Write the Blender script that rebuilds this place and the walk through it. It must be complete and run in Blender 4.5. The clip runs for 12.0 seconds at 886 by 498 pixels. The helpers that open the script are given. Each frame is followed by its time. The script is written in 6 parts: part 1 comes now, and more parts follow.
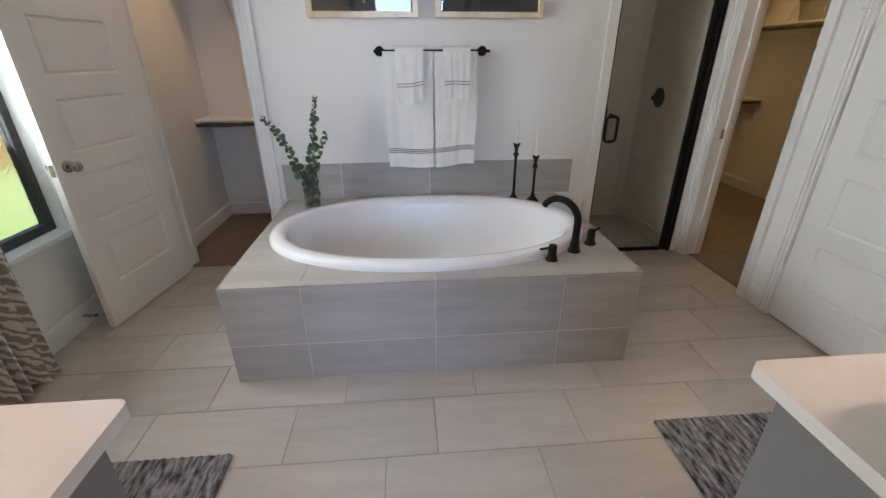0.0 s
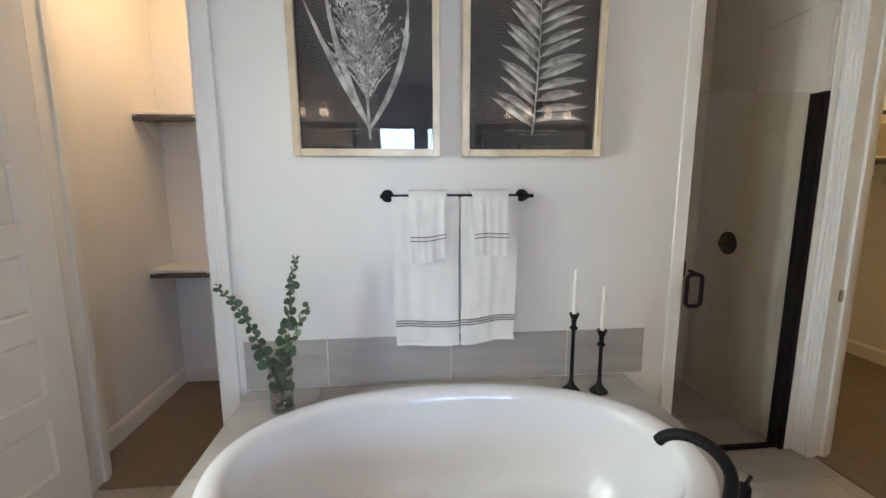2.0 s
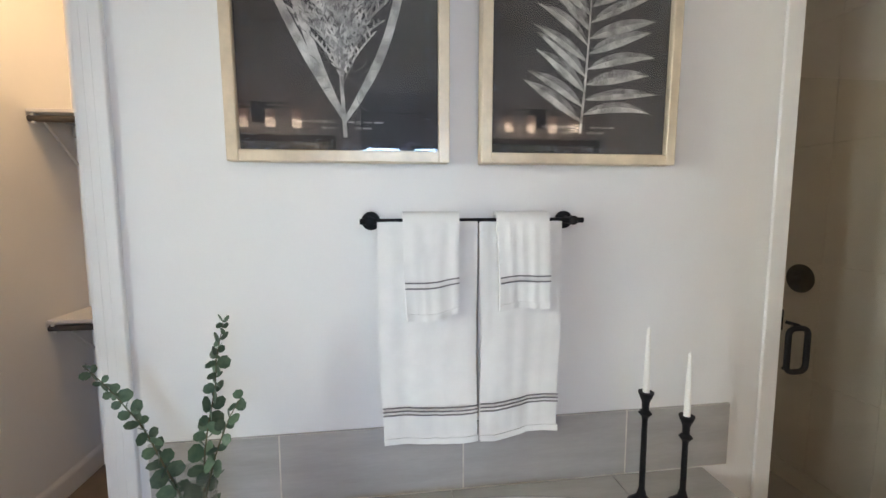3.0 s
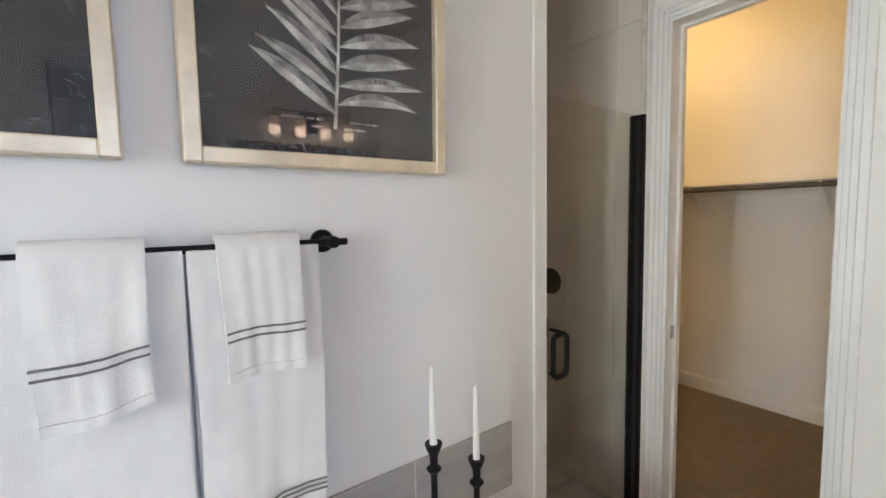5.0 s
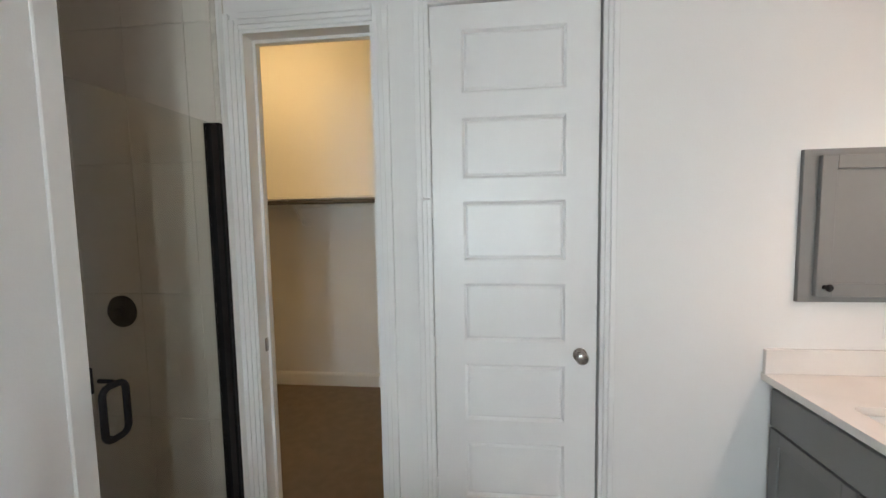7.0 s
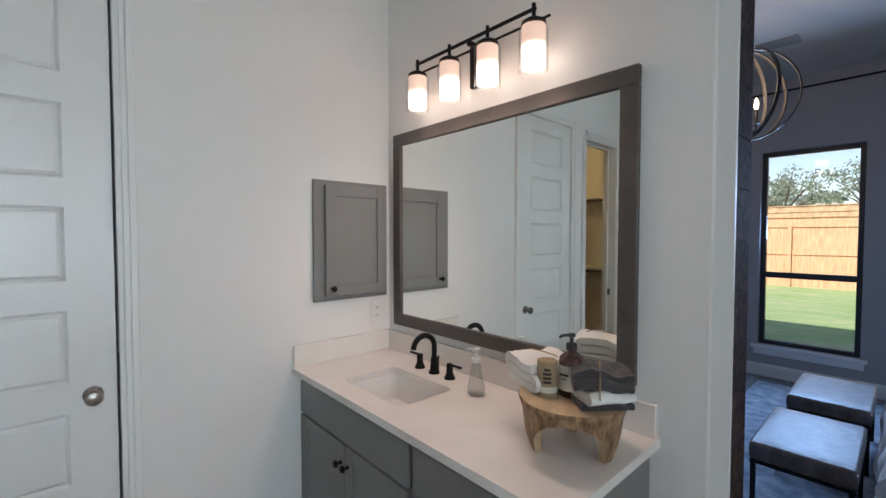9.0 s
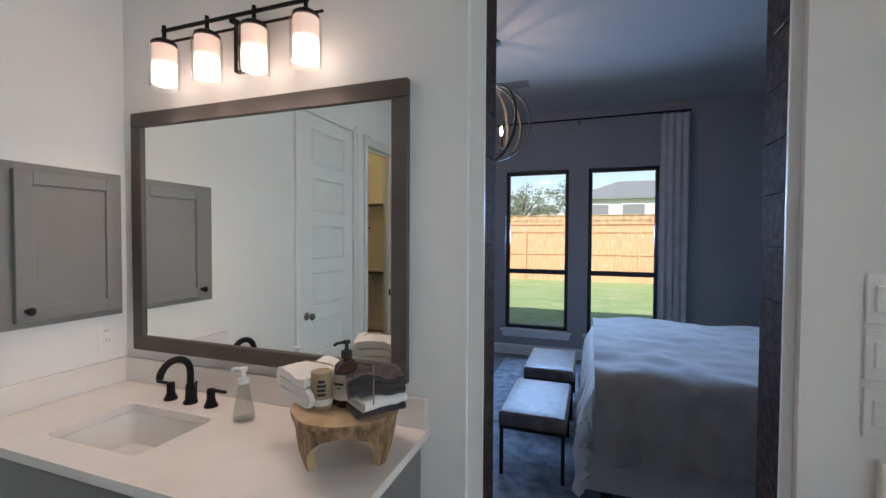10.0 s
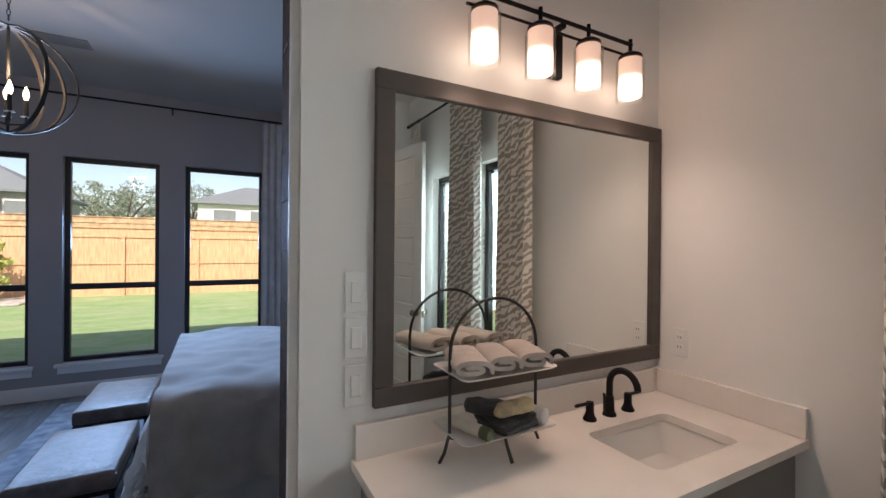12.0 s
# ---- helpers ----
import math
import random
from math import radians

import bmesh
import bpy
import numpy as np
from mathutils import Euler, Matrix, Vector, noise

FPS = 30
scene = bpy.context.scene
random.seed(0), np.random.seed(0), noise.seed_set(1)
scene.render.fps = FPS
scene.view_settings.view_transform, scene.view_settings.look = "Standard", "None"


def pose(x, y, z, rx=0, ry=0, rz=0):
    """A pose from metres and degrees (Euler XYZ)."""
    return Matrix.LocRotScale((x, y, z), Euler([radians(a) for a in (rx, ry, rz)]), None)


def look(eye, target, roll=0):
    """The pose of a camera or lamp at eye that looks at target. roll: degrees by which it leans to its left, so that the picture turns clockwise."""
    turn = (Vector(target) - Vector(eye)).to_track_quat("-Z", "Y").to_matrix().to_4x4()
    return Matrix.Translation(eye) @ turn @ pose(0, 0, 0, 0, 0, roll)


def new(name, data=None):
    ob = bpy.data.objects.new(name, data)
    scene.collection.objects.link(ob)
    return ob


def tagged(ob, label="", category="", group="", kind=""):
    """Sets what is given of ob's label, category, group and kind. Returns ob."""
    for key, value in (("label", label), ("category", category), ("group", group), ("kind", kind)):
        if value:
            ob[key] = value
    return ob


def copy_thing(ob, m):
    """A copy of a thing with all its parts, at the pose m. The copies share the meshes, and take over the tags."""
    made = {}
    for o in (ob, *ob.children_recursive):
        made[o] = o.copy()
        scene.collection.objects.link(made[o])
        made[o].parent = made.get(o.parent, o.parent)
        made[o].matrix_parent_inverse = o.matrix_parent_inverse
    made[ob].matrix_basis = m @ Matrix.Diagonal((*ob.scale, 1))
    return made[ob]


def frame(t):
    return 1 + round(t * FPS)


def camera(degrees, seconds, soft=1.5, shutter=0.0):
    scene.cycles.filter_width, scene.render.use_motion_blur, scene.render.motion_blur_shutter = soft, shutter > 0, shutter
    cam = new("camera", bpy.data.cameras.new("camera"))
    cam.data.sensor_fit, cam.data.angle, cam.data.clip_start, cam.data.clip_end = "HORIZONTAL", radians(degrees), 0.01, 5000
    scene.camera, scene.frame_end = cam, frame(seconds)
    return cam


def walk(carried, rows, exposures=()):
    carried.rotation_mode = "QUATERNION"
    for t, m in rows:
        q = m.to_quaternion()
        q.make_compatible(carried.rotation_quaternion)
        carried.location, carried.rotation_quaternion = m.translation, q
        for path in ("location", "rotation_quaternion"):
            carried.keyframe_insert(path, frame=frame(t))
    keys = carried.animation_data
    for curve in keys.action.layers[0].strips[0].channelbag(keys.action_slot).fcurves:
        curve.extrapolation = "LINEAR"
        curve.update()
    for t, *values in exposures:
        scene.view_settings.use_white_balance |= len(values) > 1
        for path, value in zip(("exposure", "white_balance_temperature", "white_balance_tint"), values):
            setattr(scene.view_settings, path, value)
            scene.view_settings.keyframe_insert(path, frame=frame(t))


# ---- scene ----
cam = camera(93.1, 12.0)
PATH = [
    (0, (-0.1, 0.045, 1.426), (0.046, 1.859, 0.599), -0.2),
    (0.5, (-0.174, 0.132, 1.452), (-0.014, 2.001, 0.759), -0.2),
    (1, (-0.128, 0.365, 1.479), (0.037, 2.28, 0.927), -0.1),
    (1.5, (-0.181, 0.666, 1.536), (-0.008, 2.61, 1.098), -0.2),
    (2, (-0.184, 0.952, 1.526), (-0.002, 2.919, 1.217), -0.2),
    (2.5, (-0.198, 1.302, 1.513), (0.001, 3.278, 1.282), -0.1),
    (2.7, (-0.221, 1.436, 1.511), (-0.007, 3.413, 1.301), -0.1),
    (4.3, (-0.061, 1.915, 1.516), (0.729, 3.745, 1.356), -1.3),
    (4.5, (-0.047, 1.917, 1.515), (0.854, 3.696, 1.364), -1.4),
    (5, (0.006, 1.908, 1.528), (1.172, 3.524, 1.367), -1.1),
    (5.5, (0.059, 1.885, 1.532), (1.487, 3.276, 1.375), -0.9),
    (6, (0.098, 1.871, 1.53), (1.779, 2.944, 1.382), -0.9),
    (6.5, (0.158, 1.847, 1.531), (2.032, 2.529, 1.387), -1.0),
    (7, (0.181, 1.784, 1.561), (2.161, 2.015, 1.396), -1.0),
    (7.5, (0.154, 1.673, 1.553), (2.139, 1.474, 1.412), -0.8),
    (7.7, (0.128, 1.652, 1.543), (2.089, 1.279, 1.417), -0.8),
    (9.3, (0.06, 1.451, 1.515), (1.327, -0.095, 1.455), 0.1),
    (9.5, (0.072, 1.443, 1.516), (1.171, -0.227, 1.458), 0.1),
    (10, (0.055, 1.41, 1.522), (0.716, -0.477, 1.47), 0.3),
    (10.5, (-0.023, 1.368, 1.519), (0.201, -0.619, 1.479), 0.4),
    (11, (-0.125, 1.361, 1.52), (-0.311, -0.63, 1.488), 0.3),
    (11.5, (-0.227, 1.362, 1.507), (-0.788, -0.558, 1.49), 0.6),
    (12, (-0.259, 1.328, 1.512), (-1.199, -0.437, 1.508), 0.5),
]
walk(cam, [(t, look(eye, target, roll)) for t, eye, target, roll in PATH], exposures=[(0, 0.70, 7250, 24), (2.5, 1.08, 7450, 20), (4.4, 1.18, 7350, 23), (5.5, 1.07, 7400, 23), (6.5, 0.93, 7050, 22), (7.6, 0.69, 6700, 20), (9.4, 0.34, 6500, 20), (12, 0.38, 6950, 22)])

# ---- plan, in metres ----
YS, YN = 0.09, 2.985          # bathroom faces of the vanity wall and the tub wall
XE, XW = 2.04, -2.03          # bathroom faces of the linen-door wall and the window wall
CEIL = 3.05
DOOR_H = 2.455
OPEN_W, OPEN_E = -0.460, 0.435   # opening to the bedroom
BED_Y = -4.1                  # bedroom window wall
BED_W, BED_E = -1.95, 3.7
COUNTER = 0.875
DECK = 0.52

# ---- light ----
world = bpy.data.worlds.new("sky")
scene.world = world
world.use_nodes = True
wt = world.node_tree
sky = wt.nodes.new("ShaderNodeTexSky")
sky.sky_type, sky.sun_disc = "NISHITA", False
sky.sun_elevation, sky.sun_rotation = radians(42), radians(12)
wt.links.new(sky.outputs[0], wt.nodes["Background"].inputs[0])
wt.nodes["Background"].inputs[1].default_value = 0.15


def lamp(name, kind, m, energy, color, **more):
    data = bpy.data.lights.new(name, kind)
    data.energy, data.color = energy, color
    for key, value in more.items():
        if key == "radius":
            data.shadow_soft_size = value
        elif key == "spot":
            data.spot_size, data.spot_blend = value, 1.0
        elif key == "spread":
            data.spread = value
        elif key == "angle":
            data.angle = value
        elif key == "size":
            data.shape, data.size, data.size_y = "RECTANGLE", value[0], value[1]
    ob = new(name, data)
    ob.matrix_world = m
    return ob


lamp("sun", "SUN", look((3, 20, 18), (0, 0, 0)), 5.0, (1.0, 0.93, 0.84), angle=radians(0.6))
# daylight in the openings of the windows
for wy, ww in ((1.38, 0.38), (2.06, 0.58)):
    lamp("window_daylight", "AREA", look((XW - 0.115, wy, 1.56), (XW + 2, wy, 1.46)), 20.5 * ww, (0.80, 0.95, 1.0), size=(ww + 0.06, 1.06), spread=radians(124))
for wx in (1.76, 0.714, -0.32):
    lamp("window_daylight", "AREA", look((wx, BED_Y - 0.02, 1.90), (wx, BED_Y + 2, 1.20)), 22, (0.31, 0.58, 1.0), size=(0.74, 0.9), spread=radians(140))
lamp("closet_lamp", "POINT", pose(2.95, 3.55, 2.86), 9, (1.0, 0.69, 0.29), radius=0.12)
lamp("closet_lamp", "POINT", pose(-1.3, 3.5, 2.75), 5.5, (1.0, 0.74, 0.45), radius=0.12)
SHADES_E = [1.31 + d * 0.2217 for d in (-1.5, -0.5, 0.5, 1.5)]
SHADES_W = [-1.350 + d * 0.231 for d in (-1.5, -0.5, 0.5, 1.5)]
for lx in SHADES_E + SHADES_W:
    lamp("vanity_bulb", "POINT", pose(lx, 0.20, 2.165), 0.22, (1.0, 0.53, 0.34), radius=0.04)
    lamp("vanity_downlight", "SPOT", pose(lx, 0.225, 2.10), 4.3, (1.0, 0.77, 0.62), radius=0.04, spot=radians(138))
for k in range(4):
    lamp("chandelier_bulb", "POINT", pose(0.826 + 0.08 * math.cos(k * 1.571), -2.0 + 0.08 * math.sin(k * 1.571), 2.53), 2.2, (1.0, 0.75, 0.5), radius=0.012)


# ---- materials ----
def mat(name, base, rough=0.5, metal=0.0, vary=0.06, scale=6.0, stretch=(1, 1, 1), bump=0.0, fine=80.0, sheen=0.0, coat=0.0, rand=0.0, mix=None, emit=None, spec=None):
    """A procedural surface: a base colour with broad and fine variation, optional second colour, grain relief."""
    m = bpy.data.materials.new(name)
    m.use_nodes = True
    n, l = m.node_tree.nodes, m.node_tree.links
    p = n["Principled BSDF"]
    p.inputs["Roughness"].default_value = rough
    p.inputs["Metallic"].default_value = metal
    p.inputs["Sheen Weight"].default_value = sheen
    p.inputs["Coat Weight"].default_value = coat
    if spec is not None:
        p.inputs["Specular IOR Level"].default_value = spec
    co = n.new("ShaderNodeTexCoord")
    mp = n.new("ShaderNodeMapping")
    mp.inputs["Scale"].default_value = stretch
    if rand:
        info = n.new("ShaderNodeObjectInfo")
        mul = n.new("ShaderNodeVectorMath")
        mul.operation = "SCALE"
        mul.inputs[0].default_value = (37, 53, 11)
        l.new(info.outputs["Random"], mul.inputs["Scale"])
        l.new(mul.outputs[0], mp.inputs["Location"])
    l.new(co.outputs["Object"], mp.inputs["Vector"])
    broad = n.new("ShaderNodeTexNoise")
    broad.inputs["Scale"].default_value, broad.inputs["Detail"].default_value = scale, 5
    small = n.new("ShaderNodeTexNoise")
    small.inputs["Scale"].default_value, small.inputs["Detail"].default_value = fine, 3
    l.new(mp.outputs[0], broad.inputs["Vector"])
    l.new(mp.outputs[0], small.inputs["Vector"])
    ramp = n.new("ShaderNodeValToRGB")
    second = mix or tuple(c * (1 - 3 * vary) for c in base)
    first = base if mix else tuple(min(1, c * (1 + vary)) for c in base)
    ramp.color_ramp.elements[0].position, ramp.color_ramp.elements[1].position = 0.33, 0.68
    ramp.color_ramp.elements[0].color, ramp.color_ramp.elements[1].color = (*second, 1), (*first, 1)
    l.new(broad.outputs[0], ramp.inputs[0])
    hsv = n.new("ShaderNodeHueSaturation")
    l.new(ramp.outputs[0], hsv.inputs["Color"])
    val = n.new("ShaderNodeMapRange")
    val.inputs[3].default_value, val.inputs[4].default_value = 1 - vary, 1 + vary
    l.new(small.outputs[0], val.inputs[0])
    if rand:
        add = n.new("ShaderNodeMath")
        add.operation = "MULTIPLY_ADD"
        l.new(info.outputs["Random"], add.inputs[0])
        add.inputs[1].default_value = rand
        l.new(val.outputs[0], add.inputs[2])
        l.new(add.outputs[0], hsv.inputs["Value"])
    else:
        l.new(val.outputs[0], hsv.inputs["Value"])
    l.new(hsv.outputs[0], p.inputs["Base Color"])
    if bump:
        bp = n.new("ShaderNodeBump")
        bp.inputs["Strength"].default_value, bp.inputs["Distance"].default_value = bump, 0.003
        l.new(small.outputs[0], bp.inputs["Height"])
        l.new(bp.outputs[0], p.inputs["Normal"])
    if emit:
        p.inputs["Emission Color"].default_value = (*emit[0], 1)
        p.inputs["Emission Strength"].default_value = emit[1]
    return m


def pane(name, tint=(1, 1, 1), ior=1.45, rough=0.0):
    """Thin clear glass: see-through, with a gloss that grows with the angle."""
    m = bpy.data.materials.new(name)
    m.use_nodes = True
    n, l = m.node_tree.nodes, m.node_tree.links
    n.remove(n["Principled BSDF"])
    clear, gloss, both, fres = (n.new("ShaderNodeBsdfTransparent"), n.new("ShaderNodeBsdfGlossy"), n.new("ShaderNodeMixShader"), n.new("ShaderNodeMath"))
    clear.inputs[0].default_value = (*tint, 1)
    gloss.inputs["Roughness"].default_value = rough
    face, power = n.new("ShaderNodeLayerWeight"), n.new("ShaderNodeMath")
    power.operation, fres.operation = "POWER", "MULTIPLY_ADD"
    power.inputs[1].default_value = 5
    f0 = ((ior - 1) / (ior + 1)) ** 2
    face.inputs["Blend"].default_value = 0.5
    l.new(face.outputs["Facing"], power.inputs[0])
    l.new(power.outputs[0], fres.inputs[0])
    fres.inputs[1].default_value, fres.inputs[2].default_value = 0.8, f0
    l.new(fres.outputs[0], both.inputs[0])
    l.new(clear.outputs[0], both.inputs[1])
    l.new(gloss.outputs[0], both.inputs[2])
    l.new(both.outputs[0], n["Material Output"].inputs[0])
    return m


def obscure(name):
    """Patterned privacy glass."""
    m = bpy.data.materials.new(name)
    m.use_nodes = True
    n, l = m.node_tree.nodes, m.node_tree.links
    p = n["Principled BSDF"]
    p.inputs["Transmission Weight"].default_value = 1
    p.inputs["Roughness"].default_value = 0.22
    p.inputs["IOR"].default_value = 1.12
    p.inputs["Base Color"].default_value = (0.80, 0.95, 0.95, 1)
    noi, bp = n.new("ShaderNodeTexNoise"), n.new("ShaderNodeBump")
    noi.inputs["Scale"].default_value = 60
    bp.inputs["Strength"].default_value, bp.inputs["Distance"].default_value = 0.6, 0.004
    co = n.new("ShaderNodeTexCoord")
    l.new(co.outputs["Object"], noi.inputs["Vector"])
    l.new(noi.outputs[0], bp.inputs["Height"])
    l.new(bp.outputs[0], p.inputs["Normal"])
    return m


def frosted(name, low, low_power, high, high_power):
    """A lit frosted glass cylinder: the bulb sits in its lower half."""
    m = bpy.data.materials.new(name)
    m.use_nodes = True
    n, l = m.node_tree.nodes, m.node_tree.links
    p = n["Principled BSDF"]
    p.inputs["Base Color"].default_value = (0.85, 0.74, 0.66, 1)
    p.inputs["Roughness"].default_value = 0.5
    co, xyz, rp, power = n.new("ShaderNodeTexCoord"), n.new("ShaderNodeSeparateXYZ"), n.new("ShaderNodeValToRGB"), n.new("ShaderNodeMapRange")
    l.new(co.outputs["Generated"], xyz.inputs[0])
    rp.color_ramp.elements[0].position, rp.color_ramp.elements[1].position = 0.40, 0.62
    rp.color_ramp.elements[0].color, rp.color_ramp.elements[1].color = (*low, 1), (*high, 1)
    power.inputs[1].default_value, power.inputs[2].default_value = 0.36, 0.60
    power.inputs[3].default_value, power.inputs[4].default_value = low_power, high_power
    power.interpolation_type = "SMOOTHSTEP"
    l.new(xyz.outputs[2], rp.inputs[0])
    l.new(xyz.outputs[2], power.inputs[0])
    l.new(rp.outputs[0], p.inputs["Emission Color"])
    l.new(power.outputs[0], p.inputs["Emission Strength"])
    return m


def patterned(name, light, dark, scale, rot, distort, thin=0.5, rough=0.9):
    """Printed cloth: wavy strokes of one colour on another."""
    m = bpy.data.materials.new(name)
    m.use_nodes = True
    n, l = m.node_tree.nodes, m.node_tree.links
    p = n["Principled BSDF"]
    p.inputs["Roughness"].default_value = rough
    co, mp, wv, rp = n.new("ShaderNodeTexCoord"), n.new("ShaderNodeMapping"), n.new("ShaderNodeTexWave"), n.new("ShaderNodeValToRGB")
    mp.inputs["Rotation"].default_value = rot
    wv.inputs["Scale"].default_value, wv.inputs["Distortion"].default_value = scale, distort
    wv.bands_direction = "Z" if rot[0] else "X"
    wv.inputs["Detail"].default_value, wv.inputs["Detail Scale"].default_value = 1.2, 1.3
    rp.color_ramp.elements[0].position, rp.color_ramp.elements[1].position = thin, thin + 0.08
    rp.color_ramp.elements[0].color, rp.color_ramp.elements[1].color = (*dark, 1), (*light, 1)
    l.new(co.outputs["Object"], mp.inputs[0])
    l.new(mp.outputs[0], wv.inputs[0])
    l.new(wv.outputs[1], rp.inputs[0])
    l.new(rp.outputs[0], p.inputs["Base Color"])
    noi, bp = n.new("ShaderNodeTexNoise"), n.new("ShaderNodeBump")
    noi.inputs["Scale"].default_value = 250
    bp.inputs["Strength"].default_value, bp.inputs["Distance"].default_value = 0.3, 0.002
    l.new(noi.outputs[0], bp.inputs["Height"])
    l.new(bp.outputs[0], p.inputs["Normal"])
    return m


M_WALL = mat("wall_paint", (0.79, 0.785, 0.765), 0.75, vary=0.012, scale=1.2, bump=0.12, fine=140)
# Bedroom wall grey, lowered further so the walls read as dimly lit.
M_BEDWALL = mat("dimmed_bedroom_paint", (0.36, 0.36, 0.37), 0.8, vary=0.012, scale=1.2, bump=0.12, fine=140)
M_CEIL = mat("ceiling_paint", (0.76, 0.75, 0.72), 0.9, vary=0.015, scale=1.5, bump=0.25, fine=90)
# White ceiling paint again, its colour lowered to imitate the bedroom's dimmer light.
M_BEDCEIL = mat("dimmed_ceiling_paint", (0.44, 0.435, 0.42), 0.9, vary=0.015, scale=1.5, bump=0.25, fine=90)
M_TRIM = mat("white_trim_paint", (0.80, 0.80, 0.78), 0.38, vary=0.012, scale=3)
M_DOOR = mat("white_door_paint", (0.78, 0.78, 0.765), 0.34, vary=0.012, scale=3, bump=0.05, fine=60)
M_FTILE = mat("floor_tile", (0.42, 0.40, 0.375), 0.29, vary=0.085, scale=2.4, stretch=(1.0, 6.0, 6.0), fine=24, bump=0.08, rand=0.12, mix=(0.362, 0.345, 0.318))
M_DTILE = mat("deck_tile", (0.40, 0.385, 0.365), 0.4, vary=0.085, scale=2.4, stretch=(1.0, 6.0, 6.0), fine=24, bump=0.08, rand=0.10, mix=(0.335, 0.318, 0.295))
M_STILE = mat("shower_tile", (0.70, 0.65, 0.57), 0.3, vary=0.02, scale=2.0, stretch=(1, 1, 6), fine=20, rand=0.02)
M_GROUT = mat("grout", (0.33, 0.31, 0.28), 0.9, vary=0.08, scale=20, fine=300)
M_PALEGROUT = mat("pale_grout", (0.66, 0.62, 0.55), 0.9, vary=0.06, scale=20, fine=300)
M_TUB = mat("white_acrylic", (0.71, 0.715, 0.73), 0.16, vary=0.004, coat=0.15)
M_CHINA = mat("white_china", (0.82, 0.81, 0.79), 0.1, vary=0.004)
M_TOWEL = mat("white_terry", (0.78, 0.77, 0.74), 0.95, vary=0.02, scale=14, bump=0.35, fine=420, sheen=0.3)
M_STRIPE = mat("grey_stitching", (0.20, 0.19, 0.19), 0.9, vary=0.1, fine=300)
M_TAUPE = mat("taupe_terry", (0.50, 0.44, 0.39), 0.95, vary=0.05, scale=14, bump=0.8, fine=380, sheen=0.3)
M_GREYT = mat("charcoal_terry", (0.055, 0.052, 0.055), 0.95, vary=0.1, scale=18, bump=0.8, fine=380, sheen=0.2)
M_BLACK = mat("matte_black_metal", (0.008, 0.008, 0.009), 0.5, spec=0.18, vary=0.08, scale=12)
M_FRAMEBLK = mat("black_window_frame", (0.02, 0.02, 0.023), 0.45, vary=0.08)
M_NICKEL = mat("brushed_nickel", (0.45, 0.42, 0.39), 0.26, metal=1.0, vary=0.04, fine=200)
M_CAB = mat("grey_cabinet_paint", (0.205, 0.205, 0.20), 0.42, vary=0.02, scale=3, bump=0.04, fine=70)
M_QUARTZ = mat("white_quartz", (0.78, 0.745, 0.705), 0.16, vary=0.02, scale=5, fine=160)
M_MIRROR = mat("mirror_silver", (0.86, 0.89, 0.87), 0.0, metal=1.0, vary=0.0)
M_MFRAME = mat("grey_brown_wood_frame", (0.085, 0.075, 0.068), 0.5, vary=0.04, scale=6, stretch=(1, 3, 3), bump=0.10, fine=60)
M_CARPET = mat("brown_carpet", (0.235, 0.19, 0.15), 1.0, vary=0.09, scale=14, bump=1.0, fine=300, mix=(0.205, 0.165, 0.128))
M_GOLD = mat("champagne_frame", (0.72, 0.60, 0.44), 0.4, metal=0.35, vary=0.06, scale=9, bump=0.1, fine=90)
M_PRINT = mat("chalk_black_print", (0.030, 0.032, 0.036), 0.6, vary=0.25, scale=5, fine=40)
M_CHALK = mat("chalk_smudge", (0.17, 0.20, 0.25), 0.8, vary=0.35, scale=22, fine=120)
M_LEAFP = mat("pale_grey_ink", (0.62, 0.62, 0.60), 0.7, vary=0.22, scale=18, fine=120)
M_LEAFD = mat("mid_grey_ink", (0.30, 0.30, 0.30), 0.7, vary=0.25, scale=30, fine=140)
M_GLASS = pane("clear_glass", (0.97, 0.985, 0.98))
M_SHGLASS = pane("shower_glass", (0.95, 0.955, 0.94))
M_ART = pane("picture_glass", (0.98, 0.98, 0.98), 1.55)
M_VASE = pane("vase_glass", (0.93, 0.945, 0.94), 1.62)
M_OBSC = obscure("privacy_glass")
M_EUC = mat("eucalyptus_green", (0.032, 0.066, 0.038), 0.5, vary=0.2, scale=3, rand=0.9, mix=(0.055, 0.095, 0.055))
M_STEM = mat("green_brown_stem", (0.11, 0.10, 0.05), 0.7, vary=0.15)
M_PEBBLE = mat("river_pebbles", (0.36, 0.31, 0.25), 0.5, vary=0.3, scale=30)
M_WAX = mat("white_wax", (0.82, 0.80, 0.74), 0.45, vary=0.01)
M_SUAR = mat("carved_suar_wood", (0.40, 0.25, 0.125), 0.65, vary=0.40, scale=46, stretch=(1, 1, 0.40), bump=1.0, fine=150, mix=(0.12, 0.06, 0.026))
M_CUTWOOD = mat("pale_cut_wood", (0.50, 0.36, 0.21), 0.55, vary=0.10, scale=18, stretch=(1, 1, 0.3), bump=0.3, fine=90)
M_AMBER = mat("amber_bottle", (0.055, 0.015, 0.008), 0.1, vary=0.05, coat=0.6)
M_LABEL = mat("cream_label", (0.66, 0.63, 0.55), 0.7, vary=0.03)
M_KRAFT = mat("kraft_card", (0.34, 0.25, 0.15), 0.8, vary=0.06, fine=200)
M_INK = mat("dark_ink", (0.03, 0.03, 0.028), 0.8)
M_TWINE = mat("jute_twine", (0.36, 0.25, 0.13), 0.9, vary=0.15, fine=400)
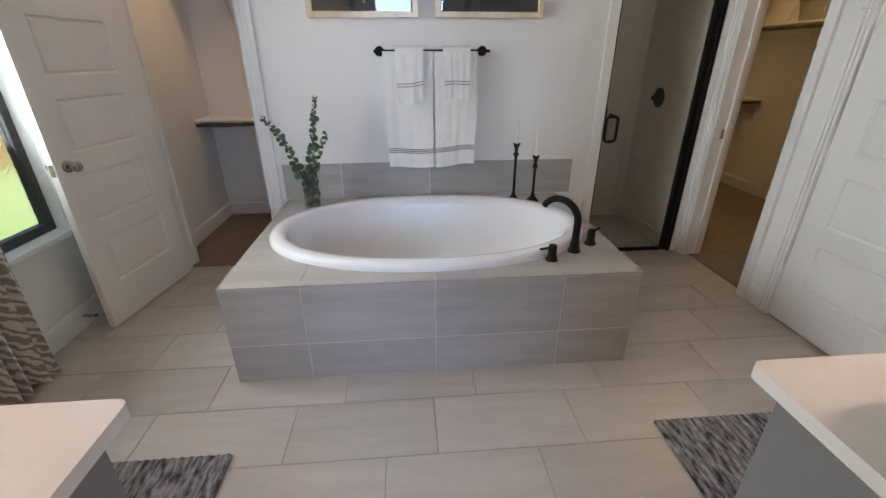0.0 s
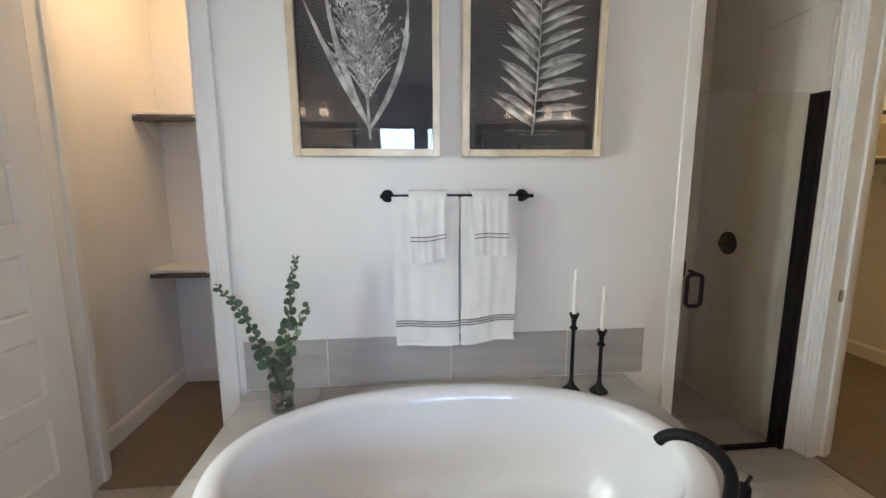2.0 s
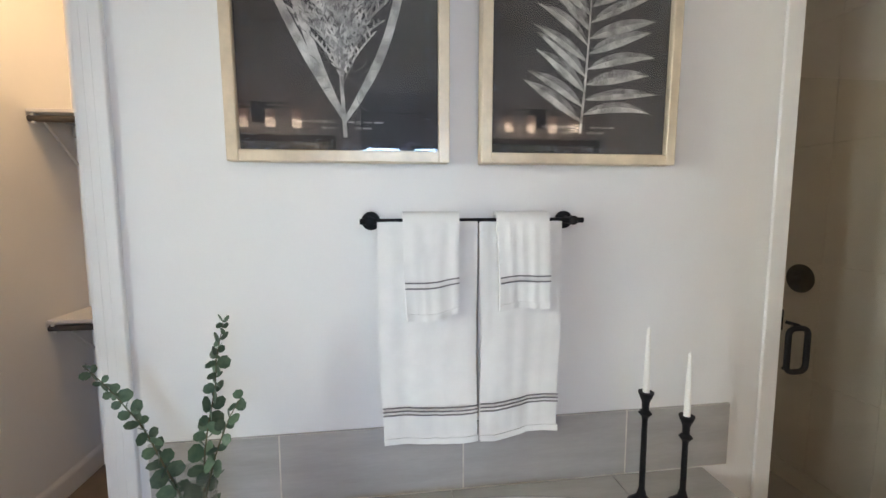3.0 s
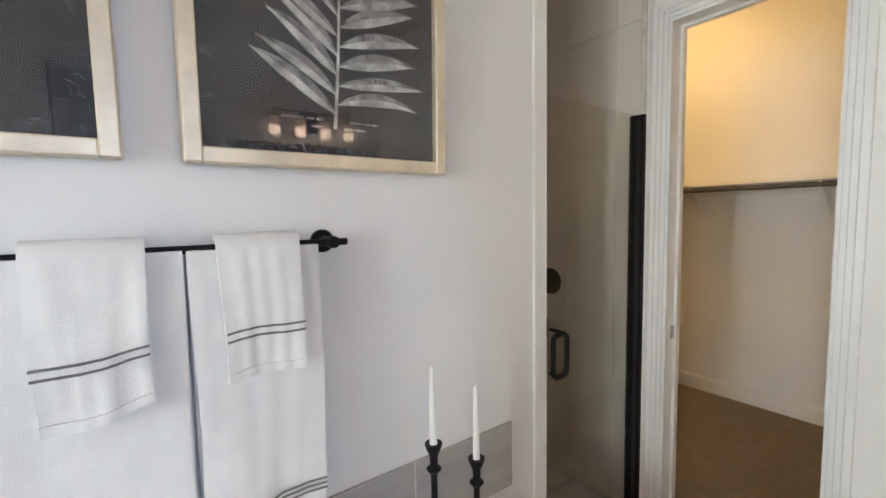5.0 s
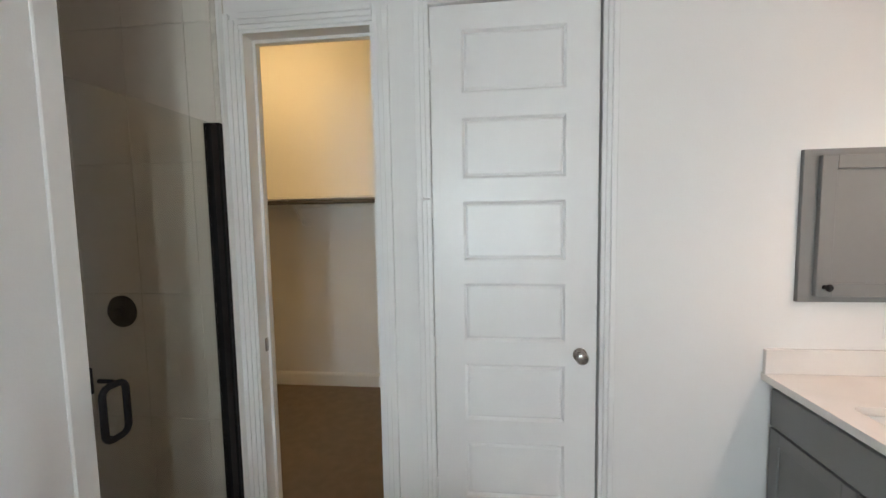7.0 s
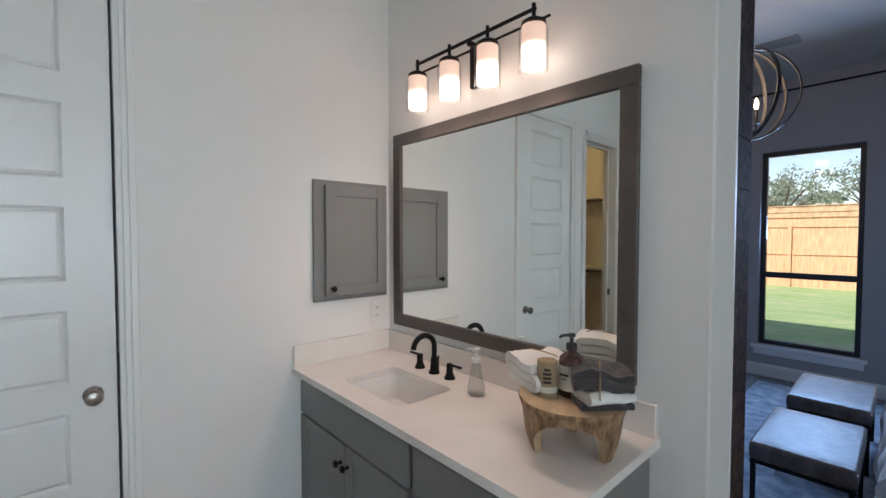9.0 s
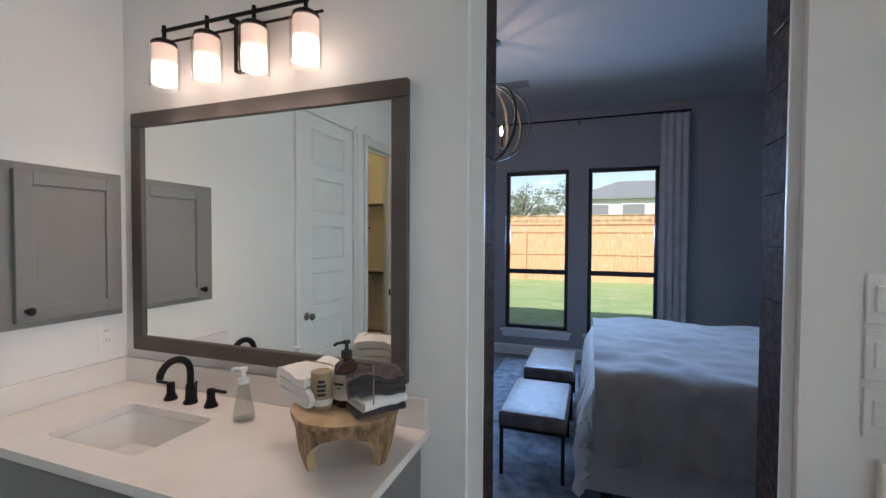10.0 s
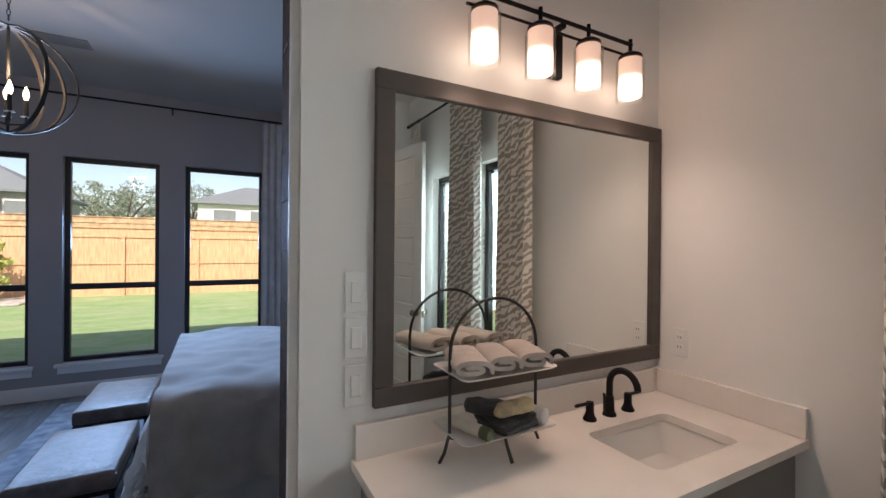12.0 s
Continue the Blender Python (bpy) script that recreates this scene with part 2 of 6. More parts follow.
M_WHITEP = mat("white_plastic", (0.80, 0.80, 0.78), 0.35, vary=0.01)
M_SPONGE = mat("natural_sponge", (0.70, 0.57, 0.36), 0.95, vary=0.12, scale=30, bump=1.0, fine=180)
M_GREENCAP = mat("olive_cap", (0.10, 0.12, 0.06), 0.5)
M_WROUGHT = mat("wrought_iron", (0.025, 0.024, 0.022), 0.5, vary=0.15, bump=0.2, fine=150)
M_DARKWOOD = mat("dark_stained_wood", (0.060, 0.038, 0.028), 0.75, vary=0.2, spec=0.08, scale=5, stretch=(1, 8, 8), bump=0.25, fine=50, rand=0.3)
M_CURTAIN = patterned("zebra_print_linen", (0.80, 0.79, 0.75), (0.375, 0.355, 0.33), 15.0, (1.15, 0.0, 0.0), 5.5, 0.47)
M_SHEER = mat("pale_linen_curtain", (0.62, 0.62, 0.62), 0.9, vary=0.05, scale=8, bump=0.3, fine=260, sheen=0.2)
M_MAT = mat("striped_rag_rug", (0.33, 0.33, 0.345), 1.0, vary=0.55, scale=1.8, stretch=(34, 9, 4), bump=1.0, fine=9, mix=(0.020, 0.022, 0.028))
M_RUG = mat("blue_grey_rug", (0.32, 0.345, 0.38), 1.0, vary=0.25, scale=11, bump=0.8, fine=90, mix=(0.14, 0.165, 0.20))
M_PLANK = mat("grey_wood_tile", (0.17, 0.17, 0.175), 0.27, vary=0.10, scale=3, stretch=(6, 1, 1), fine=30, rand=0.12)
M_DUVET = mat("white_duvet", (0.74, 0.73, 0.71), 0.9, vary=0.03, scale=5, bump=0.25, fine=90, sheen=0.2)
M_THROW = mat("grey_taupe_coverlet", (0.33, 0.275, 0.225), 0.9, vary=0.06, scale=8, bump=0.6, fine=120, sheen=0.7)
M_UPH = mat("cream_upholstery", (0.50, 0.46, 0.40), 0.9, vary=0.04, bump=0.3, fine=300)
M_LEATHER = mat("worn_brown_leather", (0.16, 0.12, 0.10), 0.42, vary=0.3, scale=16, bump=0.9, fine=38, mix=(0.09, 0.062, 0.05))
M_GRASS = mat("lawn", (0.22, 0.38, 0.13), 1.0, vary=0.42, scale=1.3, stretch=(0.6, 1.3, 1), bump=1.0, fine=7, mix=(0.36, 0.44, 0.22))
M_FENCE = mat("cedar_fence", (0.72, 0.43, 0.24), 0.8, vary=0.10, scale=4, stretch=(6, 6, 0.6), fine=30)
M_FENCE2 = mat("weathered_fence", (0.62, 0.42, 0.24), 0.85, vary=0.12, scale=4, fine=30)
M_STUCCO = mat("white_siding", (0.72, 0.70, 0.66), 0.8, vary=0.03)
M_SHINGLE = mat("grey_shingle", (0.23, 0.255, 0.265), 0.9, vary=0.12, scale=14, fine=60)
M_BRICK = mat("grey_brick", (0.42, 0.41, 0.39), 0.9, vary=0.15, scale=12, fine=60)
M_FOLI = mat("tree_foliage", (0.36, 0.40, 0.30), 0.9, vary=0.25, scale=3, fine=30, mix=(0.19, 0.225, 0.15))
M_BUSH = mat("bush_foliage", (0.66, 0.68, 0.20), 0.9, vary=0.25, scale=6, fine=30)
M_BARK = mat("bark", (0.12, 0.09, 0.065), 0.95, vary=0.2)
M_LIMIT = mat("bright_ground_stone", (0.55, 0.53, 0.48), 0.9, vary=0.1)
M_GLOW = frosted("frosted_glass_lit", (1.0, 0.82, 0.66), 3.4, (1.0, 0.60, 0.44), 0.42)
M_FLAME = mat("lit_candle_bulb", (1, 0.9, 0.8), 0.5, vary=0.0, emit=((1.0, 0.74, 0.45), 8.0))
M_FOAM = mat("chrome_spring", (0.25, 0.24, 0.23), 0.3, metal=1.0)
M_CELLO = pane("cellophane", (0.988, 0.985, 0.98), 1.75, 0.12)
M_BASKET = mat("pale_grey_felt", (0.40, 0.38, 0.34), 0.95, vary=0.06, scale=10, bump=0.5, fine=260)

# ---- building helpers ----
BASE = {}


def thing(name, at, label, category, group="", kind=""):
    """An empty at a thing's base, for its parts."""
    ob = new(name)
    ob.location = at
    ob.empty_display_size = 0.05
    BASE[ob] = Vector(at)
    return tagged(ob, label, category, group, kind)


def mesh_of(name, bm, material, smooth=False):
    bmesh.ops.recalc_face_normals(bm, faces=bm.faces)
    me = bpy.data.meshes.new(name)
    bm.to_mesh(me)
    bm.free()
    for m in material if isinstance(material, (list, tuple)) else (material,):
        me.materials.append(m)
    if smooth:
        me.polygons.foreach_set("use_smooth", [True] * len(me.polygons))
        me.set_sharp_from_angle(angle=radians(38))
    return me


def part(name, bm, material, parent, label="", smooth=False):
    """Links a bmesh, built in world metres, as one mesh under a thing or a part."""
    bmesh.ops.translate(bm, verts=bm.verts, vec=-BASE[parent])
    ob = new(name, mesh_of(name, bm, material, smooth))
    ob.parent = parent
    BASE[ob] = BASE[parent]
    return tagged(ob, label)


def single(name, bm, material, label="", category="", group="", kind="", smooth=False):
    """A thing of one mesh, its origin at its base."""
    xs = [v.co for v in bm.verts]
    lo = Vector([min(c[i] for c in xs) for i in range(3)])
    hi = Vector([max(c[i] for c in xs) for i in range(3)])
    at = Vector(((lo.x + hi.x) / 2, (lo.y + hi.y) / 2, lo.z))
    bmesh.ops.translate(bm, verts=bm.verts, vec=-at)
    ob = new(name, mesh_of(name, bm, material, smooth))
    ob.location = at
    BASE[ob] = at
    return tagged(ob, label, category, group, kind)


def piece(name, me, m, parent):
    """A piece on shared mesh data, placed by a matrix in world metres."""
    ob = new(name, me)
    ob.parent = parent
    ob.matrix_basis = Matrix.Translation(-BASE[parent]) @ m
    BASE[ob] = BASE[parent]
    return ob


def bx(bm, a, b, bevel=0.0, seg=1):
    """A box between two corners."""
    a, b = [min(p) for p in zip(a, b)], [max(p) for p in zip(a, b)]
    r = bmesh.ops.create_cube(bm, size=1)
    for v in r["verts"]:
        v.co = Vector([(a[i] + b[i]) / 2 + v.co[i] * (b[i] - a[i]) for i in range(3)])
    if bevel:
        edges = list({e for v in r["verts"] for e in v.link_edges})
        bmesh.ops.bevel(bm, geom=edges, offset=bevel, segments=seg, affect="EDGES", profile=0.5)
    return bm


def box(a, b, bevel=0.0, seg=1):
    return bx(bmesh.new(), a, b, bevel, seg)


def boxes(*pairs, bevel=0.0):
    bm = bmesh.new()
    for a, b in pairs:
        bx(bm, a, b, bevel)
    return bm


def frame_of(axis):
    z = Vector(axis).normalized()
    x = z.orthogonal().normalized()
    return x, z.cross(x)


def tube(bm, pts, radii, seg=10, closed=False):
    """A round bar along points."""
    pts = [Vector(p) for p in pts]
    n = len(pts)
    if not isinstance(radii, (list, tuple)):
        radii = [radii] * n
    x = None
    rings = []
    for i, p in enumerate(pts):
        a = pts[(i - 1) % n] if closed or i else pts[0]
        b = pts[(i + 1) % n] if closed or i < n - 1 else pts[-1]
        d = (b - a).normalized()
        if x is None:
            x = d.orthogonal().normalized()
        x = (x - d * x.dot(d)).normalized()
        y = d.cross(x)
        rings.append([bm.verts.new(p + (x * math.cos(k * 2 * math.pi / seg) + y * math.sin(k * 2 * math.pi / seg)) * radii[i]) for k in range(seg)])
    for i in range(n if closed else n - 1):
        r, s = rings[i], rings[(i + 1) % n]
        for k in range(seg):
            bm.faces.new((r[k], r[(k + 1) % seg], s[(k + 1) % seg], s[k]))
    if not closed:
        bm.faces.new(rings[0][::-1])
        bm.faces.new(rings[-1])
    return bm


def lathe(bm, profile, at, seg=24, sx=1.0, sy=1.0, axis=(0, 0, 1), caps=True):
    """Turns a profile of (radius, height) pairs about an axis through a point."""
    at, z = Vector(at), Vector(axis).normalized()
    x, y = (Vector((1, 0, 0)), Vector((0, 1, 0))) if abs(z.z) > 0.99 else frame_of(z)
    rings = [[bm.verts.new(at + z * h + (x * math.cos(k * 2 * math.pi / seg) * sx + y * math.sin(k * 2 * math.pi / seg) * sy) * max(r, 1e-4)) for k in range(seg)] for r, h in profile]
    for r, s in zip(rings, rings[1:]):
        for k in range(seg):
            bm.faces.new((r[k], r[(k + 1) % seg], s[(k + 1) % seg], s[k]))
    if caps:
        bm.faces.new(rings[0][::-1])
        bm.faces.new(rings[-1])
    return bm


def turned(profile, at, **more):
    return lathe(bmesh.new(), profile, at, **more)


def rod(p, q, r, seg=12):
    return tube(bmesh.new(), [p, q], r, seg)


def sheet(bm, fn, nu, nv, thick=0.0):
    """A surface fn(u, v) over the unit square, with thickness."""
    g = [[bm.verts.new(fn(i / nu, j / nv)) for j in range(nv + 1)] for i in range(nu + 1)]
    faces = [bm.faces.new((g[i][j], g[i + 1][j], g[i + 1][j + 1], g[i][j + 1])) for i in range(nu) for j in range(nv)]
    if thick:
        bmesh.ops.recalc_face_normals(bm, faces=faces)
        bmesh.ops.solidify(bm, geom=faces, thickness=thick)
    return bm


def wob(x, y, z=0.0, s=1.0):
    return noise.noise(Vector((x * s, y * s, z * s)))


# ---- structure ----
def wall(name, along, face, back, start, end, holes=(), top=CEIL, material=None, z0=0.0):
    """A wall along x or y from start to end, between its two faces, with openings (from, to, low, high)."""
    bm = bmesh.new()

    def slab(s, e, lo, hi):
        if e - s > 1e-4 and hi - lo > 1e-4:
            bx(bm, (s, face, lo) if along == "x" else (face, s, lo), (e, back, hi) if along == "x" else (back, e, hi))

    at = start
    for s, e, lo, hi in sorted(holes):
        slab(at, s, z0, top)
        slab(s, e, z0, lo)
        slab(s, e, hi, top)
        at = e
    slab(at, end, z0, top)
    return single(name, bm, material or M_WALL, "painted drywall wall", "wall", kind="structure")


WIN_W = [(1.10, 1.62, 0.56, 2.17), (1.70, 2.42, 0.56, 2.17)]
WIN_B = [(-0.72, 0.080, 0.335, 2.395), (0.315, 1.112, 0.335, 2.395), (1.36, 2.16, 0.335, 2.395)]
CLO_E = (2.293, 2.912, 0.0, 2.405)
LINEN = (1.322, 2.048, 0.0, DOOR_H)
CLO_W = (-1.765, -1.088, 0.0, DOOR_H)

wall("wall_north", "x", YN, YN + 0.14, XW, 1.258, [CLO_W])
wall("wall_south_west", "x", YS, -0.09, XW - 0.15, OPEN_W)
wall("wall_south_east", "x", YS, -0.09, OPEN_E, XE + 0.14)
single("wall_south_lintel", box((OPEN_W, -0.09, 2.5), (OPEN_E, YS, CEIL)), M_WALL, "painted drywall over the doorway", "wall", kind="structure")
wall("wall_east", "y", XE, XE + 0.14, YS, YN, [CLO_E, LINEN])
wall("wall_west", "y", XW, XW - 0.15, YS, YN, WIN_W)
# window-side closet
wall("wall_closet_west", "y", -1.90, -2.15, YN + 0.14, 4.34)
wall("wall_closet_back", "x", 4.20, 4.34, -1.9, -0.78)
wall("wall_closet_side", "y", -0.9, -0.78, YN + 0.14, 4.20)
# shower
wall("wall_shower_side", "y", 1.267, 1.13, YN + 0.14, 3.98, material=M_PALEGROUT)
wall("wall_shower_back", "x", 3.85, 3.98, 1.267, 1.975, material=M_PALEGROUT)
wall("wall_shower_valve", "y", 1.975, XE + 0.14, YN, 3.98, material=M_PALEGROUT)
# lit walk-in closet
wall("wall_walkin_far", "y", 3.79, 3.97, 1.9, 5.2)
wall("wall_walkin_north", "x", 4.93, 5.07, XE + 0.14, 3.79)
wall("wall_walkin_south", "x", 2.04, 1.9, XE + 0.14, 3.79)
wall("wall_walkin_west", "y", XE + 0.14, XE + 0.02, 3.98, 5.2)
single("wall_linen_back", box((2.75, 1.0, 0), (2.83, 1.9, CEIL)), M_WALL, "painted drywall wall", "wall", kind="structure")
single("wall_linen_side", box((2.18, 0.95, 0), (2.75, 1.0, CEIL)), M_WALL, "painted drywall wall", "wall", kind="structure")
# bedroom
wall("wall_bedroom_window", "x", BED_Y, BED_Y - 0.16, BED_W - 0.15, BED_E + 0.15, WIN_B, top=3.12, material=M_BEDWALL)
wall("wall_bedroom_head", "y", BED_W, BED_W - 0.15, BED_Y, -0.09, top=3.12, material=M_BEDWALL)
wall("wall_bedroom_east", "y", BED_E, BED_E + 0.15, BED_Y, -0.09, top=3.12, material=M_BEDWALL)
single("wall_bedroom_north_west", box((BED_W, -0.104, 0), (OPEN_W, -0.094, 3.12)), M_BEDWALL, "painted drywall, its grey deepened for the dim room", "wall", kind="structure")
single("wall_bedroom_north_east", box((OPEN_E, -0.104, 0), (BED_E, -0.094, 3.12)), M_BEDWALL, "painted drywall, its grey deepened for the dim room", "wall", kind="structure")

single("ceiling", box((-2.2, 0.0, CEIL), (4.0, 5.25, CEIL + 0.1)), M_CEIL, "flat white textured ceiling", "ceiling", kind="structure")
single("ceiling_bedroom", box((BED_W - 0.15, BED_Y - 0.16, 3.12), (BED_E + 0.15, 0.0, 3.17)), M_BEDCEIL, "flat white textured bedroom ceiling, coloured grey for dim light", "ceiling", kind="structure")
single("roof_slab", box((-3.0, -4.85, 3.25), (4.8, 6.0, 3.4)), M_SHINGLE, "grey shingle roof over the rooms", "roof", kind="structure")
single("floor_base", box((-2.17, 0.0, -0.12), (2.2, 4.0, -0.004)), M_GROUT, "grout bed under the bathroom tiles", "floor", kind="structure")
single("floor_closet_carpet", box((-1.9, YN + 0.03, -0.012), (-0.9, 4.20, 0.008)), M_CARPET, "brown cut-pile closet carpet", "floor", kind="structure")
single("floor_walkin_carpet", box((XE + 0.05, 2.04, -0.012), (3.79, 5.06, 0.008)), M_CARPET, "brown cut-pile closet carpet", "floor", kind="structure")
single("floor_bedroom_base", box((BED_W - 0.15, BED_Y - 0.16, -0.12), (BED_E + 0.15, 0.0, -0.004)), M_GROUT, "grout bed under the bedroom planks", "floor", kind="structure")


def casing(name, plane, at, lo, hi, top, out, width=0.082):
    """Door trim round an opening: two legs and a head with a stepped profile. plane: x or y, at: the wall's face, out: its outward sign."""
    holder = thing(name, (at, lo, 0) if plane == "x" else (lo, at, 0), "white painted stepped door casing", "door casing", kind="structure")

    def bar(part_name, u0, u1, z0, z1, up):
        bm = bmesh.new()
        for k, (a, b, d) in enumerate(((0.0, 0.30, 0.011), (0.30, 0.62, 0.016), (0.62, 1.0, 0.021))):
            if up:
                s, e = u0 + (u1 - u0) * a, u0 + (u1 - u0) * b
                lo3, hi3 = (at, min(s, e), z0), (at + out * d, max(s, e), z1 + (abs(e - u0) if top else 0))
            else:
                lo3, hi3 = (at, u0 - width * b, z0 + width * a), (at + out * d, u1 + width * b, z0 + width * b)
            if plane == "y":
                lo3, hi3 = (lo3[1], lo3[0], lo3[2]), (hi3[1], hi3[0], hi3[2])
            bx(bm, lo3, hi3, 0.0025)
        part(part_name, bm, M_TRIM, holder)

    bar("casing_leg", lo, lo - width, 0.0, top, True)
    bar("casing_leg", hi, hi + width, 0.0, top, True)
    bm = bmesh.new()
    for a, b, d in ((0.0, 0.30, 0.011), (0.30, 0.62, 0.016), (0.62, 1.0, 0.021)):
        lo3, hi3 = (at, lo - 0.0, top + width * a), (at + out * d, hi + 0.0, top + width * b)
        if plane == "y":
            lo3, hi3 = (lo3[1], lo3[0], lo3[2]), (hi3[1], hi3[0], hi3[2])
        bx(bm, lo3, hi3, 0.0025)
    part("casing_head", bm, M_TRIM, holder)
    return holder


def jamb(name, plane, a, b, lo, hi, top):
    """The boards that line an opening, with their stops."""
    holder = thing(name, (a, lo, 0) if plane == "x" else (lo, a, 0), "white painted door jamb", "door jamb", kind="structure")
    t = 0.014
    m0, m1 = (a * 0.45 + b * 0.55), (a * 0.25 + b * 0.75)
    for part_name, s, e, z0, z1 in (("jamb_leg", lo, lo + t, 0, top), ("jamb_leg", hi - t, hi, 0, top), ("jamb_head", lo + t, hi - t, top - t, top)):
        part(part_name, box((a, s, z0) if plane == "x" else (s, a, z0), (b, e, z1) if plane == "x" else (e, b, z1)), M_TRIM, holder)
    for s, e, z0, z1 in ((lo + t, lo + 2 * t, 0, top - t), (hi - 2 * t, hi - t, 0, top - t), (lo + 2 * t, hi - 2 * t, top - 2 * t, top - t)):
        part("door_stop", box((m0, s, z0) if plane == "x" else (s, m0, z0), (m1, e, z1) if plane == "x" else (e, m1, z1)), M_TRIM, holder)
    return holder


casing("trim_walkin", "x", XE, CLO_E[0], CLO_E[1], CLO_E[3], -1, 0.070)
casing("trim_linen", "x", XE, LINEN[0], LINEN[1], LINEN[3], -1, 0.062)
casing("trim_closet", "y", YN, CLO_W[0], CLO_W[1], CLO_W[3], -1, 0.085)
jamb("jamb_walkin", "x", XE - 0.002, XE + 0.142, CLO_E[0], CLO_E[1], CLO_E[3])
jamb("jamb_closet", "y", YN - 0.002, YN + 0.142, CLO_W[0], CLO_W[1], CLO_W[3])
single("strike_plate", box((XE + 0.05, CLO_E[1] - 0.017, 0.90), (XE + 0.085, CLO_E[1] - 0.0138, 0.965), 0.001), M_NICKEL, "small nickel strike plate on the closet jamb", "strike plate")


def baseboard(name, a, b, out):
    """A skirting board from a to b, with a rounded top, standing off the wall by its depth towards out."""
    a, b, out = Vector((*a, 0)), Vector((*b, 0)), Vector((*out, 0))
    d = (b - a)
    bm = bmesh.new()
    prof = ((0, 0), (0.014, 0), (0.014, 0.105), (0.011, 0.118), (0.005, 0.130), (0, 0.132))
    ends = [[bm.verts.new(p + out * q + Vector((0, 0, h))) for q, h in prof] for p in (a, b)]
    n = len(prof)
    for k in range(n):
        bm.faces.new((ends[0][k], ends[0][(k + 1) % n], ends[1][(k + 1) % n], ends[1][k]))
    bm.faces.new(ends[0])
    bm.faces.new(ends[1][::-1])
    return single(name, bm, M_TRIM, "white painted baseboard", "baseboard", kind="structure")


baseboard("baseboard_west", (XW, 0.68), (XW, YN), (1, 0))
baseboard("baseboard_east", (XE, 0.68), (XE, LINEN[0] - 0.064), (-1, 0))
baseboard("baseboard_east_pier", (XE, LINEN[1] + 0.064), (XE, CLO_E[0] - 0.082), (-1, 0))
baseboard("baseboard_closet_west", (-1.9, YN + 0.14), (-1.9, 4.20), (1, 0))
baseboard("baseboard_closet_back", (-1.886, 4.20), (-0.9, 4.20), (0, -1))
baseboard("baseboard_walkin_far", (3.79, 2.04), (3.79, 4.93), (-1, 0))
baseboard("baseboard_walkin_north", (2.18, 4.93), (3.776, 4.93), (0, -1))
baseboard("baseboard_bedroom", (BED_W, BED_Y), (BED_E, BED_Y), (0, 1))
baseboard("baseboard_bedroom_head", (BED_W, BED_Y + 0.014), (BED_W, -0.11), (1, 0))


# ---- windows ----
def window_x(name, y0, y1, z0, z1, face, out, glass):
    """A window in a wall along y: black frame set back in the opening, pane and white sill."""
    w = thing(name, (face, (y0 + y1) / 2, z0), "black-framed window with patterned privacy glass", "window", kind="structure")
    g = face + out * 0.085
    f = 0.05
    fr = boxes(((g - 0.025, y0, z0), (g + 0.025, y0 + f, z1)), ((g - 0.025, y1 - f, z0), (g + 0.025, y1, z1)),
               ((g - 0.025, y0 + f, z0), (g + 0.025, y1 - f, z0 + f)), ((g - 0.025, y0 + f, z1 - f), (g + 0.025, y1 - f, z1)), bevel=0.004)
    part("window_frame", fr, M_FRAMEBLK, w)
    p = part("pane", box((g - 0.004, y0 + f, z0 + f), (g + 0.004, y1 - f, z1 - f)), glass, w, "patterned privacy glass")
    p.visible_shadow = False
    part("window_sill", box((face + out * 0.058, y0 - 0.03, z0 - 0.028), (face - out * 0.035, y1 + 0.03, z0 + 0.002), 0.004), M_TRIM, w, "white painted sill")
    return w


for k, (y0, y1, z0, z1) in enumerate(WIN_W):
    window_x("window_%d" % (k + 1), y0, y1, z0, z1, XW, -1, M_OBSC)


def window_y(name, x0, x1, z0, z1):
    """A bedroom window: black frame, meeting rail, two panes, white sill."""
    w = thing(name, ((x0 + x1) / 2, BED_Y, z0), "tall black-framed single-hung bedroom window", "window", kind="structure")
    g, f, mid = BED_Y - 0.10, 0.045, 1.09
    fr = boxes(((x0, g - 0.03, z0), (x0 + f, g + 0.03, z1)), ((x1 - f, g - 0.03, z0), (x1, g + 0.03, z1)),
               ((x0 + f, g - 0.03, z0), (x1 - f, g + 0.03, z0 + f)), ((x0 + f, g - 0.03, z1 - f), (x1 - f, g + 0.03, z1)), bevel=0.004)
    part("window_frame", fr, M_FRAMEBLK, w)
    part("meeting_rail", box((x0 + f, g - 0.02, mid - 0.03), (x1 - f, g + 0.035, mid + 0.03), 0.004), M_FRAMEBLK, w)
    for lo, hi in ((z0 + f, mid - 0.03), (mid + 0.03, z1 - f)):
        p = part("pane", box((x0 + f, g - 0.003, lo), (x1 - f, g + 0.003, hi)), M_GLASS, w)
        p.visible_shadow = False
    part("window_sill", box((x0 - 0.05, BED_Y - 0.068, z0 - 0.03), (x1 + 0.05, BED_Y + 0.05, z0 + 0.003), 0.004), M_TRIM, w, "white painted sill")
    part("apron", box((x0 - 0.03, BED_Y, z0 - 0.10), (x1 + 0.03, BED_Y + 0.014, z0 - 0.031), 0.003), M_TRIM, w, "white painted apron board")


for k, (x0, x1, z0, z1) in enumerate(WIN_B):
    window_y("window_%d" % (k + 3), x0, x1, z0, z1)


# ---- doors ----
def knob_mesh(bm, at, axis):
    lathe(bm, ((0.031, 0), (0.031, 0.004), (0.026, 0.009), (0.011, 0.012), (0.010, 0.030), (0.020, 0.036), (0.027, 0.045), (0.028, 0.054), (0.022, 0.063), (0.008, 0.067)), at, seg=20, axis=axis)


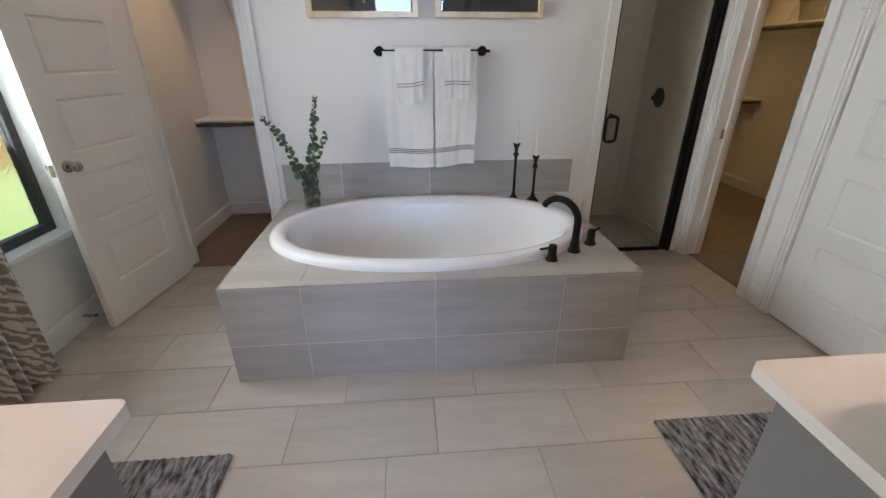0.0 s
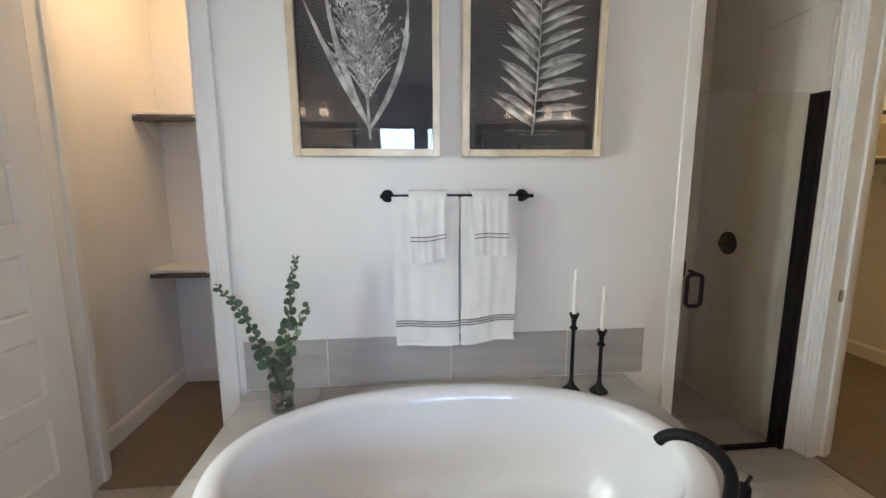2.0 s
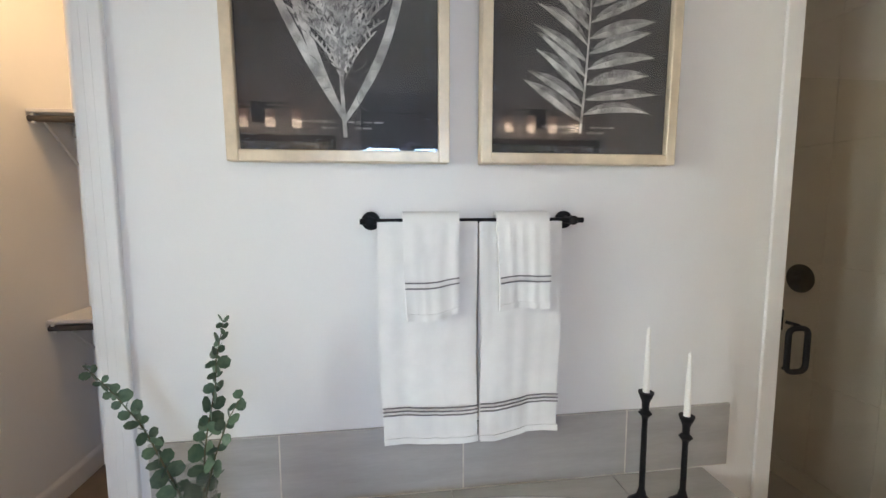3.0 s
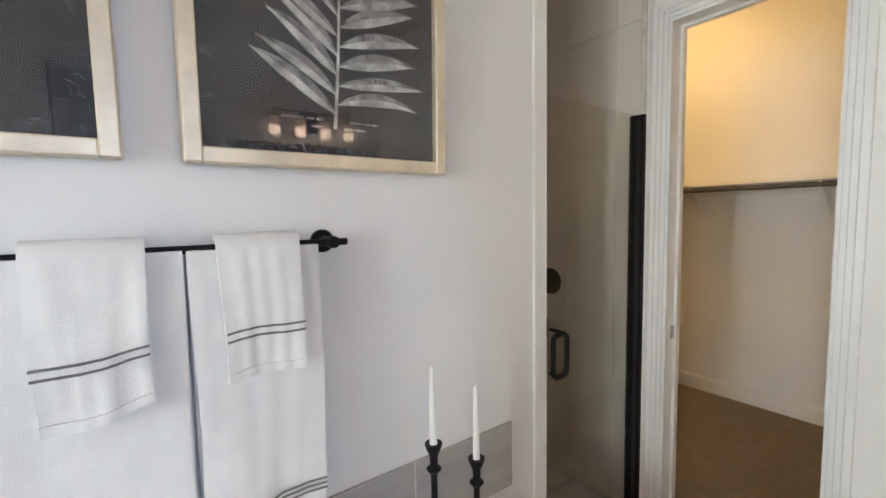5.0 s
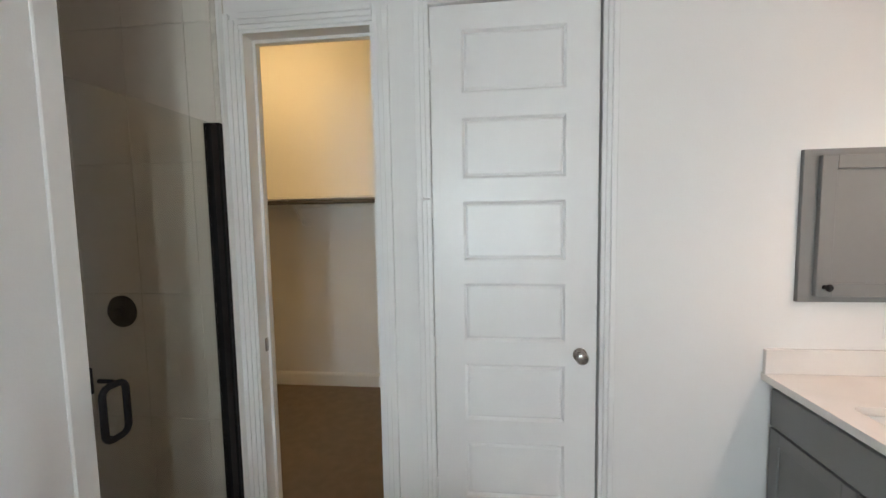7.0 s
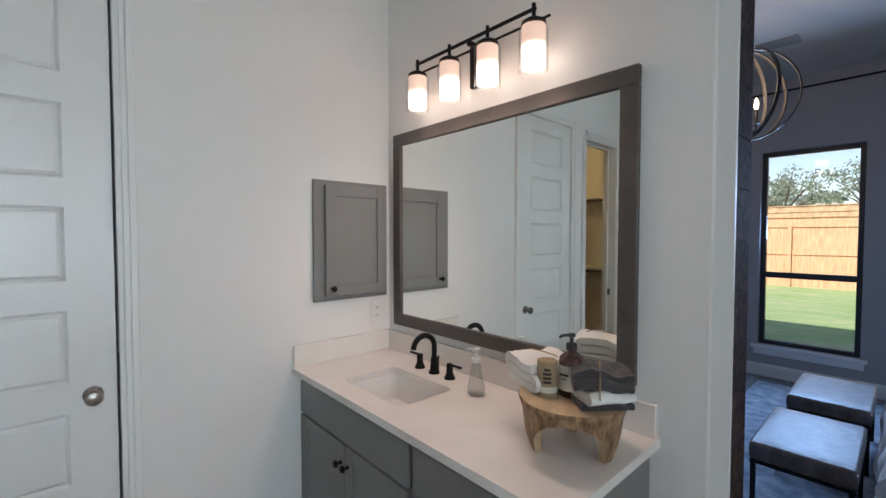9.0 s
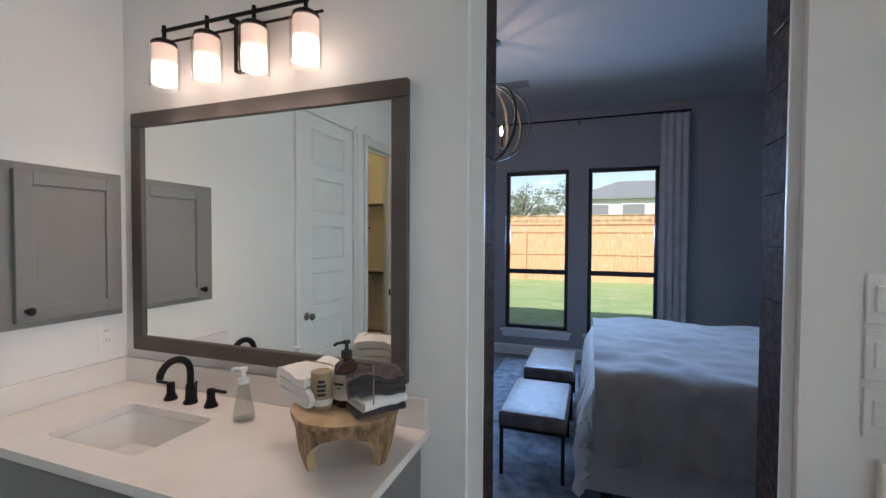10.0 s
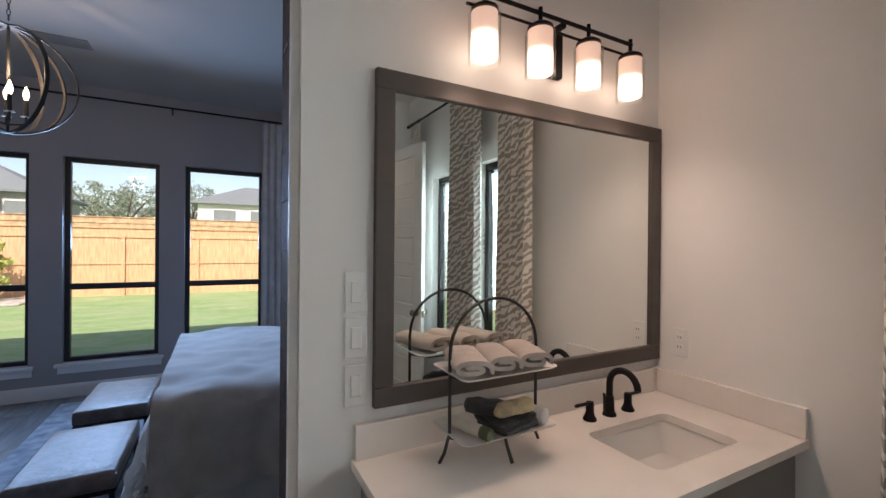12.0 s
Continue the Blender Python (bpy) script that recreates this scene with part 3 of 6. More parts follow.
def panel_door(name, width, height, label):
    """A six-panel moulded door: hinge edge at x = 0, thickness along y, both faces panelled."""
    d = thing(name, (0, 0, 0), label, "door")
    t, st, tops, ph = 0.0175, 0.135, [2.335, 1.967, 1.605, 1.238, 0.868, 0.498], 0.262
    bm = boxes(((0, -t, 0), (st, t, height)), ((width - st, -t, 0), (width, t, height)))
    edge = height
    for z in tops + [None]:
        bx(bm, (st, -t, z if z else 0), (width - st, t, edge))
        edge = (z - ph) if z else 0
    part("door_leaf", bm, M_DOOR, d)
    for z in tops:
        bm = box((st, -t + 0.013, z - ph), (width - st, t - 0.013, z))
        for s in (-1, 1):
            m = 0.011
            ring = [(st, z - ph), (width - st, z - ph), (width - st, z), (st, z)]
            inner = [(st + m, z - ph + m), (width - st - m, z - ph + m), (width - st - m, z - m), (st + m, z - m)]
            flat = [(st + 2 * m, z - ph + 2 * m), (width - st - 2 * m, z - ph + 2 * m), (width - st - 2 * m, z - 2 * m), (st + 2 * m, z - 2 * m)]
            levels = [(ring, t - 0.0005), (inner, t - 0.0125), (flat, t - 0.005)]
            rows = [[bm.verts.new((x, s * y, zz)) for x, zz in pts] for pts, y in levels]
            for r, q in zip(rows, rows[1:]):
                for k in range(4):
                    bm.faces.new((r[k], r[(k + 1) % 4], q[(k + 1) % 4], q[k]))
            bm.faces.new(rows[-1])
        part("panel", bm, M_DOOR, d)
    for s in (-1, 1):
        bm = bmesh.new()
        knob_mesh(bm, (width - 0.07, s * t, 0.922), (0, s, 0))
        part("door_knob", bm, M_NICKEL, d, "brushed nickel round knob", smooth=True)
    part("latch_plate", box((width - 0.001, -0.0125, 0.885), (width + 0.002, 0.0125, 0.945), 0.0008), M_NICKEL, d, "nickel latch plate")
    for z in (0.28, 0.95, 1.58, 2.22):
        bm = rod((-0.004, -t - 0.006, z - 0.045), (-0.004, -t - 0.006, z + 0.045), 0.0065, 8)
        bx(bm, (-0.003, -t - 0.003, z - 0.045), (0.014, -t + 0.001, z + 0.045))
        part("hinge", bm, M_TRIM, d, "white painted hinge")
    return d


linen = panel_door("linen_door", 0.713, 2.44, "closed white six-panel door with nickel knob")
linen.matrix_basis = pose(XE + 0.0225, LINEN[1] - 0.004, 0.010, 0, 0, -90)
closet = panel_door("closet_door", 0.728, 2.44, "open white six-panel door swung towards the window wall")
closet.matrix_basis = pose(-1.738, 2.945, 0.012, 0, 0, -98.5)
stopper = thing("hinge_door_stop", (XE - 0.02, LINEN[1], 1.60), "white hinge-pin door stop on the linen door", "door stop")
part("arm", rod((XE - 0.006, LINEN[1] + 0.006, 1.628), (XE - 0.045, LINEN[1] + 0.03, 1.628), 0.004, 8), M_TRIM, stopper)
part("bumper", rod((XE - 0.045, LINEN[1] + 0.03, 1.628), (XE - 0.055, LINEN[1] + 0.036, 1.628), 0.008, 10), M_WHITEP, stopper, "white rubber bumper")

# dark lining of the doorway to the bedroom, boards stacked with open joints
for side, x0, x1 in (("east", OPEN_E - 0.052, OPEN_E), ("west", OPEN_W, OPEN_W + 0.028)):
    lining = thing("jamb_bedroom_" + side, ((x0 + x1) / 2, -0.02, 0), "dark-stained board lining of the bedroom doorway", "door jamb", kind="structure")
    part("backing", box((x0 + 0.006, -0.088, 0), (x1 - 0.006, 0.042, 2.5)), M_INK, lining)
    zz = 0.0
    for k in range(17):
        h = 0.15
        part("board", box((x0, -0.10, zz + 0.0012), (x1, 0.052, min(zz + h, 2.5) - 0.0012), 0.0015), M_DARKWOOD, lining)
        zz += h
        if zz > 2.49:
            break
single("jamb_latch", box((OPEN_W + 0.0285, -0.03, 2.10), (OPEN_W + 0.032, 0.03, 2.106)), M_NICKEL, "thin metal strip on the doorway lining", "strike plate")

for side, x0, x1 in (("east", OPEN_E - 0.0515, OPEN_E), ("west", OPEN_W, OPEN_W + 0.0275)):
    single("trim_bedroom_" + side, box((x0, 0.0525, 0), (x1, 0.066, 2.5), 0.002), M_TRIM, "narrow white stop beside the dark lining", "door stop", kind="structure")

# ---- tub and its surround ----
TX, TY, TA, TB = 0.005, 2.335, 0.895, 0.553
tub = thing("bathtub", (TX, TY, DECK), "white acrylic oval drop-in bathtub", "bathtub")
bm = bmesh.new()
rim = ((0.0, 0.0, 0.502), (0.0, 0.0, 0.536), (0.008, 0.008, 0.552), (0.024, 0.024, 0.560), (0.055, 0.055, 0.561), (0.078, 0.078, 0.555), (0.092, 0.092, 0.540), (0.100, 0.100, 0.505),
       (0.125, 0.118, 0.42), (0.165, 0.145, 0.30), (0.215, 0.175, 0.20), (0.28, 0.215, 0.145), (0.38, 0.28, 0.120), (0.62, 0.42, 0.112), (0.85, 0.53, 0.110))
seg = 96
rings = []
for ix, iy, z in rim:
    ring = []
    for k in range(seg):
        a = 2 * math.pi * k / seg
        ring.append(bm.verts.new((TX + (TA - ix) * math.copysign(abs(math.cos(a)) ** 0.93, math.cos(a)), TY + (TB - iy) * math.copysign(abs(math.sin(a)) ** 0.93, math.sin(a)), z)))
    rings.append(ring)
for r, s in zip(rings, rings[1:]):
    for k in range(seg):
        bm.faces.new((r[k], r[(k + 1) % seg], s[(k + 1) % seg], s[k]))
bm.faces.new(rings[-1])
part("tub_shell", bm, M_TUB, tub, smooth=True)
part("drain", turned(((0.035, 0), (0.035, 0.003), (0.028, 0.005), (0.0, 0.006)), (0.25, TY, 0.112), seg=20), M_BLACK, tub, "black drain cover", smooth=True)

deck = thing("tub_surround", (0, 2.34, 0), "grey stone-look tiled tub deck", "tub surround", kind="structure")
part("core", boxes(((-0.9535, 1.7032, 0), (0.9645, 1.765, 0.5178)), ((-0.9535, 1.765, 0), (-0.90, YN - 0.015, 0.5178)), ((0.915, 1.765, 0), (0.9645, YN - 0.015, 0.5178)), ((-0.90, 2.90, 0), (0.915, YN, 0.505))), M_PALEGROUT, deck, "grout bed behind the tiles")


def deck_edge(x, side):
    u = abs((x - TX) / (TA - 0.012))
    return TY + side * (TB - 0.012) * (1 - u ** 2.1) ** (1 / 2.1) if u < 1 else TY


cuts = (-0.957, -0.602, 0.0, 0.602, 0.968)
for x0, x1 in zip(cuts, cuts[1:]):
    for side, y_out in ((-1, 1.70), (1, YN - 0.014)):
        bm = bmesh.new()
        n, g = 14, 0.0016
        low, high = [], []
        for k in range(n + 1):
            x = x0 + g + (x1 - x0 - 2 * g) * k / n
            yi = deck_edge(x, side) + side * g
            for z, rows in ((DECK - 0.012, low), (DECK, high)):
                rows.append((bm.verts.new((x, y_out, z)), bm.verts.new((x, yi, z))))
        for k in range(n):
            (a, b), (c, d) = high[k], high[k + 1]
            bm.faces.new((a, b, d, c))
            (e, f), (h, i) = low[k], low[k + 1]
            bm.faces.new((e, h, i, f))
            bm.faces.new((a, c, h, e))
            bm.faces.new((b, f, i, d))
        for k in (0, n):
            (a, b), (e, f) = high[k], low[k]
            bm.faces.new((a, e, f, b))
        part("tile", bm, M_DTILE, deck)

# deck-mounted tub filler
fill = thing("tub_faucet", (0.728, 1.94, DECK), "matte black arched tub faucet with two lever handles", "faucet")
base = Vector((0.728, 1.945, DECK))
way = Vector((-0.62, 0.78, 0)).normalized()
pts = [base + Vector((0, 0, h)) for h in (0.0, 0.05, 0.11, 0.16)]
for k in range(1, 13):
    a = math.pi * k / 12 * 0.86
    pts.append(base + way * (0.105 * (1 - math.cos(a))) + Vector((0, 0, 0.16 + 0.095 * math.sin(a))))
bm = tube(bmesh.new(), pts, [0.019] * 4 + [0.0185 - 0.0001 * k for k in range(12)], 16)
part("spout", bm, M_BLACK, fill, smooth=True)
part("spout_base", turned(((0.032, 0), (0.032, 0.008), (0.026, 0.020), (0.022, 0.055), (0.021, 0.060)), base, seg=24), M_BLACK, fill, smooth=True)
for hx, hy, turn in ((0.582, 1.856, 200), (0.848, 2.030, 35)):
    h0 = Vector((hx, hy, DECK))
    h = part("handle", turned(((0.030, 0), (0.030, 0.007), (0.024, 0.018), (0.021, 0.028), (0.021, 0.075), (0.017, 0.082), (0.0, 0.083)), h0, seg=20), M_BLACK, fill, smooth=True)
    d = Vector((math.cos(radians(turn)), math.sin(radians(turn)), 0.05))
    part("lever", rod(h0 + Vector((0, 0, 0.068)), h0 + Vector((0, 0, 0.068)) + d * 0.075, 0.0065, 10), M_BLACK, h)

# ---- tub wall: towel bar, towels, pictures ----
bar = thing("towel_bar", (0.07, YN, 1.467), "matte black wall towel bar", "towel bar")
BAR_Y, BAR_Z = YN - 0.075, 1.467
part("rail", rod((-0.292, BAR_Y, BAR_Z), (0.428, BAR_Y, BAR_Z), 0.009, 14), M_BLACK, bar, smooth=True)
for px in (-0.261, 0.391):
    part("post", turned(((0.030, 0), (0.030, 0.010), (0.027, 0.014), (0.013, 0.016), (0.012, 0.062), (0.015, 0.066), (0.015, 0.088), (0.012, 0.090)), (px, YN, BAR_Z), seg=24, axis=(0, -1, 0)), M_BLACK, bar, smooth=True)


def towel(name, x0, x1, z_low, z_back, lift, label, stripes, seed, slant=0.0):
    """A towel folded over the bar; lift: how far it stands off the bar."""
    t = thing(name, ((x0 + x1) / 2, BAR_Y, z_low), label, "towel", group="towels on the bar")
    r = 0.011 + lift
    front, back = BAR_Z - z_low, BAR_Z - z_back
    total = front + math.pi * r + back

    def place(s, v, off=0.0):
        x = x0 + (x1 - x0) * v
        if s < front:
            z = z_low + s + (slant * (v - 0.5) + 0.006 * math.sin(v * 5 + seed)) * (1 - s / front)
            y = BAR_Y - r - off
            f = 1 - s / front
            y -= f * (0.010 + 0.012 * wob(v * 2.2 + seed, s * 3, seed)) + 0.004 * wob(v * 9, s * 2, seed)
            x += f * 0.012 * (0.5 - v) + 0.006 * f * math.sin(s * 9 + seed)
        elif s < front + math.pi * r:
            a = (s - front) / r
            y, z = BAR_Y - (r + off) * math.cos(a), BAR_Z + (r + off) * math.sin(a)
        else:
            y, z = BAR_Y + r + off, BAR_Z - (s - front - math.pi * r)
        return Vector((x, y, z))

    fn = lambda u, v: place(u * total, v)
    part("cloth", sheet(bmesh.new(), fn, 46, 18, 0.011), M_TOWEL, t, smooth=True)
    for h in stripes:
        part("stripe", sheet(bmesh.new(), lambda u, v: place(h + 0.0045 * u, v, 0.0125), 1, 18, 0.0015), M_STRIPE, t, "grey stitched stripe")
    part("hem", sheet(bmesh.new(), lambda u, v: place(0.002 + 0.020 * u, v, 0.0122), 3, 18, 0.002), M_TOWEL, t, "woven white hem", smooth=True)
    return t


towel("bath_towel", -0.240, 0.073, 0.752, 0.85, 0.0, "white terry bath towel with grey stitched stripes on the bar", (0.097, 0.109, 0.121), 1.3)
towel("bath_towel", 0.079, 0.352, 0.760, 0.86, 0.0, "white terry bath towel with grey stitched stripes on the bar", (0.100, 0.112, 0.124), 4.1, 0.012)
towel("hand_towel", -0.162, 0.012, 1.168, 1.20, 0.020, "white hand towel with two grey stripes over a bath towel", (0.098, 0.115), 2.2, 0.022)
towel("hand_towel", 0.132, 0.302, 1.188, 1.21, 0.020, "white hand towel with two grey stripes over a bath towel", (0.086, 0.103), 6.4, 0.012)

PIC_LO, PIC_HI = 1.650, 2.505


LAID = [0]


def blade(bm, pts, widths, y, mi=0):
    """A flat tapering shape along points of the picture's plane (x, z)."""
    LAID[0] = (LAID[0] + 1) % 400
    y -= 0.000006 * LAID[0]
    left, right = [], []
    for i, p in enumerate(pts):
        a, b = Vector(pts[max(i - 1, 0)]), Vector(pts[min(i + 1, len(pts) - 1)])
        d = (b - a).normalized()
        n = Vector((-d.y, d.x)) * widths[i]
        left.append(bm.verts.new((p[0] + n.x, y, p[1] + n.y)))
        right.append(bm.verts.new((p[0] - n.x, y, p[1] - n.y)))
    for i in range(len(pts) - 1):
        f = bm.faces.new((left[i], left[i + 1], right[i + 1], right[i]))
        f.material_index = mi


def curve2(p, q, bend, n=9):
    p, q = Vector(p), Vector(q)
    d = q - p
    m = Vector((-d.y, d.x)) * bend
    return [p + d * (k / n) + m * (4 * (k / n) * (1 - k / n)) for k in range(n + 1)]


LEAFW = [0.0, 0.45, 0.75, 0.93, 1.0, 0.96, 0.84, 0.62, 0.34, 0.0]


def grass_plume(bm, cx, y):
    rng = random.Random(3)
    foot = (cx + 0.012, PIC_LO + 0.075)
    blade(bm, curve2(foot, (cx + 0.0, 2.38), 0.01), [0.006, 0.006, 0.0055, 0.005, 0.005, 0.0045, 0.004, 0.003, 0.002, 0.001], y)
    for sx, top, bend in ((-1, (cx - 0.262, 2.32), 0.02), (1, (cx + 0.20, 2.20), -0.05), (1, (cx + 0.19, 2.36), -0.09), (-1, (cx - 0.17, 2.42), 0.05)):
        blade(bm, curve2((foot[0], foot[1] + 0.05), top, bend), [0.006, 0.009, 0.011, 0.013, 0.013, 0.012, 0.010, 0.008, 0.005, 0.0], y)
    for k in range(90):
        s = rng.uniform(-1, 1)
        z0 = rng.uniform(1.86, 2.16)
        top = Vector((cx + s * 0.16 + rng.uniform(-0.02, 0.02), z0 + rng.uniform(0.12, 0.30)))
        stem = curve2((cx + 0.008, z0), top, 0.10 * s)
        blade(bm, stem, [0.0012] * 10, y, 1)
        for i in range(2, 10):
            p = stem[i]
            for j in (-1, 1):
                q = p + Vector((j * rng.uniform(0.006, 0.016) + s * 0.008, rng.uniform(0.014, 0.030)))
                blade(bm, curve2(p, q, 0.05 * j, 4), [0.0, 0.0024, 0.003, 0.002, 0.0], y - 0.0002, rng.choice((0, 0, 1)))
    for k in range(12):
        p = (cx + rng.uniform(-0.10, 0.12), rng.uniform(1.80, 1.95))
        blade(bm, curve2(p, (p[0] + rng.uniform(-0.06, 0.06), p[1] + rng.uniform(0.05, 0.1)), rng.uniform(-0.5, 0.5)), [0.0008] * 10, y, 1)


def palm_frond(bm, cx, y):
    rng = random.Random(8)
    foot, head = Vector((cx + 0.0, PIC_LO + 0.10)), Vector((cx + 0.02, 2.46))
    stem = curve2(foot, head, -0.015, 30)
    blade(bm, stem, [0.0045 - 0.0001 * k for k in range(31)], y)
    for k in range(14):
        at = 0.085 + 0.068 * k
        i = min(int(at * 30), 29)
        for s in (-1, 1):
            p = stem[i] + Vector((0, 0.012 * s))
            ang = radians((150 - 1.2 * k if s < 0 else 6 + 2.2 * k) + rng.uniform(-5, 5))
            ln = (0.228 if s < 0 else 0.252) * (1 - 0.018 * k) * rng.uniform(0.92, 1.05)
            q = p + Vector((math.cos(ang), math.sin(ang))) * ln
            mid = curve2(p, q, (-0.07 if s < 0 else 0.07) * rng.uniform(0.5, 1.4))
            w = 0.0195 * rng.uniform(0.85, 1.15)
            off = 0.0001 * k
            blade(bm, mid, [w * v for v in LEAFW], y - off, 1)
            half = [m + Vector((0, -w * 0.46 * v)) for m, v in zip(mid, LEAFW)]
            blade(bm, half, [w * 0.46 * v for v in LEAFW], y - off - 0.0006, 0)
            for j in range(2, 9):
                for e in range(2):
                    m = mid[j].lerp(mid[min(j + 1, 9)], e / 2)
                    d = Vector((math.cos(ang), math.sin(ang)))
                    n = Vector((-d.y, d.x))
                    blade(bm, [m, m + n * w * LEAFW[j] * 0.95 + d * 0.006], [0.0006, 0.0003], y - off - 0.0008, 0)
                    blade(bm, [m, m - n * w * LEAFW[j] * 0.95 + d * 0.006], [0.0006, 0.0003], y - off - 0.0009, 1)
            blade(bm, mid, [0.0011] * 10, y - off - 0.001, 0)


def picture(x0, x1, draw, label):
    p = thing("framed_print", ((x0 + x1) / 2, YN, PIC_LO), label, "picture", group="framed prints over the tub")
    p.rotation_euler = (radians(1.25), 0, 0)
    f, y0, y1 = 0.034, YN - 0.003, YN - 0.062
    bm = bmesh.new()
    for a, b in (((x0, y1, PIC_LO), (x0 + f, y0, PIC_HI)), ((x1 - f, y1, PIC_LO), (x1, y0, PIC_HI)), ((x0 + f, y1, PIC_LO), (x1 - f, y0, PIC_LO + f)), ((x0 + f, y1, PIC_HI - f), (x1 - f, y0, PIC_HI))):
        bx(bm, a, b, 0.003)
    part("frame", bm, M_GOLD, p, "champagne-gold wooden frame")
    yb = YN - 0.040
    part("print", box((x0 + f, yb, PIC_LO + f), (x1 - f, YN - 0.006, PIC_HI - f)), M_PRINT, p, "black chalkboard-style print")
    bm = bmesh.new()
    draw(bm, (x0 + x1) / 2, yb - 0.001)
    part("botanical_drawing", bm, [M_LEAFP, M_LEAFD], p, "pale grey botanical engraving")
    rng = random.Random(int(x0 * 100) + 70)
    bm = bmesh.new()
    for k in range(280):
        e = rng.random()
        if e < 0.4:
            q = Vector((rng.uniform(x0 + f + 0.02, x1 - f - 0.02), PIC_LO + f + rng.uniform(0.006, 0.024)))
        else:
            q = Vector((rng.choice((x0 + f + rng.uniform(0.008, 0.035), x1 - f - rng.uniform(0.008, 0.035))), rng.uniform(PIC_LO + f + 0.02, PIC_HI - f - 0.02)))
        a = rng.uniform(0, 6.28)
        d = Vector((math.cos(a), math.sin(a))) * rng.uniform(0.006, 0.014)
        blade(bm, curve2(q - d, q + d, rng.uniform(-0.5, 0.5), 4), [0.0, 0.0008, 0.0011, 0.0008, 0.0], yb - 0.0008)
    tagged(part("chalk_marks", bm, M_CHALK, p, "blue-grey chalk smudges round the edge"), kind="stuff")
    bm = bmesh.new()
    cx = (x0 + x1) / 2
    for row, (a, b) in enumerate(((-0.13, 0.12), (-0.06, 0.09))):
        x = cx + a
        while x < cx + b:
            w = rng.uniform(0.012, 0.03)
            if abs(x + w / 2 - cx) > 0.025:
                bx(bm, (x, yb - 0.0018, PIC_LO + 0.118 - row * 0.018), (x + w, yb - 0.0006, PIC_LO + 0.123 - row * 0.018))
            x += w + 0.006
    tagged(part("caption_line", bm, M_LEAFD, p, "small illegible caption"), kind="stuff")
    part("glazing", box((x0 + f, YN - 0.0505, PIC_LO + f), (x1 - f, YN - 0.049, PIC_HI - f)), M_ART, p, "clear picture glass")


picture(-0.672, -0.012, grass_plume, "framed black print of a pale grass plume")
picture(0.090, 0.756, palm_frond, "framed black print of a pale palm frond")


# ---- on the tub deck ----
VX, VY = -0.745, 2.775
vase = thing("glass_vase", (VX, VY, DECK), "clear glass cylinder vase with pebbles and eucalyptus", "vase")
bm = bmesh.new()
lathe(bm, ((0.048, 0.0), (0.051, 0.004), (0.051, 0.272), (0.0485, 0.272), (0.0475, 0.016), (0.0, 0.016)), (VX, VY, DECK), seg=32)
part("glass", bm, M_VASE, vase, smooth=True)
rng = random.Random(5)
bm = bmesh.new()
for k in range(95):
    a, r, h = rng.uniform(0, 6.28), 0.036 * math.sqrt(rng.random()), rng.uniform(0.024, 0.085)
    s = bmesh.ops.create_icosphere(bm, subdivisions=1, radius=rng.uniform(0.006, 0.0105))
    for v in s["verts"]:
        v.co = Vector((v.co.x * 1.25, v.co.y, v.co.z * 0.75)) + Vector((VX + r * math.cos(a), VY + r * math.sin(a), DECK + h))
part("pebbles", bm, M_PEBBLE, vase, "brown and grey river pebbles", smooth=True)
sprig = thing("eucalyptus", (VX, VY, DECK + 0.03), "three eucalyptus branches standing in the vase", "plant")
bm = bmesh.new()
leaf = [(0, 0), (0.35, 0.2), (0.5, 0.5), (0.42, 0.8), (0, 1.0), (-0.42, 0.8), (-0.5, 0.5), (-0.35, 0.2)]
ctr = bm.verts.new((0, 0.5, -0.09))
ring = [bm.verts.new((x, y, 0.04 * abs(x))) for x, y in leaf]
for k in range(8):
    bm.faces.new((ring[k], ring[(k + 1) % 8], ctr))
LEAF = mesh_of("leaf", bm, M_EUC, True)
foot = Vector((VX, VY, DECK + 0.05))
for tip, lean, n_leaf, first in (((-0.970, 2.74, 1.108), 0.10, 52, 0.10), ((-0.655, 2.79, 1.205), 0.03, 56, 0.06), ((-0.610, 2.75, 1.00), 0.05, 16, 0.35)):
    tip = Vector(tip)
    pts = []
    for k in range(15):
        f = k / 14
        p = foot.lerp(tip, f)
        p.x += (VX - tip.x) * lean * 3.2 * f * (1 - f)
        p.z += 0.05 * math.sin(f * math.pi)
        p += Vector((wob(f * 4, lean * 30), wob(f * 4, 9), 0)) * 0.010
        pts.append(p)
    part("stem", tube(bmesh.new(), pts, [0.0032 - 0.00015 * k for k in range(15)], 6), M_STEM, sprig)
    for k in range(n_leaf):
        f = first + (1 - first) * (k // 2) / (n_leaf / 2 - 1)
        i = min(int(f * 14), 13)
        p = pts[i].lerp(pts[i + 1], f * 14 - i)
        d = (pts[i + 1] - pts[i]).normalized()
        size = 0.053 * (1.10 - 0.62 * f) * rng.uniform(0.65, 1.15)
        a = (k // 2) * 1.57 + rng.uniform(-0.5, 0.5) + (math.pi if k % 2 else 0)
        side = d.orthogonal().normalized()
        side = Matrix.Rotation(a, 3, d) @ side
        y = (side + d * rng.uniform(0.2, 0.8)).normalized()
        z = y.cross(d).normalized()
        z = Matrix.Rotation(rng.uniform(-0.8, 0.8), 3, y) @ z
        m = Matrix((y.cross(z), y, z)).transposed().to_4x4()
        piece("leaf", LEAF, Matrix.Translation(p) @ m @ Matrix.Scale(size, 4), sprig)

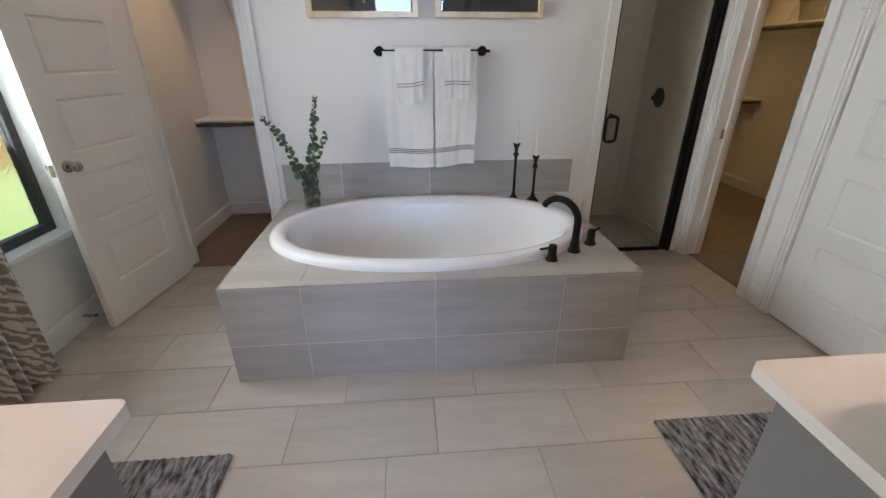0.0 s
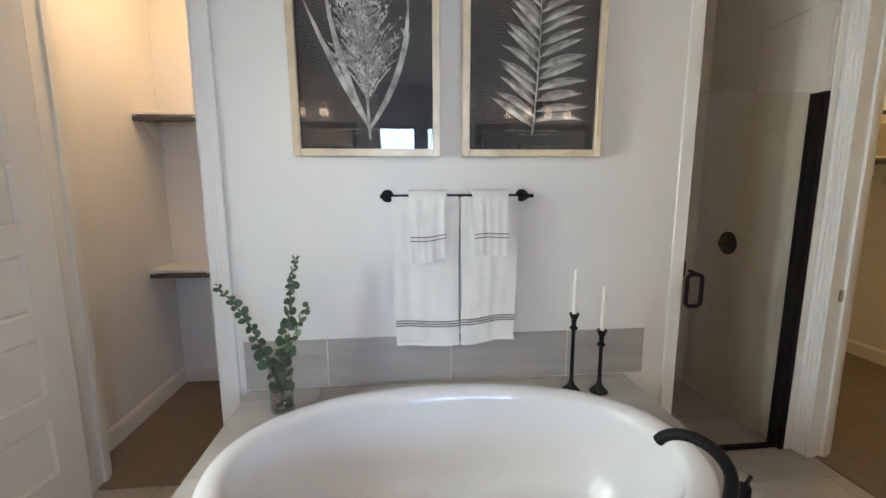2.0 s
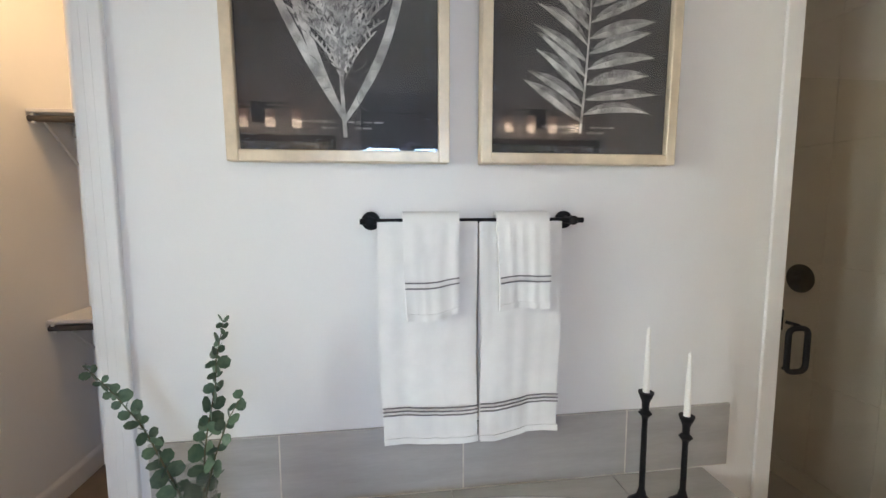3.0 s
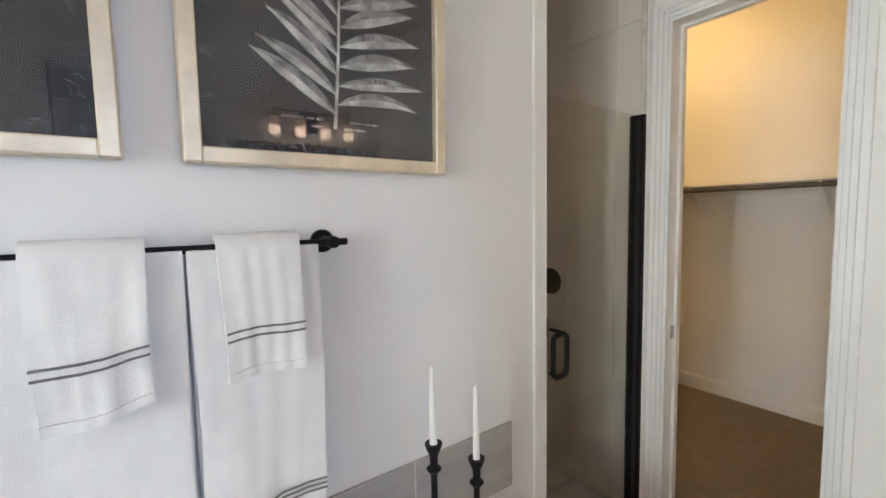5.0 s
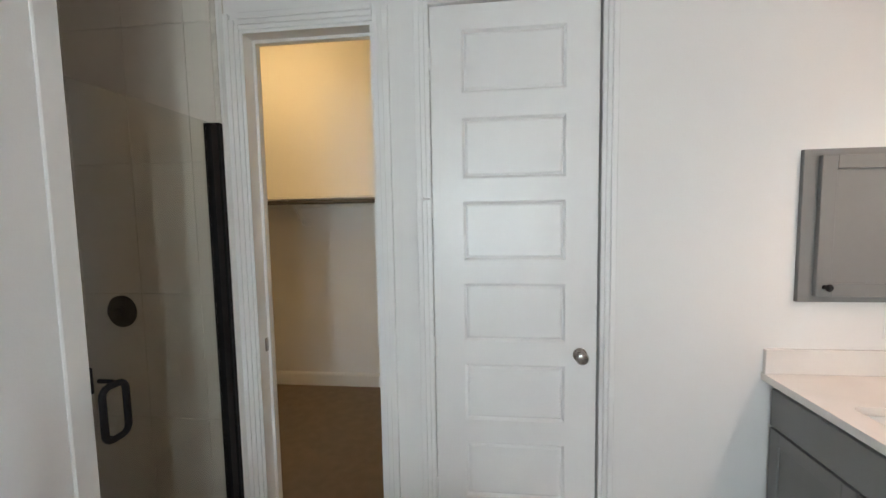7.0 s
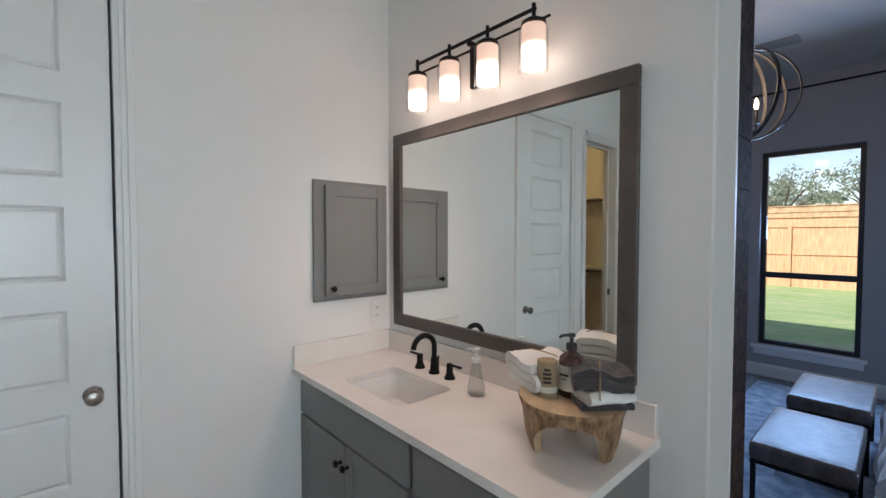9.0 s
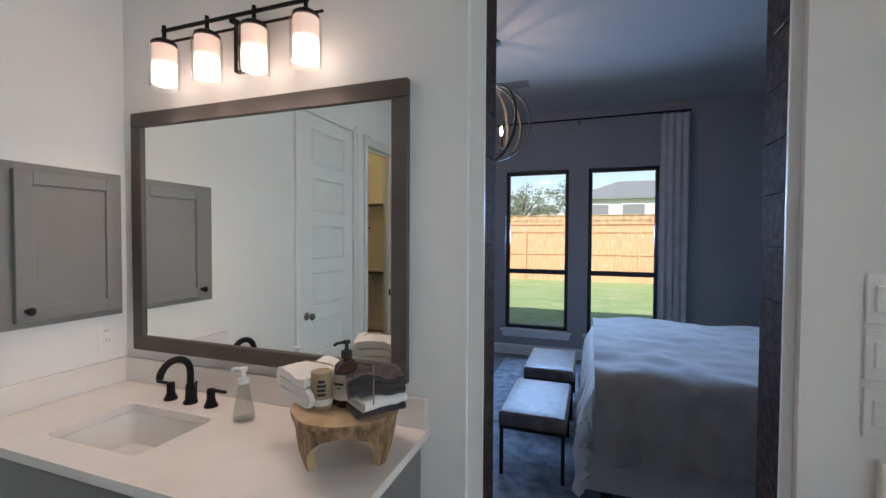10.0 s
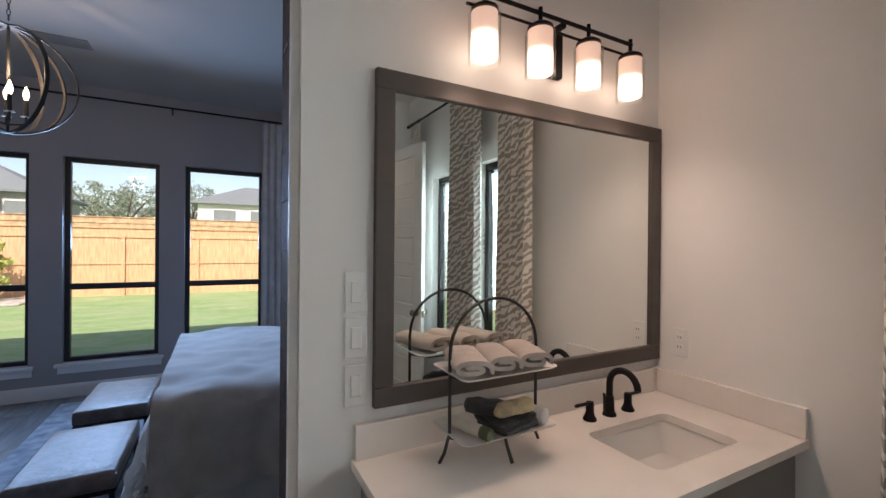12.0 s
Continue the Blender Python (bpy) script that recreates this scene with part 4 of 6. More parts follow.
for cx, cy, hh, ch in ((0.616, 2.815, 0.392, 0.212), (0.746, 2.79, 0.314, 0.210)):
    c = thing("candlestick", (cx, cy, DECK), "matte black turned candlestick with a white taper", "candlestick", group="candlesticks on the tub deck")
    prof = ((0.043, 0.0), (0.043, 0.006), (0.034, 0.014), (0.016, 0.034), (0.0095, 0.06), (0.0088, hh - 0.095), (0.011, hh - 0.085), (0.021, hh - 0.072), (0.011, hh - 0.060), (0.012, hh - 0.034), (0.017, hh - 0.022), (0.024, hh - 0.004), (0.024, hh), (0.012, hh), (0.011, hh - 0.015), (0.0, hh - 0.015))
    part("stick", turned(prof, (cx, cy, DECK), seg=24), M_BLACK, c, smooth=True)
    part("candle", turned(((0.0105, -0.014), (0.0105, 0.02), (0.0085, ch * 0.6), (0.0055, ch * 0.97), (0.002, ch)), (cx, cy, DECK + hh), seg=14), M_WAX, c, "white taper candle", smooth=True)
    part("wick", rod((cx, cy, DECK + hh + ch - 0.002), (cx + 0.001, cy, DECK + hh + ch + 0.008), 0.0008, 5), M_WAX, c)

# ---- shower ----
GY = 3.0
sh = thing("shower_door", (1.6, GY, 0), "frameless glass shower door with matte black hardware", "shower door")
glass = part("glass_panel", box((1.280, GY - 0.005, 0.03), (1.902, GY + 0.005, 1.975), 0.001), M_SHGLASS, sh, "clear tempered glass")
glass.visible_shadow = False
part("hinge_rail", box((1.898, GY - 0.018, 0.012), (1.945, GY + 0.018, 1.972), 0.003), M_BLACK, sh)
part("wall_channel", box((1.946, GY - 0.024, 0.0), (1.974, GY + 0.024, 1.982), 0.003), M_BLACK, sh)
part("bottom_sweep", box((1.280, GY - 0.012, 0.006), (1.897, GY + 0.012, 0.032), 0.002), M_BLACK, sh)
part("strike_strip", box((1.269, GY - 0.010, 0.03), (1.2785, GY + 0.010, 1.975), 0.001), M_BLACK, sh)
part("latch", box((1.269, GY - 0.022, 1.04), (1.279, GY - 0.0105, 1.12), 0.002), M_BLACK, sh)
pts, r = [], 0.025
for cx, cz, a0 in ((1.326, 1.030, 0), (1.294, 1.030, 90), (1.294, 0.912, 180), (1.326, 0.912, 270)):
    for k in range(5):
        a = radians(a0 + k * 22.5)
        pts.append((cx + r * math.cos(a), GY - 0.055, cz + r * math.sin(a)))
han = part("pull_handle", tube(bmesh.new(), pts, 0.0105, 12, closed=True), M_BLACK, sh, smooth=True)
for cz in (1.050, 0.898):
    part("standoff", rod((1.310, GY - 0.055, cz + (0.015 if cz > 1 else -0.015)), (1.310, GY - 0.005, cz + (0.015 if cz > 1 else -0.015)), 0.007, 10), M_BLACK, han)
val = thing("shower_valve", (1.96, 3.535, 1.127), "round black shower valve trim on the tiled wall", "shower valve")
part("plate", turned(((0.076, 0), (0.076, 0.006), (0.068, 0.012), (0.03, 0.016), (0.03, 0.022)), (1.963, 3.535, 1.127), seg=32, axis=(-1, 0, 0)), M_BLACK, val, smooth=True)
part("lever", turned(((0.020, 0.016), (0.020, 0.055), (0.015, 0.062), (0.0, 0.063)), (1.963, 3.535, 1.127), seg=20, axis=(-1, 0, 0)), M_BLACK, val, smooth=True)
single("shower_curb", box((1.258, YN + 0.015, -0.012), (1.975, 3.10, 0.002)), M_FTILE, "flush tiled shower threshold", "threshold", kind="structure")
single("shower_bench_edge", box((1.950, 3.14, -0.012), (1.962, 3.84, 0.10)), M_STILE, "pale tile skirting in the shower", "tile skirting", kind="structure")

# ---- closets ----
def hang_shelf(name, a, b, depth, z, label, brackets):
    """A wall shelf from a to b (both at the wall), towards depth, with a closet rod below its front edge."""
    a, b, depth = Vector((*a, z)), Vector((*b, z)), Vector((*depth, 0))
    s = thing(name, (a + b) / 2, label, "closet shelf")
    part("board", box(a, b + depth + Vector((0, 0, -0.018)), 0.002), M_TRIM, s)
    part("cleat", box(a + Vector((0, 0, -0.018)), b + depth.normalized() * 0.018 + Vector((0, 0, -0.09)), 0.002), M_TRIM, s)
    f = depth * 0.94 + Vector((0, 0, -0.045))
    part("closet_rod", rod(a + f, b + f, 0.016, 14), M_MFRAME, s, "dark brown closet rod", smooth=True)
    run = (b - a).normalized()
    for t in brackets:
        p = a + run * t
        bm = box(p + Vector((0, 0, -0.02)) - run * 0.008, p + depth * 0.98 + run * 0.008 + Vector((0, 0, -0.034)), 0.002)
        tube(bm, [p + depth * 0.94 + Vector((0, 0, -0.03)), p + depth * 0.94 + Vector((0, 0, -0.068))], 0.010, 8)
        tube(bm, [p + depth * 0.8 + Vector((0, 0, -0.03)), p + depth.normalized() * 0.02 + Vector((0, 0, -0.24))], 0.007, 8)
        part("bracket", bm, M_TRIM, s, "white steel shelf bracket")
    return s


hang_shelf("closet_shelf", (-1.898, 4.199), (-0.902, 4.199), (0, -0.31), 1.985, "white closet shelf with a dark rod", (0.02, 0.37, 1.06))
hang_shelf("closet_shelf", (-1.898, 4.199), (-0.902, 4.199), (0, -0.31), 0.955, "white closet shelf with a dark rod", (0.02, 0.37, 1.06))
hang_shelf("closet_shelf", (3.789, 2.05), (3.789, 4.92), (-0.32, 0), 1.722, "white closet shelf with a dark rod", (0.62, 1.4, 2.05))
hang_shelf("closet_shelf", (2.19, 4.929), (3.782, 4.929), (0, -0.32), 1.02, "white lower closet shelf with a dark rod", (0.6, 1.2))
hang_shelf("closet_shelf", (2.19, 4.929), (3.782, 4.929), (0, -0.32), 2.075, "white upper closet shelf with a dark rod", (0.6, 1.2))

GBX, GBY, GBZ = 3.628, 4.07, 1.7225
bsk = thing("gift_basket", (GBX, GBY, GBZ), "pale grey fabric gift bin wrapped in cellophane on a shelf", "gift basket")


def bin_ring(u, hx, hy, z):
    """A point of a rounded rectangle round the bin."""
    c, s = math.cos(u * 2 * math.pi), math.sin(u * 2 * math.pi)
    return Vector((GBX + math.copysign(abs(c) ** 0.45, c) * hx, GBY + math.copysign(abs(s) ** 0.45, s) * hy, GBZ + z))


part("fabric_bin", sheet(bmesh.new(), lambda u, v: bin_ring(u, 0.095 + 0.030 * v, 0.130 + 0.038 * v, 0.002 + 0.245 * v), 48, 8, 0.005), M_BASKET, bsk, "pale grey felt bin", smooth=True)
part("bin_floor", box((GBX - 0.085, GBY - 0.12, GBZ), (GBX + 0.085, GBY + 0.12, GBZ + 0.004)), M_BASKET, bsk)
part("tissue_paper", sheet(bmesh.new(), lambda u, v: bin_ring(u, 0.112 * (1 - v) + 0.004, 0.155 * (1 - v) + 0.004, 0.215 + 0.085 * v + 0.018 * wob(u * 11, v * 6)), 40, 8), M_LABEL, bsk, "crumpled cream tissue paper", smooth=True)
wrap = part("cellophane", sheet(bmesh.new(), lambda u, v: bin_ring(u, (0.140 * (1 - v) ** 0.7 + 0.018 + 0.20 * max(0, v - 0.68)) * (1 + 0.22 * wob(u * 14, v * 6)), (0.185 * (1 - v) ** 0.7 + 0.02 + 0.24 * max(0, v - 0.68)) * (1 + 0.22 * wob(u * 14, v * 6, 4)), 0.004 + 0.53 * v), 60, 22), M_CELLO, bsk, "clear crinkled cellophane wrap")
wrap.visible_shadow = False
part("ribbon", turned(((0.030, 0), (0.040, 0.012), (0.030, 0.024)), (GBX, GBY, GBZ + 0.335), seg=14), M_INK, bsk, "dark ribbon tie")
for sy in (-1, 1):
    part("ribbon_tail", tube(bmesh.new(), [(GBX - 0.05, GBY + sy * 0.03, GBZ + 0.35), (GBX - 0.09, GBY + sy * 0.09, GBZ + 0.33), (GBX - 0.13, GBY + sy * 0.145, GBZ + 0.265)], [0.010, 0.007, 0.005], 6), M_INK, bsk, "dark ribbon tail")
tag = part("gift_tag", box((GBX - 0.162, GBY - 0.035, GBZ + 0.17), (GBX - 0.159, GBY + 0.020, GBZ + 0.28), 0.001), M_WHITEP, bsk, "white paper gift tag")
part("tag_print", box((GBX - 0.1635, GBY - 0.022, GBZ + 0.24), (GBX - 0.1625, GBY + 0.006, GBZ + 0.265)), M_INK, tag, "dark printed mark")

# ---- vanities ----
def vanity(name, x_end, x_wall, sink_x, s):
    """A grey vanity cabinet between its free end and the side wall; s: +1 where the wall lies towards +x."""
    v = thing(name, ((x_end + x_wall) / 2, 0.37, 0), "grey painted shaker vanity cabinet", "vanity cabinet", group="vanities")
    e = x_end + s * 0.035
    front = 0.628
    part("carcass", boxes(((e, YS + 0.002, 0.10), (x_wall - s * 0.002, YS + 0.02, COUNTER - 0.031)), ((e, front - 0.038, 0.10), (x_wall - s * 0.002, front - 0.02, COUNTER - 0.031)), ((e, YS + 0.02, 0.10), (e + s * 0.018, front - 0.038, COUNTER - 0.031)), ((x_wall - s * 0.02, YS + 0.02, 0.10), (x_wall - s * 0.002, front - 0.038, COUNTER - 0.031)), ((e + s * 0.018, YS + 0.02, 0.10), (x_wall - s * 0.02, front - 0.038, 0.118)), ((e + s * 0.02, YS + 0.002, 0.0), (x_wall - s * 0.002, front - 0.09, 0.0995))), M_CAB, v)
    part("end_panel", box((e - s * 0.008, YS + 0.01, 0.0), (e - s * 0.0005, front - 0.021, COUNTER - 0.032), 0.002), M_CAB, v)

    def shaker(part_name, xa, xb, za, zb, knob=None, flat=False):
        xa, xb = min(xa, xb) + 0.003, max(xa, xb) - 0.003
        w = 0.055
        if flat:
            bm = box((xa, front - 0.0195, za), (xb, front, zb), 0.003)
        else:
            bm = boxes(((xa, front - 0.0195, za), (xa + w, front, zb)), ((xb - w, front - 0.0195, za), (xb, front, zb)), ((xa + w, front - 0.0195, za), (xb - w, front, za + w)), ((xa + w, front - 0.0195, zb - w), (xb - w, front, zb)), bevel=0.002)
            bx(bm, (xa + w, front - 0.0195, za + w), (xb - w, front - 0.009, zb - w))
        d = part(part_name, bm, M_CAB, v)
        if knob:
            part("knob", turned(((0.009, 0), (0.006, 0.006), (0.006, 0.016), (0.014, 0.022), (0.015, 0.028), (0.009, 0.034), (0.0, 0.035)), (knob[0], front, knob[1]), seg=16, axis=(0, 1, 0)), M_BLACK, d, "black round knob", smooth=True)

    sx0, sx1 = x_wall - s * 0.012, x_wall - s * 0.87
    shaker("drawer_front", sx0, sx1, 0.655, 0.812, flat=True)
    mid = (sx0 + sx1) / 2
    shaker("cabinet_door", sx0, mid, 0.115, 0.645, (mid + s * 0.028, 0.565))
    shaker("cabinet_door", mid, sx1, 0.115, 0.645, (mid - s * 0.028, 0.565))
    dx0, dx1 = sx1 - s * 0.025, e + s * 0.012
    for za, zb in ((0.655, 0.812), (0.395, 0.645), (0.115, 0.385)):
        shaker("drawer_front", dx0, dx1, za, zb, ((dx0 + dx1) / 2, (za + zb) / 2), flat=za > 0.6)

    # quartz top with an undermount basin
    x0, x1, y0, y1 = min(x_end, x_wall), max(x_end, x_wall), YS + 0.001, 0.662
    hx0, hx1, hy0, hy1 = sink_x - 0.212, sink_x + 0.212, 0.284, 0.562
    c = thing("quartz_countertop", ((x0 + x1) / 2, 0.37, COUNTER - 0.03), "white quartz vanity top with low backsplash", "countertop", group="vanity tops")
    bm = bmesh.new()
    zt, zb = COUNTER, COUNTER - 0.03
    out = [(x0, y0), (x1, y0), (x1, y1), (x0, y1)]
    rounded = []
    for x, y in out:
        if abs(x - x_end) < 1e-6 and y == y1:
            sgn = 1 if x == x0 else -1
            arc = [(x + sgn * 0.02 * (1 - math.cos(radians(a))), y - 0.02 * (1 - math.sin(radians(a)))) for a in (0, 30, 60, 90)]
            rounded += arc if sgn < 0 else arc[::-1]
        else:
            rounded.append((x, y))
    inner = []
    for cx, cy, a0 in ((hx0 + 0.03, hy0 + 0.03, 180), (hx1 - 0.03, hy0 + 0.03, 270), (hx1 - 0.03, hy1 - 0.03, 0), (hx0 + 0.03, hy1 - 0.03, 90)):
        inner += [(cx + 0.03 * math.cos(radians(a0 + k * 22.5)), cy + 0.03 * math.sin(radians(a0 + k * 22.5))) for k in range(5)]
    for z in (zt, zb):
        loops = []
        for pts in (rounded, inner):
            vs = [bm.verts.new((x, y, z)) for x, y in pts]
            loops.append([bm.edges.new((vs[k], vs[(k + 1) % len(vs)])) for k in range(len(vs))])
        bmesh.ops.triangle_fill(bm, use_beauty=True, use_dissolve=False, edges=loops[0] + loops[1])
    bm.verts.ensure_lookup_table()
    n, m = len(rounded), len(inner)
    for o, cnt in ((0, n), (n, m)):
        for k in range(cnt):
            a, b = o + k, o + (k + 1) % cnt
            bm.faces.new((bm.verts[a], bm.verts[b], bm.verts[n + m + b], bm.verts[n + m + a]))
    part("slab", bm, M_QUARTZ, c)
    part("backsplash", box((x0 + (0.008 if s > 0 else 0.021), y0, zt + 0.0005), (x1 - (0.021 if s > 0 else 0.008), y0 + 0.02, zt + 0.105), 0.002), M_QUARTZ, c)
    part("side_splash", box((x_wall - s * 0.001, y0, zt + 0.0005), (x_wall - s * 0.0205, y1 - 0.004, zt + 0.105), 0.002), M_QUARTZ, c)
    k = thing("undermount_sink", (sink_x, 0.42, COUNTER - 0.17), "white rectangular undermount sink", "sink", group="sinks")
    bm = bmesh.new()
    rings = []
    for inset, z in ((-0.012, zb - 0.0005), (-0.004, zb - 0.004), (0.004, zb - 0.06), (0.014, zb - 0.115), (0.036, zb - 0.132), (0.13, zb - 0.138)):
        ring = []
        for cx, cy, a0 in ((hx0, hy0, 180), (hx1, hy0, 270), (hx1, hy1, 0), (hx0, hy1, 90)):
            rr = 0.035
            px, py = (hx0 + inset + rr if cx == hx0 else hx1 - inset - rr), (hy0 + inset + rr if cy == hy0 else hy1 - inset - rr)
            if inset > 0.1:
                px, py, rr = sink_x + (px - sink_x) * 0.6, 0.422 + (py - 0.422) * 0.5, 0.02
            ring += [bm.verts.new((px + rr * math.cos(radians(a0 + j * 22.5)), py + rr * math.sin(radians(a0 + j * 22.5)), z)) for j in range(5)]
        rings.append(ring)
    for r, q in zip(rings, rings[1:]):
        for j in range(20):
            bm.faces.new((r[j], r[(j + 1) % 20], q[(j + 1) % 20], q[j]))
    bm.faces.new(rings[-1])
    part("basin", bm, M_CHINA, k, smooth=True)
    part("drain", turned(((0.026, 0), (0.026, 0.003), (0.0, 0.004)), (sink_x, 0.43, zb - 0.138), seg=18), M_BLACK, k, "black drain")

    f = thing("widespread_faucet", (sink_x, 0.205, COUNTER), "matte black arched widespread basin faucet", "faucet", group="vanity faucets")
    b = Vector((sink_x, 0.205, COUNTER))
    pts = [b + Vector((0, 0, h)) for h in (0.0, 0.05, 0.10, 0.125)]
    for j in range(1, 12):
        a = math.pi * j / 11 * 0.97
        pts.append(b + Vector((0, 0.062 * (1 - math.cos(a)), 0.125 + 0.060 * math.sin(a))))
    part("spout", tube(bmesh.new(), pts, 0.0125, 14), M_BLACK, f, smooth=True)
    part("spout_base", turned(((0.026, 0), (0.026, 0.006), (0.019, 0.016), (0.0165, 0.07), (0.014, 0.075)), b, seg=20), M_BLACK, f, smooth=True)
    part("lift_rod", tube(bmesh.new(), [b + Vector((-s * 0.0, -0.026, 0.0)), b + Vector((-s * 0.0, -0.026, 0.062)), b + Vector((-s * 0.0, -0.026, 0.075))], [0.003, 0.003, 0.006], 8), M_BLACK, f)
    for d in (-1, 1):
        h0 = b + Vector((d * 0.105, 0, 0))
        h = part("handle", turned(((0.025, 0), (0.025, 0.006), (0.019, 0.016), (0.015, 0.030), (0.015, 0.062), (0.013, 0.068), (0.0, 0.069)), h0, seg=18), M_BLACK, f, smooth=True)
        part("lever", box(h0 + Vector((0, -0.007, 0.058)), h0 + Vector((d * 0.075, 0.007, 0.068)), 0.003), M_BLACK, h)


vanity("vanity_cabinet", 0.563, XE, 1.517, 1)
vanity("vanity_cabinet", -0.612, XW, -1.590, -1)


def mirror(x0, x1):
    z0, z1, f = 1.022, 2.060, 0.062
    m = thing("framed_mirror", ((x0 + x1) / 2, YS, z0), "large wall mirror in a grey-brown wood frame", "mirror", group="vanity mirrors")
    a, b = YS + 0.001, YS + 0.024
    for name, p, q in (("frame_rail", (x0, a, z0), (x1, b, z0 + f)), ("frame_rail", (x0, a, z1 - f), (x1, b, z1)), ("frame_stile", (x0, a, z0 + f + 0.0005), (x0 + f, b, z1 - f - 0.0005)), ("frame_stile", (x1 - f, a, z0 + f + 0.0005), (x1, b, z1 - f - 0.0005))):
        part(name, box(p, q, 0.003), M_MFRAME, m)
    part("mirror_glass", box((x0 + f - 0.004, a, z0 + f - 0.004), (x1 - f + 0.004, YS + 0.012, z1 - f + 0.004)), M_MIRROR, m, "silvered mirror glass")


mirror(0.637, 1.968)
mirror(-2.024, -0.675)


def light_bar(xs):
    """A four-light bath bar: wall plate, two rails, cups, clear outer and frosted inner cylinders."""
    cx = sum(xs) / 4
    l = thing("vanity_light", (cx, YS, 2.11), "four-light black vanity bar with lit frosted glass cylinders", "wall light", group="vanity lights")
    y = 0.20
    part("wall_plate", box((cx - 0.068, YS + 0.0005, 2.165), (cx + 0.068, YS + 0.030, 2.345), 0.004), M_BLACK, l)
    part("arm", boxes(((cx - 0.010, YS + 0.030, 2.312), (cx + 0.010, y - 0.006, 2.328))), M_BLACK, l)
    part("rail", box((xs[0] - 0.01, y - 0.006, 2.322), (xs[3] + 0.01, y + 0.006, 2.334), 0.002), M_BLACK, l)
    part("lower_rail", box((xs[0] - 0.06, y - 0.020, 2.286), (xs[3] + 0.06, y - 0.010, 2.294), 0.002), M_BLACK, l)
    for x in xs:
        part("stem", rod((x, y, 2.285), (x, y, 2.348), 0.0075, 10), M_BLACK, l)
        part("cup", turned(((0.012, 0.026), (0.030, 0.018), (0.044, 0.008), (0.045, 0.0), (0.0, 0.0)), (x, y, 2.272), seg=24), M_BLACK, l, smooth=True)
        g = part("outer_shade", turned(((0.053, 0.0), (0.053, 0.158), (0.051, 0.158), (0.051, 0.0)), (x, y, 2.106), seg=28, caps=False), M_GLASS, l, "clear glass outer cylinder", smooth=True)
        g.visible_shadow = False
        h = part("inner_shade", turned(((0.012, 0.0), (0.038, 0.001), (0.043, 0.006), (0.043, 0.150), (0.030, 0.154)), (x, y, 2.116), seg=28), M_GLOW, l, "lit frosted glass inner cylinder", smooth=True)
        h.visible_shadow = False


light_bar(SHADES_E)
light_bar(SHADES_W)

med = thing("medicine_cabinet", (XE, 0.35, 1.18), "grey shaker medicine cabinet set in the wall", "medicine cabinet")
part("face_frame", box((XE - 0.022, 0.122, 1.18), (XE - 0.0005, 0.553, 1.792), 0.002), M_CAB, med)
bm = boxes(((XE - 0.042, 0.142, 1.205), (XE - 0.0225, 0.195, 1.765)), ((XE - 0.042, 0.443, 1.205), (XE - 0.0225, 0.499, 1.765)), ((XE - 0.042, 0.195, 1.205), (XE - 0.0225, 0.443, 1.258)), ((XE - 0.042, 0.195, 1.712), (XE - 0.0225, 0.443, 1.765)), bevel=0.002)
bx(bm, (XE - 0.032, 0.195, 1.258), (XE - 0.0225, 0.443, 1.712))
d = part("cabinet_door", bm, M_CAB, med)
part("knob", turned(((0.009, 0), (0.006, 0.006), (0.006, 0.016), (0.014, 0.022), (0.015, 0.028), (0.009, 0.034), (0.0, 0.035)), (XE - 0.042, 0.469, 1.245), seg=16, axis=(-1, 0, 0)), M_BLACK, d, "black round knob", smooth=True)


def outlet(x, y, z, out):
    o = thing("electrical_outlet", (x, y, z - 0.06), "white duplex outlet plate on the wall", "outlet", group="outlets")
    part("plate", box((x, y - 0.036, z - 0.06), (x + out * 0.005, y + 0.036, z + 0.06), 0.002), M_WHITEP, o)
    for dz in (-0.021, 0.021):
        r = part("receptacle", box((x + out * 0.004, y - 0.017, z + dz - 0.014), (x + out * 0.0075, y + 0.017, z + dz + 0.014), 0.003), M_WHITEP, o)
        for dy in (-0.006, 0.006):
            part("slot", box((x + out * 0.0070, y + dy - 0.0012, z + dz - 0.003), (x + out * 0.0079, y + dy + 0.0012, z + dz + 0.007)), M_INK, r, "dark socket slot")


outlet(XE - 0.0005, 0.178, 1.088, -1)
outlet(XW + 0.0005, 0.205, 1.112, 1)
for z in (1.379, 1.241, 1.097):
    sw = thing("light_switch", (-0.622, YS, z - 0.062), "white rocker light switch plate on the wall", "light switch", group="switches by the doorway")
    part("plate", box((-0.656, YS + 0.0005, z - 0.062), (-0.588, YS + 0.006, z + 0.062), 0.002), M_WHITEP, sw)
    part("rocker", box((-0.639, YS + 0.004, z - 0.033), (-0.605, YS + 0.011, z + 0.033), 0.003), M_WHITEP, sw)

# ---- on the vanity by the linen door ----
WX, WY = 0.728, 0.342
st = thing("wooden_riser", (WX, WY, COUNTER), "carved natural wood riser with arched legs", "riser")
bm = bmesh.new()
nseg = 72
top_z, R = 0.155, 0.158


def riser_low(a):
    """Height of the underside at an angle: three legs with arches between them."""
    c = abs(math.sin((a - 1.01) * 1.5))
    return 0.0 if c < 0.24 else 0.118 * min(1.0, ((c - 0.24) / 0.76)) ** 0.5


